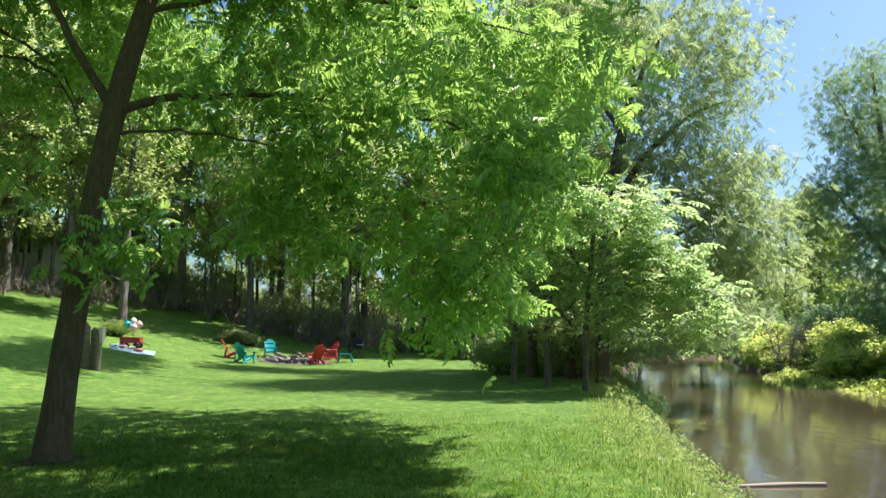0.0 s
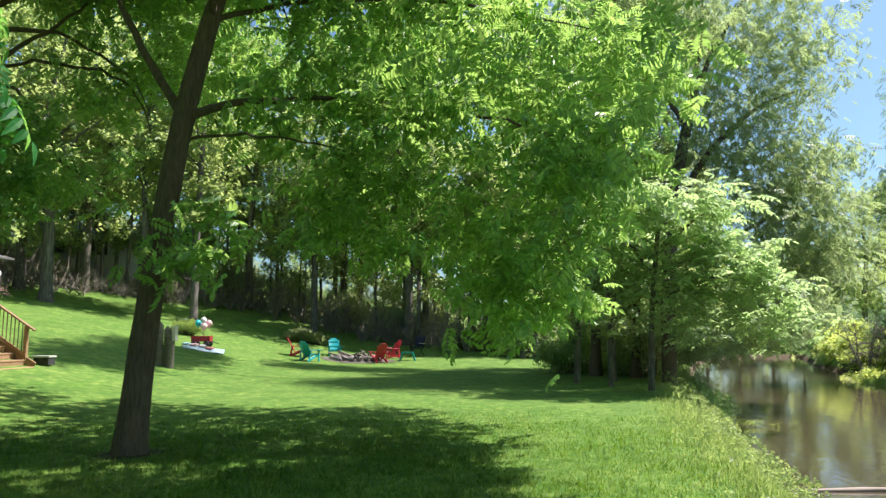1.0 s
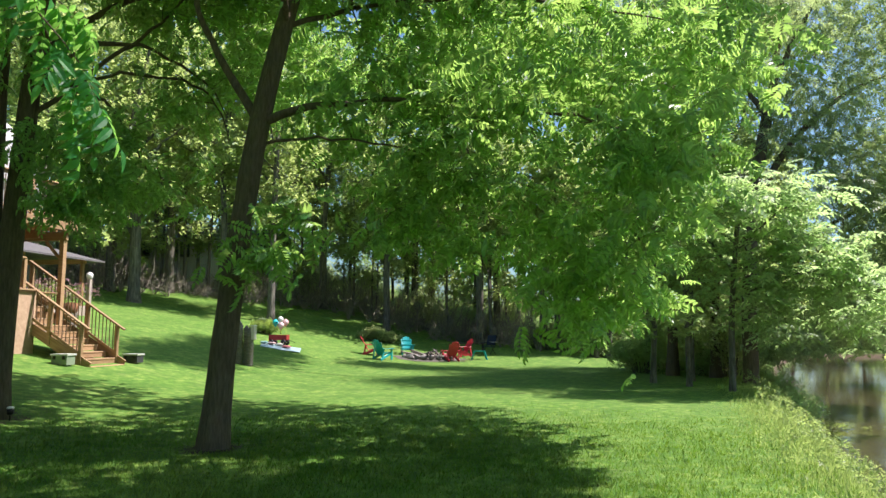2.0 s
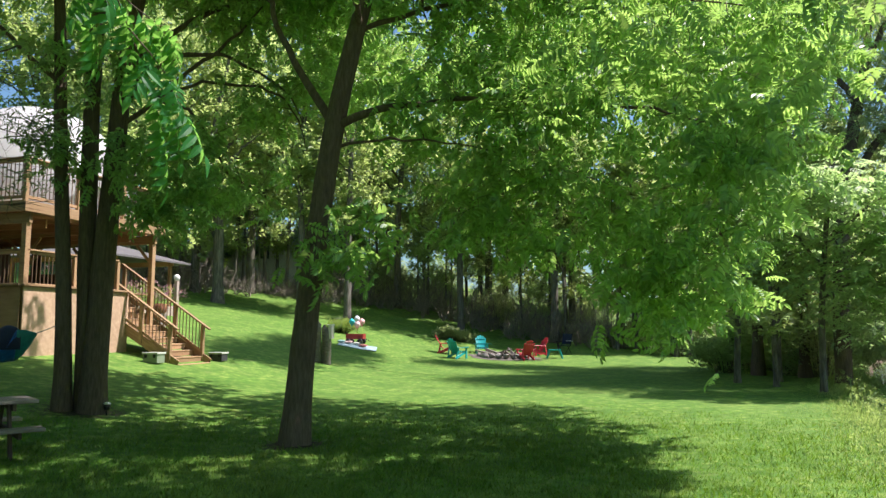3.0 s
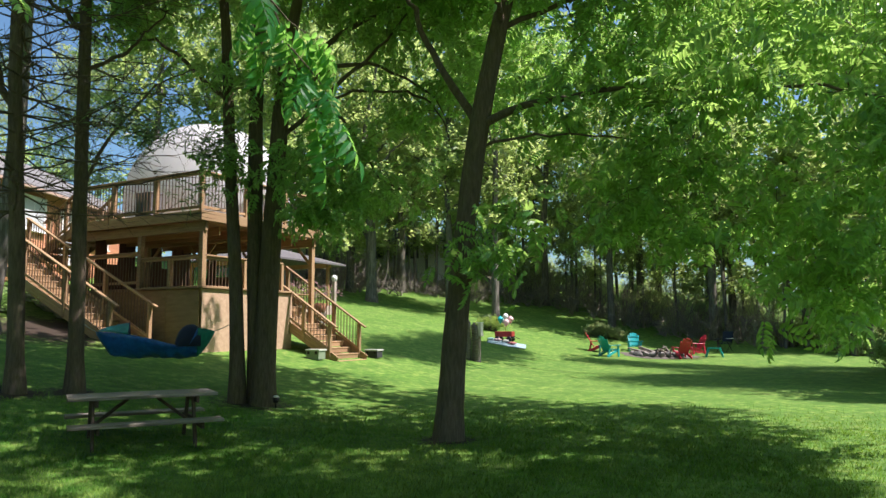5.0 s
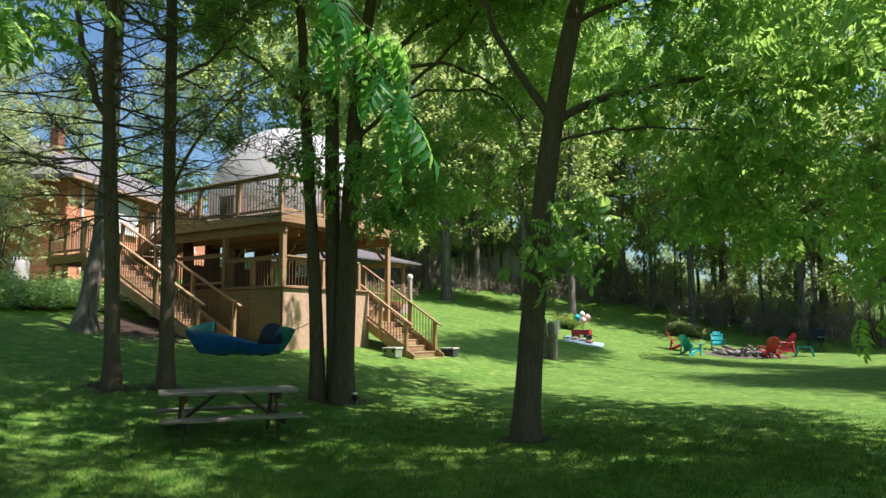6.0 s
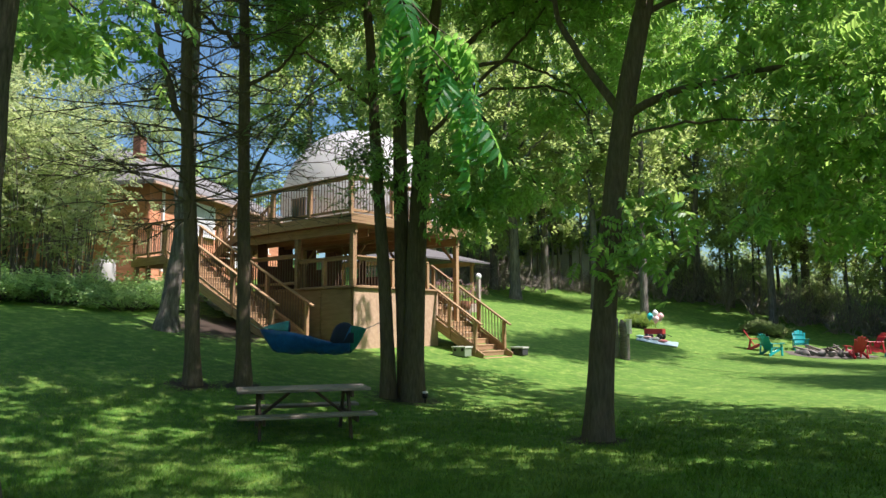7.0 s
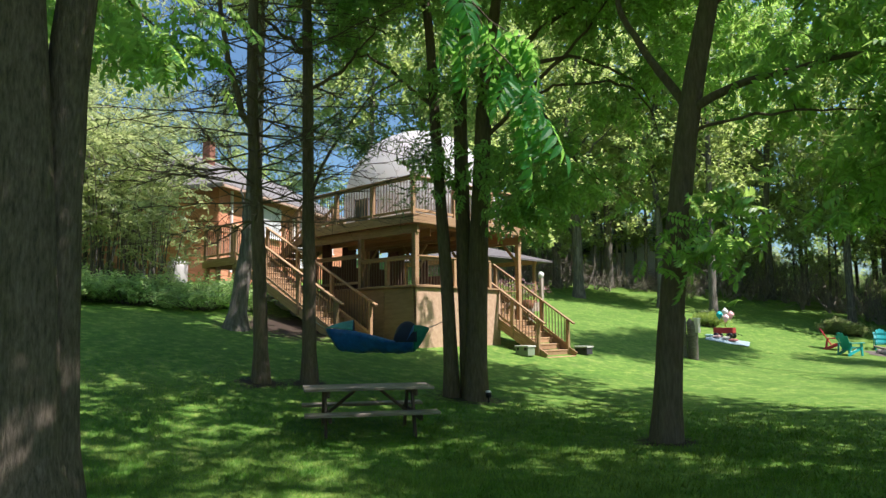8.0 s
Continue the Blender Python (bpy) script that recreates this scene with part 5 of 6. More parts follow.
RAIL, LOW_RAIL = 1.02, 0.91                        # rail heights above and below


def deck():
    base = (DX1, DY0, 0.93)
    ob = thing("two_storey_deck", base, "two-storey treated timber deck with bronze balusters over plywood", "deck")
    B = Vector(base)

    def bl(name, c, size, mat, label=""):
        return block(name, ob, Vector(c) - B, size, mat, 0, label)

    def bm_(name, a, b, w, h, mat, label=""):
        return beam(name, ob, Vector(a) - B, Vector(b) - B, w, h, mat, label)

    # boards of the upper floor
    n = int((DY1 - DY0) / 0.145)
    for k in range(n):
        y = DY0 + 0.07 + k * 0.145
        bm_("floor_board", (DX0, y, TOP - 0.014), (DX1, y, TOP - 0.014), 0.138, 0.028, WOOD)
    # rim, joists and beams
    bm_("fascia_board", (DX0 - 0.02, DY0 - 0.022, TOP - 0.13), (DX1 + 0.02, DY0 - 0.022, TOP - 0.13), 0.04, 0.26, WOOD)
    bm_("fascia_board", (DX1 + 0.042, DY0 - 0.04, TOP - 0.13), (DX1 + 0.042, DY1, TOP - 0.13), 0.04, 0.26, WOOD)
    for k in range(13):
        x = DX0 + 0.2 + k * 0.4
        bm_("joist", (x, DY0, TOP - 0.15), (x, DY1, TOP - 0.15), 0.04, 0.2, WOOD_RED)
    for y in (DY0 + 0.25, DY0 + 2.4, DY1 - 0.25):
        bm_("beam", (DX0 + 0.1, y, TOP - 0.38), (DX1 - 0.05, y, TOP - 0.38), 0.09, 0.25, WOOD)
    # posts from the ground to the upper beams
    for x in (DX1 - 0.17, DX1 - 2.5, DX0 + 0.35):
        for y in (DY0 + 0.25, DY0 + 2.4, DY1 - 0.25):
            g = float(gz(x, y)) - 0.1
            bl("post", (x, y, (g + TOP - 0.5) / 2), (0.14, 0.14, TOP - 0.5 - g), WOOD)
            for s in (-1, 1):
                if DX0 < x + 0.5 * s < DX1 and y > DY0 + 2:
                    bm_("brace", (x + 0.06 * s, y, TOP - 1.05), (x + 0.55 * s, y, TOP - 0.52), 0.04, 0.09, WOOD)
    # lower floor
    n = int((DY1 - DY0 - 0.5) / 0.145)
    for k in range(n):
        y = DY0 + 0.25 + k * 0.145
        bm_("lower_board", (DX0 + 0.3, y, MID - 0.014), (DX1 - 0.1, y, MID - 0.014), 0.138, 0.028, WOOD)
    bm_("lower_rim", (DX0 + 0.3, DY0 + 0.17, MID - 0.13), (DX1 - 0.1, DY0 + 0.17, MID - 0.13), 0.04, 0.22, WOOD)
    bm_("lower_rim", (DX1 - 0.08, DY0 + 0.15, MID - 0.13), (DX1 - 0.08, DY1 - 2.0, MID - 0.13), 0.04, 0.22, WOOD)
    # plywood that closes the base, in sheets; the front ones are coloured for shade
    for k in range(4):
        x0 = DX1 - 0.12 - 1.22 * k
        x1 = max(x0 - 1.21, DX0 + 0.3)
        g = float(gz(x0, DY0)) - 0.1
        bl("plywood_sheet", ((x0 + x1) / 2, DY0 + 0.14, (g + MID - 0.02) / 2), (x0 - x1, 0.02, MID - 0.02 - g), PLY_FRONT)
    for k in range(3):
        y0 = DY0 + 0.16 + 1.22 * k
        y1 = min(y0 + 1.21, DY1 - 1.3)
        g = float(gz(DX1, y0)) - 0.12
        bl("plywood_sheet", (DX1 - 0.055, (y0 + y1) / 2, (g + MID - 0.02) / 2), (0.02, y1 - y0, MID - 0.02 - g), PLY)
    bm_("ledge", (DX1 - 0.04, DY0 + 0.1, MID + 0.02), (DX1 - 0.04, DY1 - 1.3, MID + 0.02), 0.14, 0.05, WOOD)
    bm_("ledge", (DX0 + 0.3, DY0 + 0.12, MID + 0.02), (DX1 - 0.1, DY0 + 0.12, MID + 0.02), 0.14, 0.05, WOOD)

    def run(a, b, z, bays, thick=0.075, low=0.1, high=RAIL):
        """A length of rail on its own posts, with balusters between."""
        a, b = Vector(a), Vector(b)
        for k in range(bays + 1):
            p = a.lerp(b, k / bays)
            bl("rail_post", (p.x, p.y, z + high / 2 - 0.02), (0.1, 0.1, high + 0.0), WOOD)
        up = Vector((0, 0, 1))
        bm_("top_rail", a + up * (z + high + 0.01), b + up * (z + high + 0.01), 0.14, 0.04, WOOD)
        for k in range(bays):
            p, q = a.lerp(b, k / bays), a.lerp(b, (k + 1) / bays)
            d = (q - p).normalized() * 0.05
            bm_("sub_rail", p + d + up * (z + high - 0.05), q - d + up * (z + high - 0.05), 0.04, thick, WOOD)
            bm_("bottom_rail", p + d + up * (z + low), q - d + up * (z + low), 0.04, thick, WOOD)
            m = max(2, int((q - p).length / 0.115))
            for j in range(1, m):
                c = p.lerp(q, j / m)
                bl("baluster", (c.x, c.y, z + (high + low) / 2 - 0.02), (0.02, 0.02, high - low - 0.1), BRONZE)

    run((DX0 + 0.05, DY0 + 0.06, 0), (DX1 - 0.06, DY0 + 0.06, 0), TOP, 3)
    run((DX1 - 0.06, DY0 + 0.06, 0), (DX1 - 0.06, DY1 - 0.06, 0), TOP, 3)
    run((DX1 - 2.5, DY0 + 0.25, 0), (DX1 - 0.17, DY0 + 0.25, 0), MID - 0.06, 2, high=LOW_RAIL)
    run((DX0 + 0.35, DY0 + 0.25, 0), (DX1 - 2.5, DY0 + 0.25, 0), MID + 0.12, 1, high=LOW_RAIL)
    run((DX1 - 0.17, DY0 + 0.25, 0), (DX1 - 0.17, DY0 + 3.3, 0), MID - 0.06, 2, high=LOW_RAIL)
    # dark boards that close most of the back of the lower room
    for k in range(18):
        x = DX0 + 0.1 + k * 0.2
        tall = 2.0 if k not in (1, 4, 5, 6, 9, 10, 13, 14, 15) else 0.7
        bl("back_board", (x, DY1 - 0.1, MID + tall / 2), (0.19, 0.025, tall), REDBOARD)
    for k in range(18):
        tall = 2.0 if k not in (2, 3, 7, 8, 9, 12, 13) else 0.9
        bl("side_board", (DX0 + 0.28, DY0 + 0.7 + 0.2 * k, MID + tall / 2), (0.025, 0.19, tall), REDBOARD)
    for y in (DY0 + 0.95, DY0 + 1.65, DY0 + 3.1, DY0 + 3.9):
        bm_("cross_beam", (DX0 + 0.2, y, TOP - 0.42), (DX1 - 0.3, y, TOP - 0.42), 0.05, 0.22, WOOD_RED)


deck()


def staircase(name, x_top, z_top, x_foot, z_foot, y0, y1, steps, label, mat=None, rail=LOW_RAIL):
    """A straight flight that falls towards +x, with stringers, treads, risers, posts, handrails and balusters."""
    mat = mat or WOOD
    base = (x_foot, (y0 + y1) / 2, z_foot)
    ob = thing(name, base, label, "stairs")
    B = Vector(base)
    rise, goes = (z_top - z_foot) / steps, (x_foot - x_top) / steps
    for k in range(steps):
        x, z = x_top + goes * k, z_top - rise * (k + 1)
        block("tread", ob, Vector((x + goes / 2 + 0.01, (y0 + y1) / 2, z - 0.02)) - B, (goes + 0.03, y1 - y0, 0.04), mat)
        block("riser", ob, Vector((x, (y0 + y1) / 2, z + rise / 2)) - B, (0.02, y1 - y0 - 0.02, rise - 0.04), mat)
    way = Vector((x_foot - x_top, 0, z_foot - z_top))
    for y in (y0 - 0.03, y1 + 0.03):
        beam("stringer", ob, Vector((x_top - 0.05, y, z_top - 0.20)) - B, Vector((x_foot - 0.02, y, z_foot - 0.02)) - B, 0.045, 0.26, mat)
        a, b = Vector((x_top, y, z_top)), Vector((x_foot - goes, y, z_foot + rise))
        up = Vector((0, 0, 1))
        beam("handrail", ob, a + up * rail - B - way.normalized() * 0.1, b + up * (rail) - B + way.normalized() * 0.28, 0.1, 0.045, mat)
        beam("bottom_rail", ob, a + up * 0.12 - B, b + up * 0.12 - B, 0.04, 0.07, mat)
        for k in range(4):
            p = a.lerp(b, k / 3)
            block("stair_post", ob, p + up * (rail / 2 - 0.12) - B, (0.095, 0.095, rail + 0.2), mat)
        m = int((b - a).length / 0.13)
        for j in range(1, m):
            p = a.lerp(b, j / m)
            block("baluster", ob, p + up * (rail / 2 + 0.06) - B, (0.022, 0.022, rail - 0.16), BRONZE)
    return ob


staircase("wooden_staircase", -15.45, MID, -12.35, 0.70, 16.7, 18.1, 11, "wooden staircase from the lawn up to the lower deck")
staircase("wooden_staircase", -20.75, 3.86, -15.05, 1.12, 11.65, 12.75, 15, "long wooden staircase from the lawn up to the landing", rail=1.0)
staircase("wooden_steps", -19.3, TOP, -20.75, 3.86, 13.25, 14.35, 5, "short wooden steps from the landing to the upper deck")


def landing():
    base = (-21.6, 12.5, 2.6)
    ob = thing("stair_landing", base, "raised timber landing with a railing on posts", "deck")
    B = Vector(base)
    for k in range(16):
        y = 11.6 + 0.07 + k * 0.145
        beam("floor_board", ob, Vector((-22.85, y, 3.846)) - B, Vector((-20.72, y, 3.846)) - B, 0.138, 0.028, WOOD)
    for a, b in (((-22.85, 11.58), (-20.72, 11.58)), ((-22.87, 11.58), (-22.87, 13.9)), ((-20.7, 11.58), (-20.7, 13.9))):
        beam("rim_board", ob, Vector((*a, 3.71)) - B, Vector((*b, 3.71)) - B, 0.04, 0.24, WOOD)
    for x, y in ((-22.75, 11.7), (-20.9, 11.7), (-22.75, 13.6), (-20.9, 13.6), (-22.0, 11.7)):
        g = float(gz(x, y)) - 0.1
        block("post", ob, Vector((x, y, (g + 3.6) / 2)) - B, (0.13, 0.13, 3.6 - g), WOOD)
    for a, b in (((-22.8, 11.65), (-20.95, 11.65)), ((-22.8, 11.65), (-22.8, 13.8))):
        a, b = Vector((*a, 0)), Vector((*b, 0))
        for k in range(3):
            p = a.lerp(b, k / 2)
            block("rail_post", ob, p + Vector((0, 0, 3.86 + RAIL / 2)) - B, (0.1, 0.1, RAIL), WOOD)
        beam("top_rail", ob, a + Vector((0, 0, 3.86 + RAIL + 0.02)) - B, b + Vector((0, 0, 3.86 + RAIL + 0.02)) - B, 0.14, 0.04, WOOD)
        beam("bottom_rail", ob, a + Vector((0, 0, 3.97)) - B, b + Vector((0, 0, 3.97)) - B, 0.04, 0.075, WOOD)
        m = int((b - a).length / 0.13)
        for j in range(1, m):
            block("baluster", ob, a.lerp(b, j / m) + Vector((0, 0, 3.86 + RAIL / 2 + 0.04)) - B, (0.022, 0.022, RAIL - 0.14), BRONZE)


landing()


def dome():
    """A white tent dome of flat panels with a clear front window."""
    base = (-16.75, 15.95, TOP)
    ob = thing("dome_tent", base, "white vinyl geodesic dome tent standing on the upper deck", "tent")
    R = 2.45
    bm = bmesh.new()
    bmesh.ops.create_icosphere(bm, subdivisions=5, radius=R)
    bmesh.ops.transform(bm, matrix=pose(0, 0, 0.8, 0, 0, 20), verts=bm.verts)
    bmesh.ops.bisect_plane(bm, geom=bm.verts[:] + bm.edges[:] + bm.faces[:], plane_co=(0, 0, 0.0), plane_no=(0, 0, -1), clear_outer=True)
    me = bpy.data.meshes.new("cover")
    bm.to_mesh(me)
    me.materials.append(VINYL)
    for p in me.polygons:
        p.use_smooth = True
    part("cover", me, ob)
    # ribs under the cover, just proud of it
    rb = bmesh.new()
    bmesh.ops.create_icosphere(rb, subdivisions=2, radius=R)
    bmesh.ops.transform(rb, matrix=pose(0, 0, 0.8, 0, 0, 20), verts=rb.verts)
    pieces = []
    for e in rb.edges:
        a, b = np.array(e.verts[0].co), np.array(e.verts[1].co)
        if a[2] > 0 and b[2] > 0:
            u = np.linspace(0, 1, 5)[:, None]
            ln = a + (b - a) * u
            c = np.array([0, 0, 0.8])
            ln = c + (ln - c) / np.linalg.norm(ln - c, axis=1)[:, None] * (R + 0.004)
            pieces.append(tube_arrays(ln, [0.006] * 5, 4))
    rb.free()
    bm.free()
    v, f = joined(pieces)
    part("ribs", mesh_data("ribs", v, f, SEAM, True), ob)
    block("door_panel", ob, (-2.27, -0.2, 0.8), (0.05, 1.1, 1.6), CLEAR, 0, "grey clear vinyl door")


dome()
ac = thing("grey_cabinet", (-16.4, 13.4, TOP), "grey upright box standing on the upper deck", "cabinet")
block("case", ac, (0, 0, 0.33), (0.62, 0.34, 0.64), plain("grey_plastic", (0.12, 0.12, 0.125), 0.6))
block("lid", ac, (0, 0, 0.67), (0.66, 0.38, 0.04), plain("grey_lid", (0.16, 0.16, 0.165), 0.6))


# ---- house and pavilion ----
def house():
    """The house stands end-on to the slope: its long east wall with the door, its south gable, and a lower wing."""
    x0, x1, y0, y1 = -32.4, -24.4, 12.94, 24.0
    base = (x1, y0, float(gz(x1, y0)))
    ob = thing("house", base, "rust-red timber house with a grey shingle roof and brick chimney", "house", turn=27)
    B = Vector(base)
    eave, ridge = 6.85, 9.2

    def bl(name, c, size, mat, label="", parent=None):
        return block(name, parent or ob, Vector(c) - B, size, mat, 0, label)

    def roof(name, a, b, c, d, e, r):
        xm = (a + b) / 2
        v = [(a, c, e), (xm, c + 0.9 * (xm - a), r), (b, c, e), (a, d, e), (xm, d, r), (b, d, e)]
        v += [(x, y, z - 0.16) for x, y, z in v]
        quads = [(0, 1, 4, 3), (1, 2, 5, 4), (6, 9, 10, 7), (7, 10, 11, 8), (3, 4, 10, 9), (4, 5, 11, 10), (0, 3, 9, 6), (2, 8, 11, 5), (0, 6, 8, 2)]
        f = [t for q in quads for t in ((q[0], q[1], q[2]), (q[0], q[2], q[3]))] + [(0, 2, 1), (6, 7, 8)]
        part(name, mesh_data(name, np.array(v) - np.array(base), f, ROOF_PALE), ob)

    g = base[2] - 1.5
    bl("wall", ((x0 + x1) / 2, (y0 + y1) / 2, (g + eave) / 2), (x1 - x0, y1 - y0, eave - g), SIDING)
    for k in range(15):
        bl("siding_board", (x1 + 0.012, (y0 + y1) / 2, 3.4 + 0.2 * k), (0.03, y1 - y0, 0.185), SIDING)
        bl("siding_board", ((x0 + x1) / 2, y0 - 0.012, 3.4 + 0.2 * k), (x1 - x0, 0.03, 0.185), SIDING)
    roof("roof", x0 - 0.5, x1 + 0.5, y0 - 0.5, y1 + 0.5, eave, ridge)
    bl("gutter", (x1 + 0.52, (y0 + y1) / 2, eave - 0.12), (0.1, y1 - y0 + 1, 0.1), GUTTER)
    bl("chimney", (x1 - 2.9, y0 + 3.34, 8.3), (0.36, 0.4, 2.5), plain("chimney_brick", (0.21, 0.095, 0.06), 0.85, bump=0.5))
    bl("downspout", (x1 + 0.09, y0 + 0.7, 5.2), (0.08, 0.1, 3.1), WHITE)
    # lower wing to the west
    bl("wing_wall", (-37.0, 18.0, (g + 5.9) / 2), (10.0, 8.0, 5.9 - g), SIDING)
    roof("wing_roof", -42.5, -31.8, 13.5, 22.4, 5.9, 7.6)
    # door and windows with white trim
    for name, y, w, z0, z1 in (("window", y0 + 3.5, 1.35, 5.35, 6.45), ("glass_door", y0 + 6.0, 0.95, 4.3, 6.3), ("window", y0 + 8.6, 1.1, 5.2, 6.3)):
        win = bl(name, (x1 + 0.07, y, (z0 + z1) / 2), (0.1, w + 0.24, z1 - z0 + 0.24), WHITE, "white-framed " + name.replace("_", " "))
        for s in (-1, 1):
            block("pane", win, (0.045, s * w / 4, 0), (0.03, w / 2 - 0.04, z1 - z0 - 0.06), PALE_PANE)
        block("sill", win, (0.06, 0, -(z1 - z0) / 2 - 0.1), (0.12, w + 0.34, 0.05), WHITE)
    win = bl("window", (-28, y0 - 0.07, 5.3), (1.4, 0.1, 1.3), WHITE)
    block("pane", win, (0, -0.045, 0), (1.2, 0.03, 1.1), GLASS)
    ac2 = thing("propane_tank", (*pol(64.9, 28.0), float(gz(*pol(64.9, 28.0)))), "white domed outdoor tank on the slope by the house", "tank")
    vv, ff = tube_arrays(np.array([(0, 0, -0.1), (0, 0, 0.05), (0, 0, 0.55), (0, 0, 0.72), (0, 0, 0.8), (0, 0, 0.83)]), [0.34, 0.37, 0.37, 0.31, 0.17, 0.02], 20)
    part("shell", mesh_data("shell", vv, ff, plain("tank_paint", (0.42, 0.42, 0.41), 0.5), True), ac2)
    vv, ff = tube_arrays(np.array([(0, 0, 0.8), (0, 0, 0.9)]), [0.08, 0.07], 12)
    part("cap", mesh_data("cap", vv, ff, plain("tank_cap", (0.5, 0.5, 0.5)), True), ac2)


house()


def neighbour_house():
    """A pale house that shows between the trunks of the wood."""
    x, y = pol(29.2, 59)
    z = float(gz(x, y))
    ob = thing("neighbour_house", (x, y, z), "pale grey house standing behind the wood", "house", turn=28)
    block("wall", ob, (0, 0, 1.1), (12, 7, 3.4), plain("pale_siding", (0.76, 0.75, 0.73), 0.8))
    v = np.array([(-6.5, -4, 2.8), (6.5, -4, 2.8), (6.5, 0, 4.2), (-6.5, 0, 4.2), (-6.5, 4, 2.8), (6.5, 4, 2.8)])
    f = [(0, 1, 2), (0, 2, 3), (3, 2, 5), (3, 5, 4), (0, 3, 4), (1, 5, 2), (0, 4, 5), (0, 5, 1)]
    part("roof", mesh_data("roof", v, f, ROOF_PALE), ob)
    for s in (-4, -1.3, 1.6, 4.2):
        w = block("window", ob, (s, -3.52, 2.0), (1.2, 0.1, 1.3), WHITE)
        block("pane", w, (0, -0.045, 0), (1.0, 0.03, 1.1), GLASS)


neighbour_house()


def pavilion():
    x0, y0 = -22.6, 24.7
    z = float(gz(x0, y0)) - 0.55
    ob = thing("patio_pavilion", (x0, y0, z), "open patio pavilion with a grey metal roof on posts", "pavilion")
    for dx, dy in ((-2.6, -1.6), (2.4, -1.6), (-2.6, 1.8), (2.4, 1.8), (0, -1.6)):
        block("post", ob, (dx, dy, 1.1), (0.13, 0.13, 2.6), WOOD_RED)
    for dy in (-1.6, 1.8):
        block("beam", ob, (-0.1, dy, 2.3), (5.3, 0.1, 0.2), WOOD_RED)
    v = [(-3.2, -2.2, 2.45), (3.0, -2.2, 2.35), (3.0, 2.4, 2.35), (-3.2, 2.4, 2.45), (-1.4, 0.1, 3.02), (0.9, 0.1, 3.02)]
    top = np.array(v)
    low = top - np.array([0, 0, 0.07])
    f = [(0, 1, 5, 4), (2, 3, 4, 5), (0, 6, 7, 1), (2, 8, 9, 3), (1, 7, 8, 2), (3, 9, 6, 0), (6, 10, 11, 7), (8, 11, 10, 9), (1, 2, 5, 5), (3, 0, 4, 4)]
    tri = []
    for q in f:
        tri.append(q[:3])
        if q[2] != q[3]:
            tri.append((q[0], q[2], q[3]))
    tri += [(7, 11, 8), (9, 10, 6)]
    part("roof", mesh_data("roof", np.concatenate([top, low]), tri, ROOFING), ob)
    block("patio_slab", ob, (-0.3, 0, 0.1), (5.6, 4.6, 0.7), surface("patio_paver", (0.30, 0.24, 0.19), (0.42, 0.35, 0.28), (0.5, 0.43, 0.36), 2, 0.9))
    sw = thing("patio_swing", (x0 + 0.9, y0 - 0.3, z), "dark A-frame swing under the pavilion", "swing")
    for dy in (-0.6, 0.6):
        for s in (-1, 1):
            beam("frame_leg", sw, (s * 0.55, dy, 0), (0, dy, 1.9), 0.05, 0.05, WHITE)
    beam("crossbar", sw, (0, -0.65, 1.9), (0, 0.65, 1.9), 0.05, 0.05, WHITE)
    block("bench_seat", sw, (0, 0, 0.5), (0.45, 1.0, 0.05), NAVY)
    block("bench_back", sw, (-0.22, 0, 0.8), (0.05, 1.0, 0.5), NAVY)


pavilion()


def flowers(name, at, up, seed, colour, label, r=0.45):
    rng = np.random.default_rng(seed)
    z = float(gz(*at)) + up
    ob = thing(name, (*at, z), label, "flowers")
    vv, ff = tube_arrays(np.array([(0, 0, 0), (0, 0, 0.03), (0, 0, 0.3), (0, 0, 0.34), (0, 0, 0.3)]), [0.16, 0.2, 0.26, 0.28, 0.02], 14)
    part("pot", mesh_data("pot", vv, ff, plain("clay_pot", (0.25, 0.11, 0.06), 0.85), True), ob)
    block("stand", ob, (0, 0, -up / 2), (0.3, 0.3, up), GREYWOOD)
    d = rng.normal(size=(160, 3)) * np.array([r * 0.55, r * 0.55, r * 0.28]) + np.array([0, 0, 0.5])
    v, f = scatter(SPRIG_SMALL, d, 0.12, rng, (-0.5, 0.8))
    part("leaves", mesh_data("leaves", v, f, LEAF_DEEP), ob)
    d = rng.normal(size=(150, 3)) * np.array([r * 0.6, r * 0.6, r * 0.25]) + np.array([0, 0, 0.62])
    v, f = scatter(SPRIG, d, 0.09, rng, (-0.2, 1.2))
    part("blossom", mesh_data("blossom", v, f, colour), ob, label="pink and white blossom")


PINK = foliage("petal_pink", (0.5, 0.2, 0.28), (0.62, 0.34, 0.42), (0.75, 0.6, 0.66), (0.6, 0.3, 0.35), trans=0.3)
flowers("flower_pot", (-15.55, 19.95), 0.85, 91, PINK, "pot of pink and white flowers on the patio", 0.55)
flowers("flower_pot", (-16.75, 20.15), 0.85, 92, PINK, "pot of pink flowers on the patio", 0.6)


def garden_lamp():
    x, y = -15.2, 20.3
    z = float(gz(x, y))
    ob = thing("garden_lamp", (x, y, z), "pale post with a round white lamp head", "lamp post")
    block("post", ob, (0, 0, 0.95), (0.12, 0.12, 2.1), plain("pale_post", (0.42, 0.36, 0.30), 0.7))
    vv, ff = tube_arrays(np.array([(0, 0, 1.98), (0, 0, 2.03), (0, 0, 2.09), (0, 0, 2.15), (0, 0, 2.20), (0, 0, 2.22)]), [0.05, 0.085, 0.105, 0.10, 0.06, 0.01], 16)
    part("globe", mesh_data("globe", vv, ff, WHITE, True), ob, label="round white lamp globe")


garden_lamp()

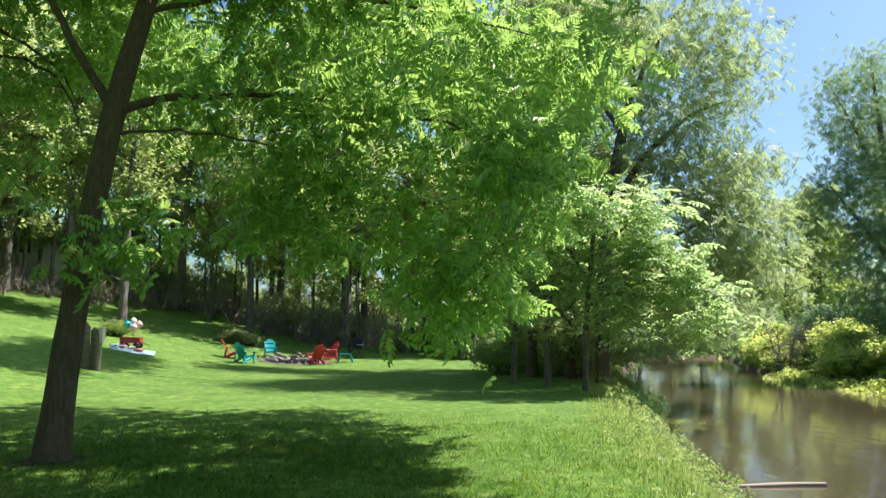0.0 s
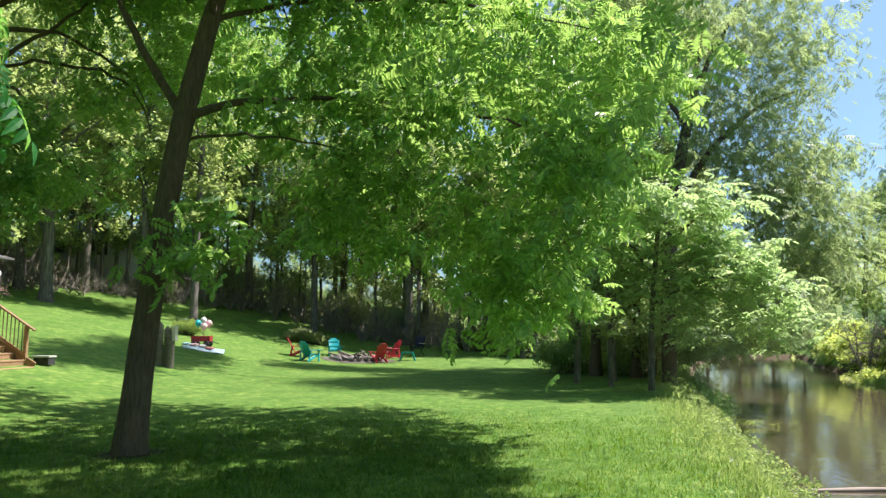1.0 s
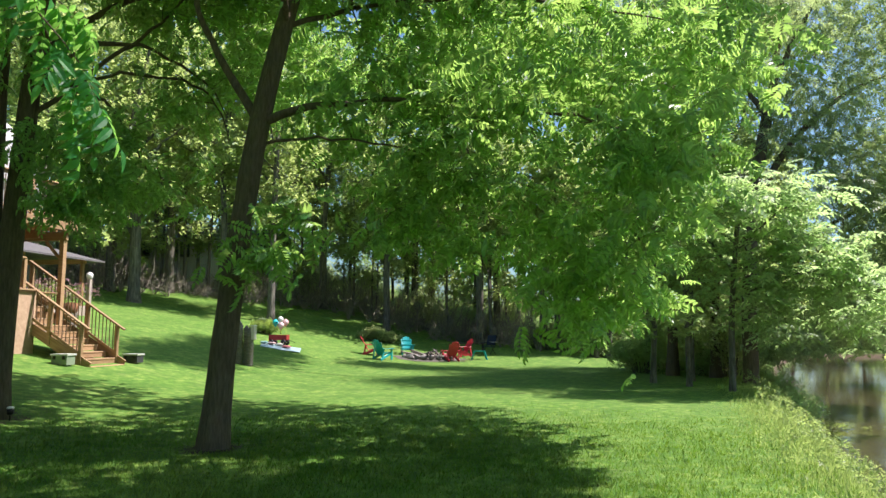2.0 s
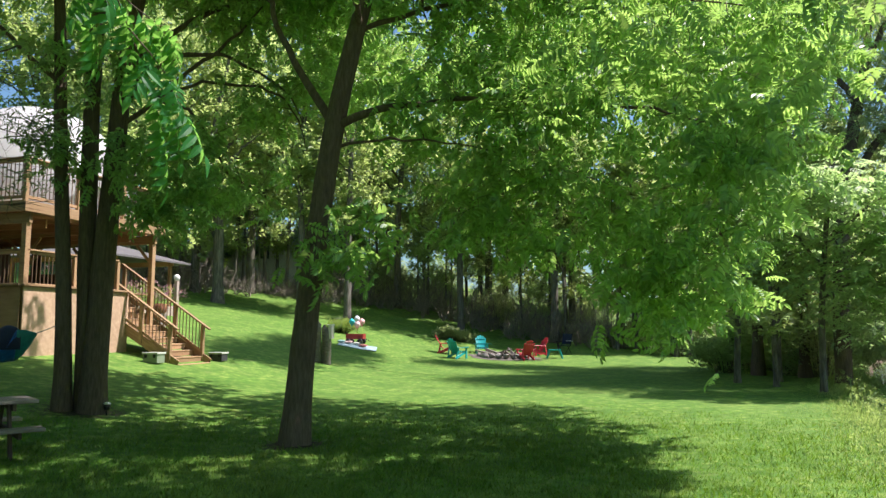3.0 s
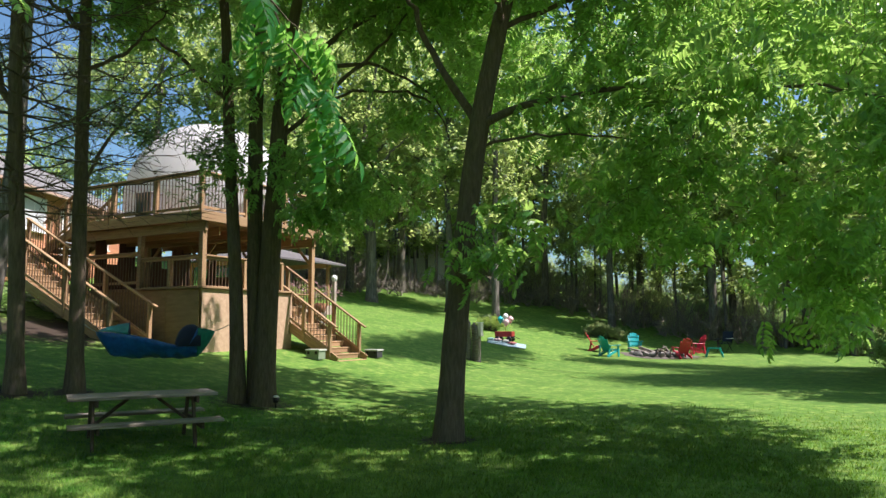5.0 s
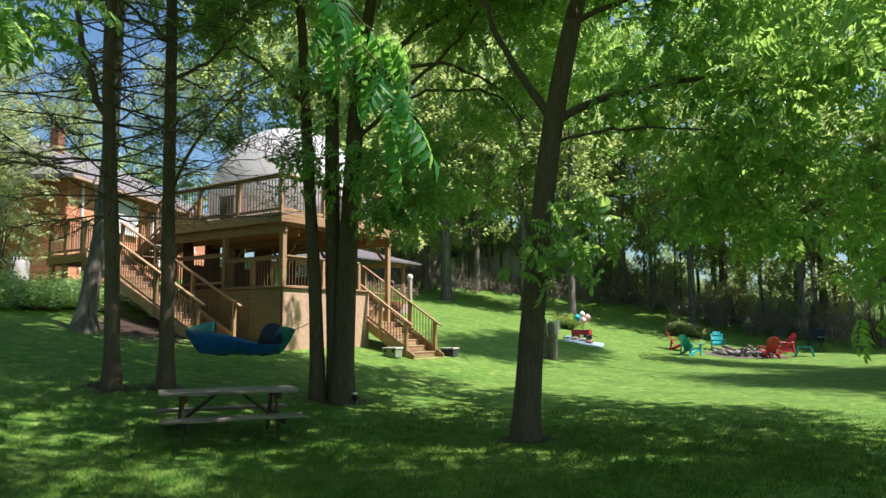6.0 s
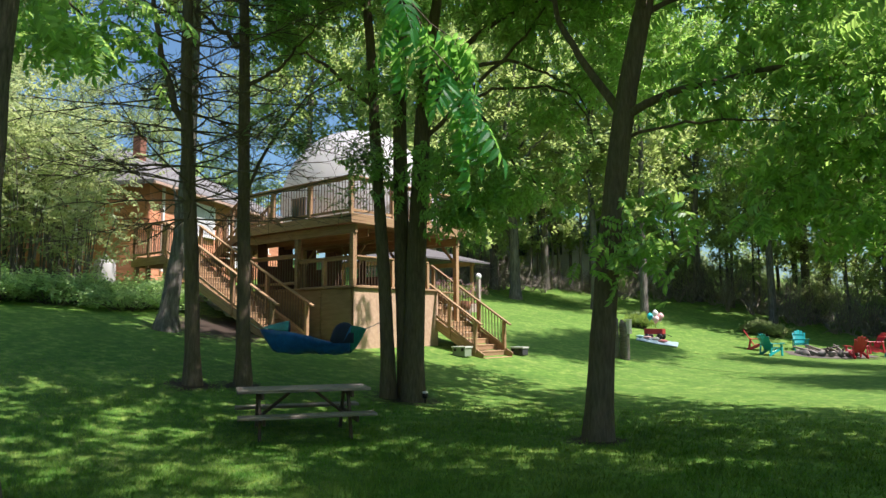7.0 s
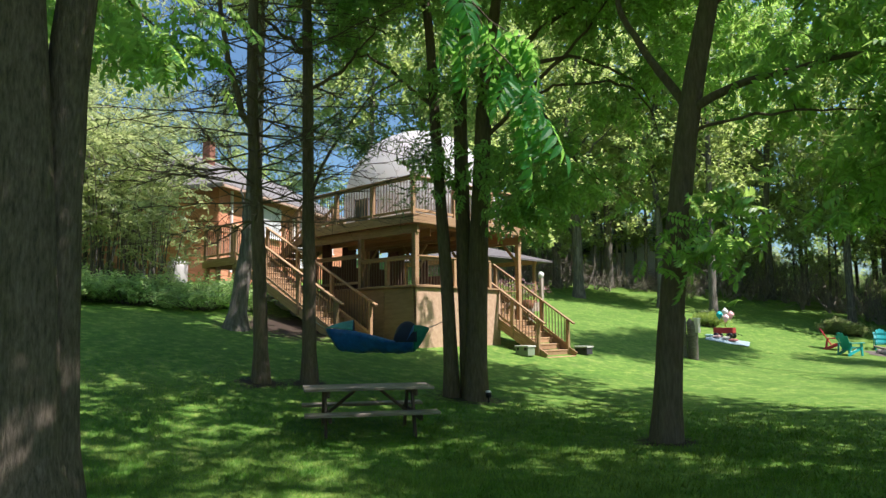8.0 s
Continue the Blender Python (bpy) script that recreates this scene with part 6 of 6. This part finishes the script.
# ---- things on the lawn ----
def picnic_table():
    ob = thing("picnic_table", (-8.32, 6.82, 0.0), "weathered grey wooden picnic table with two benches on the lawn", "picnic table", turn=57)
    for k in range(5):
        block("top_plank", ob, (0, -0.3 + 0.15 * k, 0.735), (1.84, 0.142, 0.042), GREYWOOD)
    for s in (-1, 1):
        for j in (0, 1):
            block("bench_plank", ob, (0, s * (0.60 + 0.145 * j), 0.43), (1.84, 0.138, 0.04), GREYWOOD)
    for x in (-0.62, 0.62):
        for s in (-1, 1):
            beam("leg", ob, (x, s * 0.2, 0.70), (x, s * 0.52, -0.02), 0.04, 0.085, OLDLEG)
        block("seat_bearer", ob, (x + 0.04, 0, 0.37), (0.04, 1.5, 0.09), OLDLEG)
        block("top_bearer", ob, (x + 0.04, 0, 0.67), (0.04, 0.7, 0.09), OLDLEG)
        beam("brace", ob, (x * 0.93, 0, 0.38), (x * 0.3, 0, 0.69), 0.09, 0.04, OLDLEG)
    return ob


picnic_table()


def hammock():
    """A blue hammock slung between two trunks; teal ends stand up like small tents."""
    a, b = np.array([-11.39, 8.31, 1.58]), np.array([-10.10, 9.82, 1.58])
    mid = (a + b) / 2
    ob = thing("hammock", mid, "blue and teal nylon hammock slung between two trees", "hammock")
    way = (b - a) / np.linalg.norm(b - a)
    side = np.array([way[1], -way[0], 0])
    L = np.linalg.norm(b - a)
    def rim(S):
        return np.interp(S, [0, 0.1, 0.25, 0.45, 0.62, 0.72, 0.78, 0.84, 0.9, 1], [0, -0.015, -0.05, -0.14, -0.24, -0.27, -0.24, 0.05, 0.05, 0])

    def bottom(S):
        return np.interp(S, [0, 0.05, 0.12, 0.3, 0.6, 0.86, 0.93, 1], [-0.03, -0.22, -0.42, -0.46, -0.48, -0.46, -0.30, -0.02])

    def wide(S):
        return 0.44 * np.sin(np.pi * np.clip(S, 0.004, 0.996)) ** 0.5

    def sheet(name, s0, s1, n, m, shape, mat, parent, label):
        S, C = np.meshgrid(np.linspace(s0, s1, n), np.linspace(-1, 1, m), indexing="ij")
        P = a + (S * L)[..., None] * way + (wide(S) * C)[..., None] * side
        P[..., 2] += shape(S, C)
        idx = np.arange(n * m).reshape(n, m)
        quads = np.stack([idx[:-1, :-1], idx[1:, :-1], idx[1:, 1:], idx[:-1, 1:]], -1).reshape(-1, 4)
        p = part(name, mesh_data(name, P.reshape(-1, 3) - mid, quads, mat, True), parent, label=label)
        p.modifiers.new("thick", "SOLIDIFY").thickness = 0.005
        return p, P

    def hang(S, C):
        fold = 0.014 * np.sin(15 * S + 4 * C) + 0.010 * np.sin(33 * S - 6 * C) + 0.008 * np.sin(61 * S + 9 * C)
        return bottom(S) + (rim(S) - bottom(S)) * np.abs(C) ** 2.4 + fold * (1 - np.abs(C) ** 6)

    sheet("bed", 0, 0.845, 49, 21, hang, BLUECLOTH, ob, "blue nylon bed")
    sheet("end_panel", 0.845, 1.0, 13, 21, hang, TEALCLOTH, ob, "teal nylon end panel")
    hood, edge = sheet("end_hood", 0.01, 0.27, 12, 13, lambda S, C: rim(S) + 0.01 + 0.20 * np.clip((S - 0.01) / 0.26, 0, 1) ** 0.8 * (1 - np.abs(C)) ** 1.1, TEALCLOTH, ob, "teal nylon end hood")
    v, f = tube_arrays(edge[-1] - mid, [0.012] * 13, 6)
    part("piping", mesh_data("piping", v, f, NAVY, True), hood)
    hood, edge = sheet("mesh_hood", 0.66, 0.87, 16, 15, lambda S, C: -0.27 + 0.39 * np.sqrt(np.clip(1 - ((S - 0.79) / 0.132) ** 2, 0, 1)) * (1 - C ** 4) ** 0.5, NAVY, ob, "dark navy mesh hood")
    v, f = tube_arrays(edge[-1] - mid, [0.012] * 15, 6)
    part("piping", mesh_data("piping", v, f, NAVY, True), hood)
    for p, q in ((a, (-11.55, 8.10, 1.78)), (b, (-9.88, 10.16, 1.78))):
        q = np.array(q)
        u = np.linspace(0, 1, 6)[:, None]
        ln = p + (q - p) * u
        ln[:, 2] -= 0.02 * np.sin(np.pi * u[:, 0])
        v, f = tube_arrays(ln - mid, [0.009] * 6, 6)
        part("strap", mesh_data("strap", v, f, ROPE, True), ob, label="pale webbing strap")


hammock()


def garden_chair(mat, label):
    """A moulded slatted garden chair with a fanned rounded back."""
    ob = thing("garden_chair", (0, 0, 0), label, "chair", "chairs round the fire pit")
    for k in range(5):
        beam("seat_slat", ob, (-0.26, 0.24 - 0.11 * k, 0.36 - 0.026 * k), (0.26, 0.24 - 0.11 * k, 0.36 - 0.026 * k), 0.1, 0.022, mat)
    for k in range(5):
        u = k - 2
        top = 0.98 - 0.035 * u * u
        beam("back_slat", ob, (u * 0.088, -0.20, 0.26), (u * 0.125, -0.20 - 0.42 * (top - 0.26) / 0.72, top), 0.102, 0.02, mat)
    beam("back_brace", ob, (-0.28, -0.33, 0.52), (0.28, -0.33, 0.52), 0.03, 0.07, mat)
    beam("back_brace", ob, (-0.25, -0.47, 0.76), (0.25, -0.47, 0.76), 0.03, 0.06, mat)
    for s in (-1, 1):
        beam("front_leg", ob, (s * 0.3, 0.27, 0), (s * 0.3, 0.25, 0.52), 0.05, 0.1, mat)
        beam("side_rail", ob, (s * 0.27, 0.30, 0.34), (s * 0.27, -0.50, 0.03), 0.035, 0.12, mat)
        beam("armrest", ob, (s * 0.34, 0.36, 0.545), (s * 0.33, -0.38, 0.53), 0.13, 0.025, mat)
        beam("rear_leg", ob, (s * 0.3, -0.32, 0.52), (s * 0.28, -0.42, 0.0), 0.04, 0.08, mat)
    return ob


RED_CHAIR = garden_chair(RED, "red plastic garden chair by the fire pit")
TEAL_CHAIR = garden_chair(TEAL, "teal plastic garden chair by the fire pit")
seen = set()
# colour, plan place, the way it faces
for chair, x, y, turn in ((TEAL_CHAIR, -9.05, 33.2, -25), (RED_CHAIR, -10.0, 34.6, -75), (TEAL_CHAIR, -8.75, 36.8, -160), (RED_CHAIR, -6.08, 34.6, 35), (RED_CHAIR, -5.9, 37.2, 130)):
    m = pose(x, y, float(gz(x, y)) - 0.01, 0, 0, turn) @ Matrix.Diagonal((0.98, 0.98, 0.98, 1))
    if chair in seen:
        copy_thing(chair, m)
    else:
        seen.add(chair)
        chair.matrix_basis = m


def side_table():
    x, y = -4.85, 36.0
    ob = thing("footstool", (x, y, float(gz(x, y))), "low teal plastic footstool beside the fire pit", "stool", turn=10)
    for k in range(5):
        block("top_slat", ob, (0, -0.24 + 0.12 * k, 0.42 - 0.012 * k), (0.62, 0.1, 0.025), TEAL)
    for sx in (-1, 1):
        for sy in (-1, 1):
            beam("leg", ob, (sx * 0.24, sy * 0.2, 0.41), (sx * 0.38, sy * 0.24, -0.02), 0.06, 0.08, TEAL)
        beam("apron", ob, (sx * 0.25, -0.25, 0.36), (sx * 0.25, 0.25, 0.36), 0.03, 0.07, TEAL)


side_table()


def camp_chair():
    x, y = -4.7, 38.6
    ob = thing("camp_chair", (x, y, float(gz(x, y))), "folding camp chair of navy canvas with a towel over its arm", "chair", turn=150)
    for s in (-1, 1):
        beam("frame_leg", ob, (s * 0.28, 0.25, 0), (s * 0.28, -0.22, 0.5), 0.025, 0.025, BLACKMETAL)
        beam("frame_leg", ob, (s * 0.28, -0.28, 0), (s * 0.28, 0.25, 0.62), 0.025, 0.025, BLACKMETAL)
        beam("back_pole", ob, (s * 0.28, -0.2, 0.4), (s * 0.3, -0.36, 1.05), 0.025, 0.025, BLACKMETAL)
        block("armrest", ob, (s * 0.31, 0.02, 0.64), (0.08, 0.5, 0.03), NAVY)
    block("seat", ob, (0, 0.02, 0.44), (0.56, 0.5, 0.03), NAVY)
    beam("backrest", ob, (0, -0.22, 0.5), (0, -0.35, 1.03), 0.56, 0.02, NAVY)
    tw = thing("towel", (x + 0.3, y - 0.1, float(gz(x, y)) + 0.66), "white towel lying over the camp chair's arm", "towel", turn=150)
    block("cloth", tw, (0, 0, 0.012), (0.3, 0.22, 0.02), WHITE)


camp_chair()


def fire_pit():
    x, y = -7.3, 35.2
    ob = thing("fire_pit", (x, y, float(gz(x, y))), "fire pit heaped with ash, stones and grey driftwood", "fire pit")
    rng = np.random.default_rng(17)
    # gravel pad
    a = np.linspace(0, 2 * np.pi, 40, endpoint=False)
    rr = 1.75 * (1 + 0.08 * np.sin(3 * a) + 0.05 * np.sin(7 * a))
    ring = []
    for q, h in ((1.0, 0.0), (0.6, 0.05), (0.3, 0.16), (0.02, 0.22)):
        px, py = q * rr * np.cos(a), 0.8 * q * rr * np.sin(a)
        ring.append(np.stack([px, py, gz(x + px, y + py) - ob.location.z + 0.012 + h + 0.02 * rng.normal(size=40) * (q < 0.9)], -1))
    v = np.concatenate(ring)
    f = [(r * 40 + k, r * 40 + (k + 1) % 40, (r + 1) * 40 + (k + 1) % 40, (r + 1) * 40 + k) for r in range(3) for k in range(40)]
    part("ember_bed", mesh_data("ember_bed", v, f, ASH, True), ob)
    bm = bmesh.new()
    bmesh.ops.create_icosphere(bm, subdivisions=2, radius=0.2)
    for w in bm.verts:
        w.co = w.co * (1 + 0.28 * noise.noise(w.co * 6)) * (1 if w.co.z > 0 else 0.7)
    me = bpy.data.meshes.new("stone")
    bm.to_mesh(me)
    bm.free()
    me.materials.append(STONE)
    for k in range(20):
        t = 2 * math.pi * k / 20
        part("stone", me, ob, pose(1.15 * math.cos(t), 0.95 * math.sin(t), 0.1, rng.uniform(0, 90), 0, rng.uniform(0, 360)) @ Matrix.Diagonal((1.1, 0.9, 0.75, 1)))
    for k in range(16):
        t, r = rng.uniform(0, 6.3), rng.uniform(0.1, 0.9)
        p = np.array([r * math.cos(t), r * math.sin(t), 0.24])
        e = np.array([rng.normal(0, 0.5), rng.normal(0, 0.5), rng.uniform(0.0, 0.28)])
        vv, ff = tube_arrays(np.array([p - e * 0.7, p, p + e * 0.8]), [0.05, 0.06, 0.035], 7, 0.1, rng)
        part("driftwood", mesh_data("driftwood", vv, ff, GREYWOOD, True), ob)


fire_pit()


def park_bench_dark(x, y):
    ob = thing("low_bench", (x, y, float(gz(x, y))), "low dark timber bench behind the fire pit", "bench")
    for k in range(3):
        block("seat_plank", ob, (0, -0.14 + 0.14 * k, 0.43), (1.7, 0.13, 0.04), BARKWOOD)
    for s in (-0.7, 0.7):
        block("leg", ob, (s, 0, 0.2), (0.08, 0.34, 0.42), BARKWOOD)


park_bench_dark(-5.9, 40.2)


def picnic_blanket():
    x, y = -13.0, 30.4
    z = float(gz(x, y))
    ob = thing("picnic_blanket", (x, y, z), "pale blue patterned blanket spread on the grass", "blanket", turn=20)
    n = 25
    u, w = np.meshgrid(np.linspace(-0.85, 0.85, n), np.linspace(-0.9, 0.9, n), indexing="ij")
    ca, sa = math.cos(radians(20)), math.sin(radians(20))
    h = gz(x + u * ca - w * sa, y + u * sa + w * ca) - z + 0.035 + 0.018 * np.sin(5 * u + 2 * w) * np.cos(6 * w - u)
    idx = np.arange(n * n).reshape(n, n)
    quads = np.stack([idx[:-1, :-1], idx[1:, :-1], idx[1:, 1:], idx[:-1, 1:]], -1).reshape(-1, 4)
    cloth = surface("blanket_cloth", (0.16, 0.30, 0.34), (0.34, 0.44, 0.46), (0.55, 0.56, 0.52), 4, 0.95, 0.3, 0.01, fine=2)
    me = part("cloth", mesh_data("cloth", np.stack([u, w, h], -1).reshape(-1, 3), quads, cloth, True), ob)
    me.modifiers.new("thick", "SOLIDIFY").thickness = 0.012
    wagon = thing("red_wagon", (x - 0.45, y + 0.8, float(gz(x - 0.45, y + 0.8))), "dark red garden wagon standing behind the blanket", "wagon", turn=8)
    mat = plain("dark_red_paint", (0.30, 0.03, 0.03), 0.5)
    for s in (-1, 1):
        block("side_board", wagon, (0, s * 0.26, 0.36), (0.8, 0.03, 0.24), mat)
        block("end_board", wagon, (s * 0.4, 0, 0.36), (0.03, 0.5, 0.24), mat)
        for q in (-1, 1):
            vv, ff = tube_arrays(np.array([(s * 0.28, q * 0.27, 0.13), (s * 0.28, q * 0.28, 0.13), (s * 0.28, q * 0.33, 0.13), (s * 0.28, q * 0.34, 0.13)]), [0.02, 0.13, 0.13, 0.02], 16)
            part("wheel", mesh_data("wheel", vv, ff, BLACKMETAL, True), wagon)
    block("floor_panel", wagon, (0, 0, 0.25), (0.8, 0.5, 0.03), mat)
    beam("handle", wagon, (0.4, 0, 0.26), (0.75, 0, 0.12), 0.025, 0.025, BLACKMETAL)
    for k, (dx, dy, col) in enumerate(((-0.5, 0.1, (0.7, 0.45, 0.42)), (-0.2, 0.3, (0.65, 0.62, 0.55)), (0.25, 0.0, (0.6, 0.2, 0.2)), (-0.75, -0.1, (0.3, 0.5, 0.45)))):
        c = thing("cushion", (x + dx, y + dy, float(gz(x + dx, y + dy)) + 0.05), "small square cushion lying on the picnic blanket", "cushion", turn=30 * k)
        bm = bmesh.new()
        bmesh.ops.create_cube(bm, size=1)
        bmesh.ops.subdivide_edges(bm, edges=bm.edges[:], cuts=5, use_grid_fill=True)
        for v in bm.verts:
            r = max(abs(v.co.x), abs(v.co.y)) * 2
            v.co = Vector((v.co.x * 0.3, v.co.y * 0.3, (v.co.z * (1 - 0.75 * r ** 3) + 0.5) * 0.12))
        d = bpy.data.meshes.new("cover")
        bm.to_mesh(d)
        bm.free()
        d.materials.append(plain("cushion_%s" % "abcd"[k], col, 0.9))
        part("cover", d, c)
    # balloons tied to the wagon
    tie = Vector((x - 0.45, y + 0.9, float(gz(x, y + 0.9)) + 0.55))
    bal = thing("balloon_bunch", tie, "bunch of teal, white and pink balloons tied to the wagon", "balloons")
    for k, (dx, dy, dz, col) in enumerate(((-0.25, 0, 0.55, (0.03, 0.5, 0.52)), (0.05, -0.1, 0.68, (0.75, 0.75, 0.74)), (0.22, 0.1, 0.55, (0.75, 0.45, 0.45)), (0.1, -0.15, 0.42, (0.78, 0.55, 0.55)), (-0.08, 0.12, 0.45, (0.7, 0.72, 0.74)))):
        t = np.linspace(0, 1, 14)
        rad = 0.135 * np.sin(np.pi * t ** 1.3) + 0.004
        line = np.stack([dx + 0 * t, dy + 0 * t, dz - 0.2 + 0.4 * t], -1)
        vv, ff = tube_arrays(line, rad, 16)
        b = part("balloon", mesh_data("balloon", vv, ff, plain("balloon_%s" % "abcde"[k], col, 0.25), True), bal)
        vv, ff = tube_arrays(np.array([(0, 0, -0.45), (dx * 0.6, dy * 0.6, dz * 0.4), (dx, dy, dz - 0.2)]), [0.003] * 3, 4)
        part("string", mesh_data("string", vv, ff, ROPE), bal)


picnic_blanket()


def post_pair():
    x, y = -11.1, 23.0
    ob = thing("wooden_post_stand", (x, y, float(gz(x, y))), "pair of weathered grey posts holding a small white box", "post")
    rng = np.random.default_rng(4)
    for dx, dy, h, r in ((-0.26, 0, 1.5, 0.12), (-0.05, 0.1, 1.35, 0.11), (0.12, 0.0, 1.25, 0.12)):
        s = np.linspace(-0.1, h, 12)
        vv, ff = tube_arrays(np.stack([dx + 0.01 * np.sin(s * 3), dy + 0 * s, s], -1), np.r_[np.full(11, r), 0.02], 12, 0.04, rng)
        part("post", mesh_data("post", vv, ff, GREYWOOD, True), ob)
    block("white_box", ob, (0.24, 0.02, 1.08), (0.13, 0.2, 0.45), plain("white_box_paint", (0.66, 0.60, 0.57), 0.6), 0, "small white painted box")
    block("box_lid", ob, (0.22, 0.02, 1.33), (0.2, 0.24, 0.035), WHITE)


post_pair()


def storage_box(x, y, size, mat, label):
    ob = thing("storage_box", (x, y, float(gz(x, y))), label, "box", turn=4)
    sx, sy, sz = size
    block("bin", ob, (0, 0, sz * 0.45), (sx, sy, sz * 0.9), mat)
    block("lid", ob, (0, 0, sz * 0.95), (sx + 0.05, sy + 0.05, 0.05), plain("box_lid_pale", (0.42, 0.45, 0.38), 0.6))
    for s in (-1, 1):
        block("latch", ob, (s * sx * 0.3, -sy / 2 - 0.012, sz * 0.72), (0.07, 0.02, 0.1), BLACKMETAL)


storage_box(-12.75, 16.2, (0.42, 0.34, 0.27), plain("sage_plastic", (0.20, 0.26, 0.17), 0.6), "sage green storage box with a pale lid at the stair foot")
storage_box(-12.5, 18.75, (0.42, 0.34, 0.24), plain("charcoal_plastic", (0.04, 0.042, 0.045), 0.6), "charcoal storage box at the stair foot")


def path_light():
    x, y = -9.12, 10.42
    ob = thing("path_light", (x, y, float(gz(x, y))), "small black garden light with a white cap by the tree foot", "garden light")
    vv, ff = tube_arrays(np.array([(0, 0, -0.05), (0, 0, 0.1)]), [0.012, 0.012], 8)
    part("stake", mesh_data("stake", vv, ff, BLACKMETAL, True), ob)
    vv, ff = tube_arrays(np.array([(0, 0, 0.09), (0, 0, 0.10), (0, 0, 0.18), (0, 0, 0.19)]), [0.01, 0.05, 0.055, 0.01], 14)
    part("lantern", mesh_data("lantern", vv, ff, BLACKMETAL, True), ob)
    vv, ff = tube_arrays(np.array([(0, 0, 0.188), (0, 0, 0.195), (0, 0, 0.22), (0, 0, 0.23)]), [0.02, 0.06, 0.045, 0.005], 14)
    part("cap", mesh_data("cap", vv, ff, WHITE, True), ob, label="white cap")


path_light()
# pale round bush behind the chairs
for k, (x, y, s) in enumerate(((-11.7, 40.4, 0.75), (-10.8, 40.8, 0.55), (-15.6, 34.5, 0.8))):
    shrub("garden_bush", (x, y), [(0, 0, 0.45 * s, 1.0 * s, 0.7 * s, 0.42 * s, 50)], SPRIG, LEAF_HAZE if k < 2 else LEAF_DEEP, "low rounded pale green bush at the lawn's edge", 95 + k, 0.22, 12, 0.18)


def slope_stones():
    """Pale stones that edge the bank below the long stairs."""
    rng = np.random.default_rng(61)
    bm = bmesh.new()
    bmesh.ops.create_icosphere(bm, subdivisions=2, radius=0.26)
    for w in bm.verts:
        w.co = w.co * (1 + 0.3 * noise.noise(w.co * 5)) * (1 if w.co.z > 0 else 0.7)
    me = bpy.data.meshes.new("stone")
    bm.to_mesh(me)
    bm.free()
    me.materials.append(PALESTONE)
    for k in range(12):
        u = k / 11
        x, y = -21.4 + 2.6 * u + rng.normal(0, 0.1), 13.45 - 0.65 * u + rng.normal(0, 0.08)
        ob = new("edging_stone", me)
        q = rng.uniform(0.75, 1.25)
        ob.matrix_world = pose(x, y, float(gz(x, y)) + 0.05, 0, 0, rng.uniform(0, 360)) @ Matrix.Diagonal((1.3 * q, q, 0.8 * q, 1))
        tagged(ob, "pale rounded stone edging the bank below the stairs", "stone", "edging stones")


slope_stones()
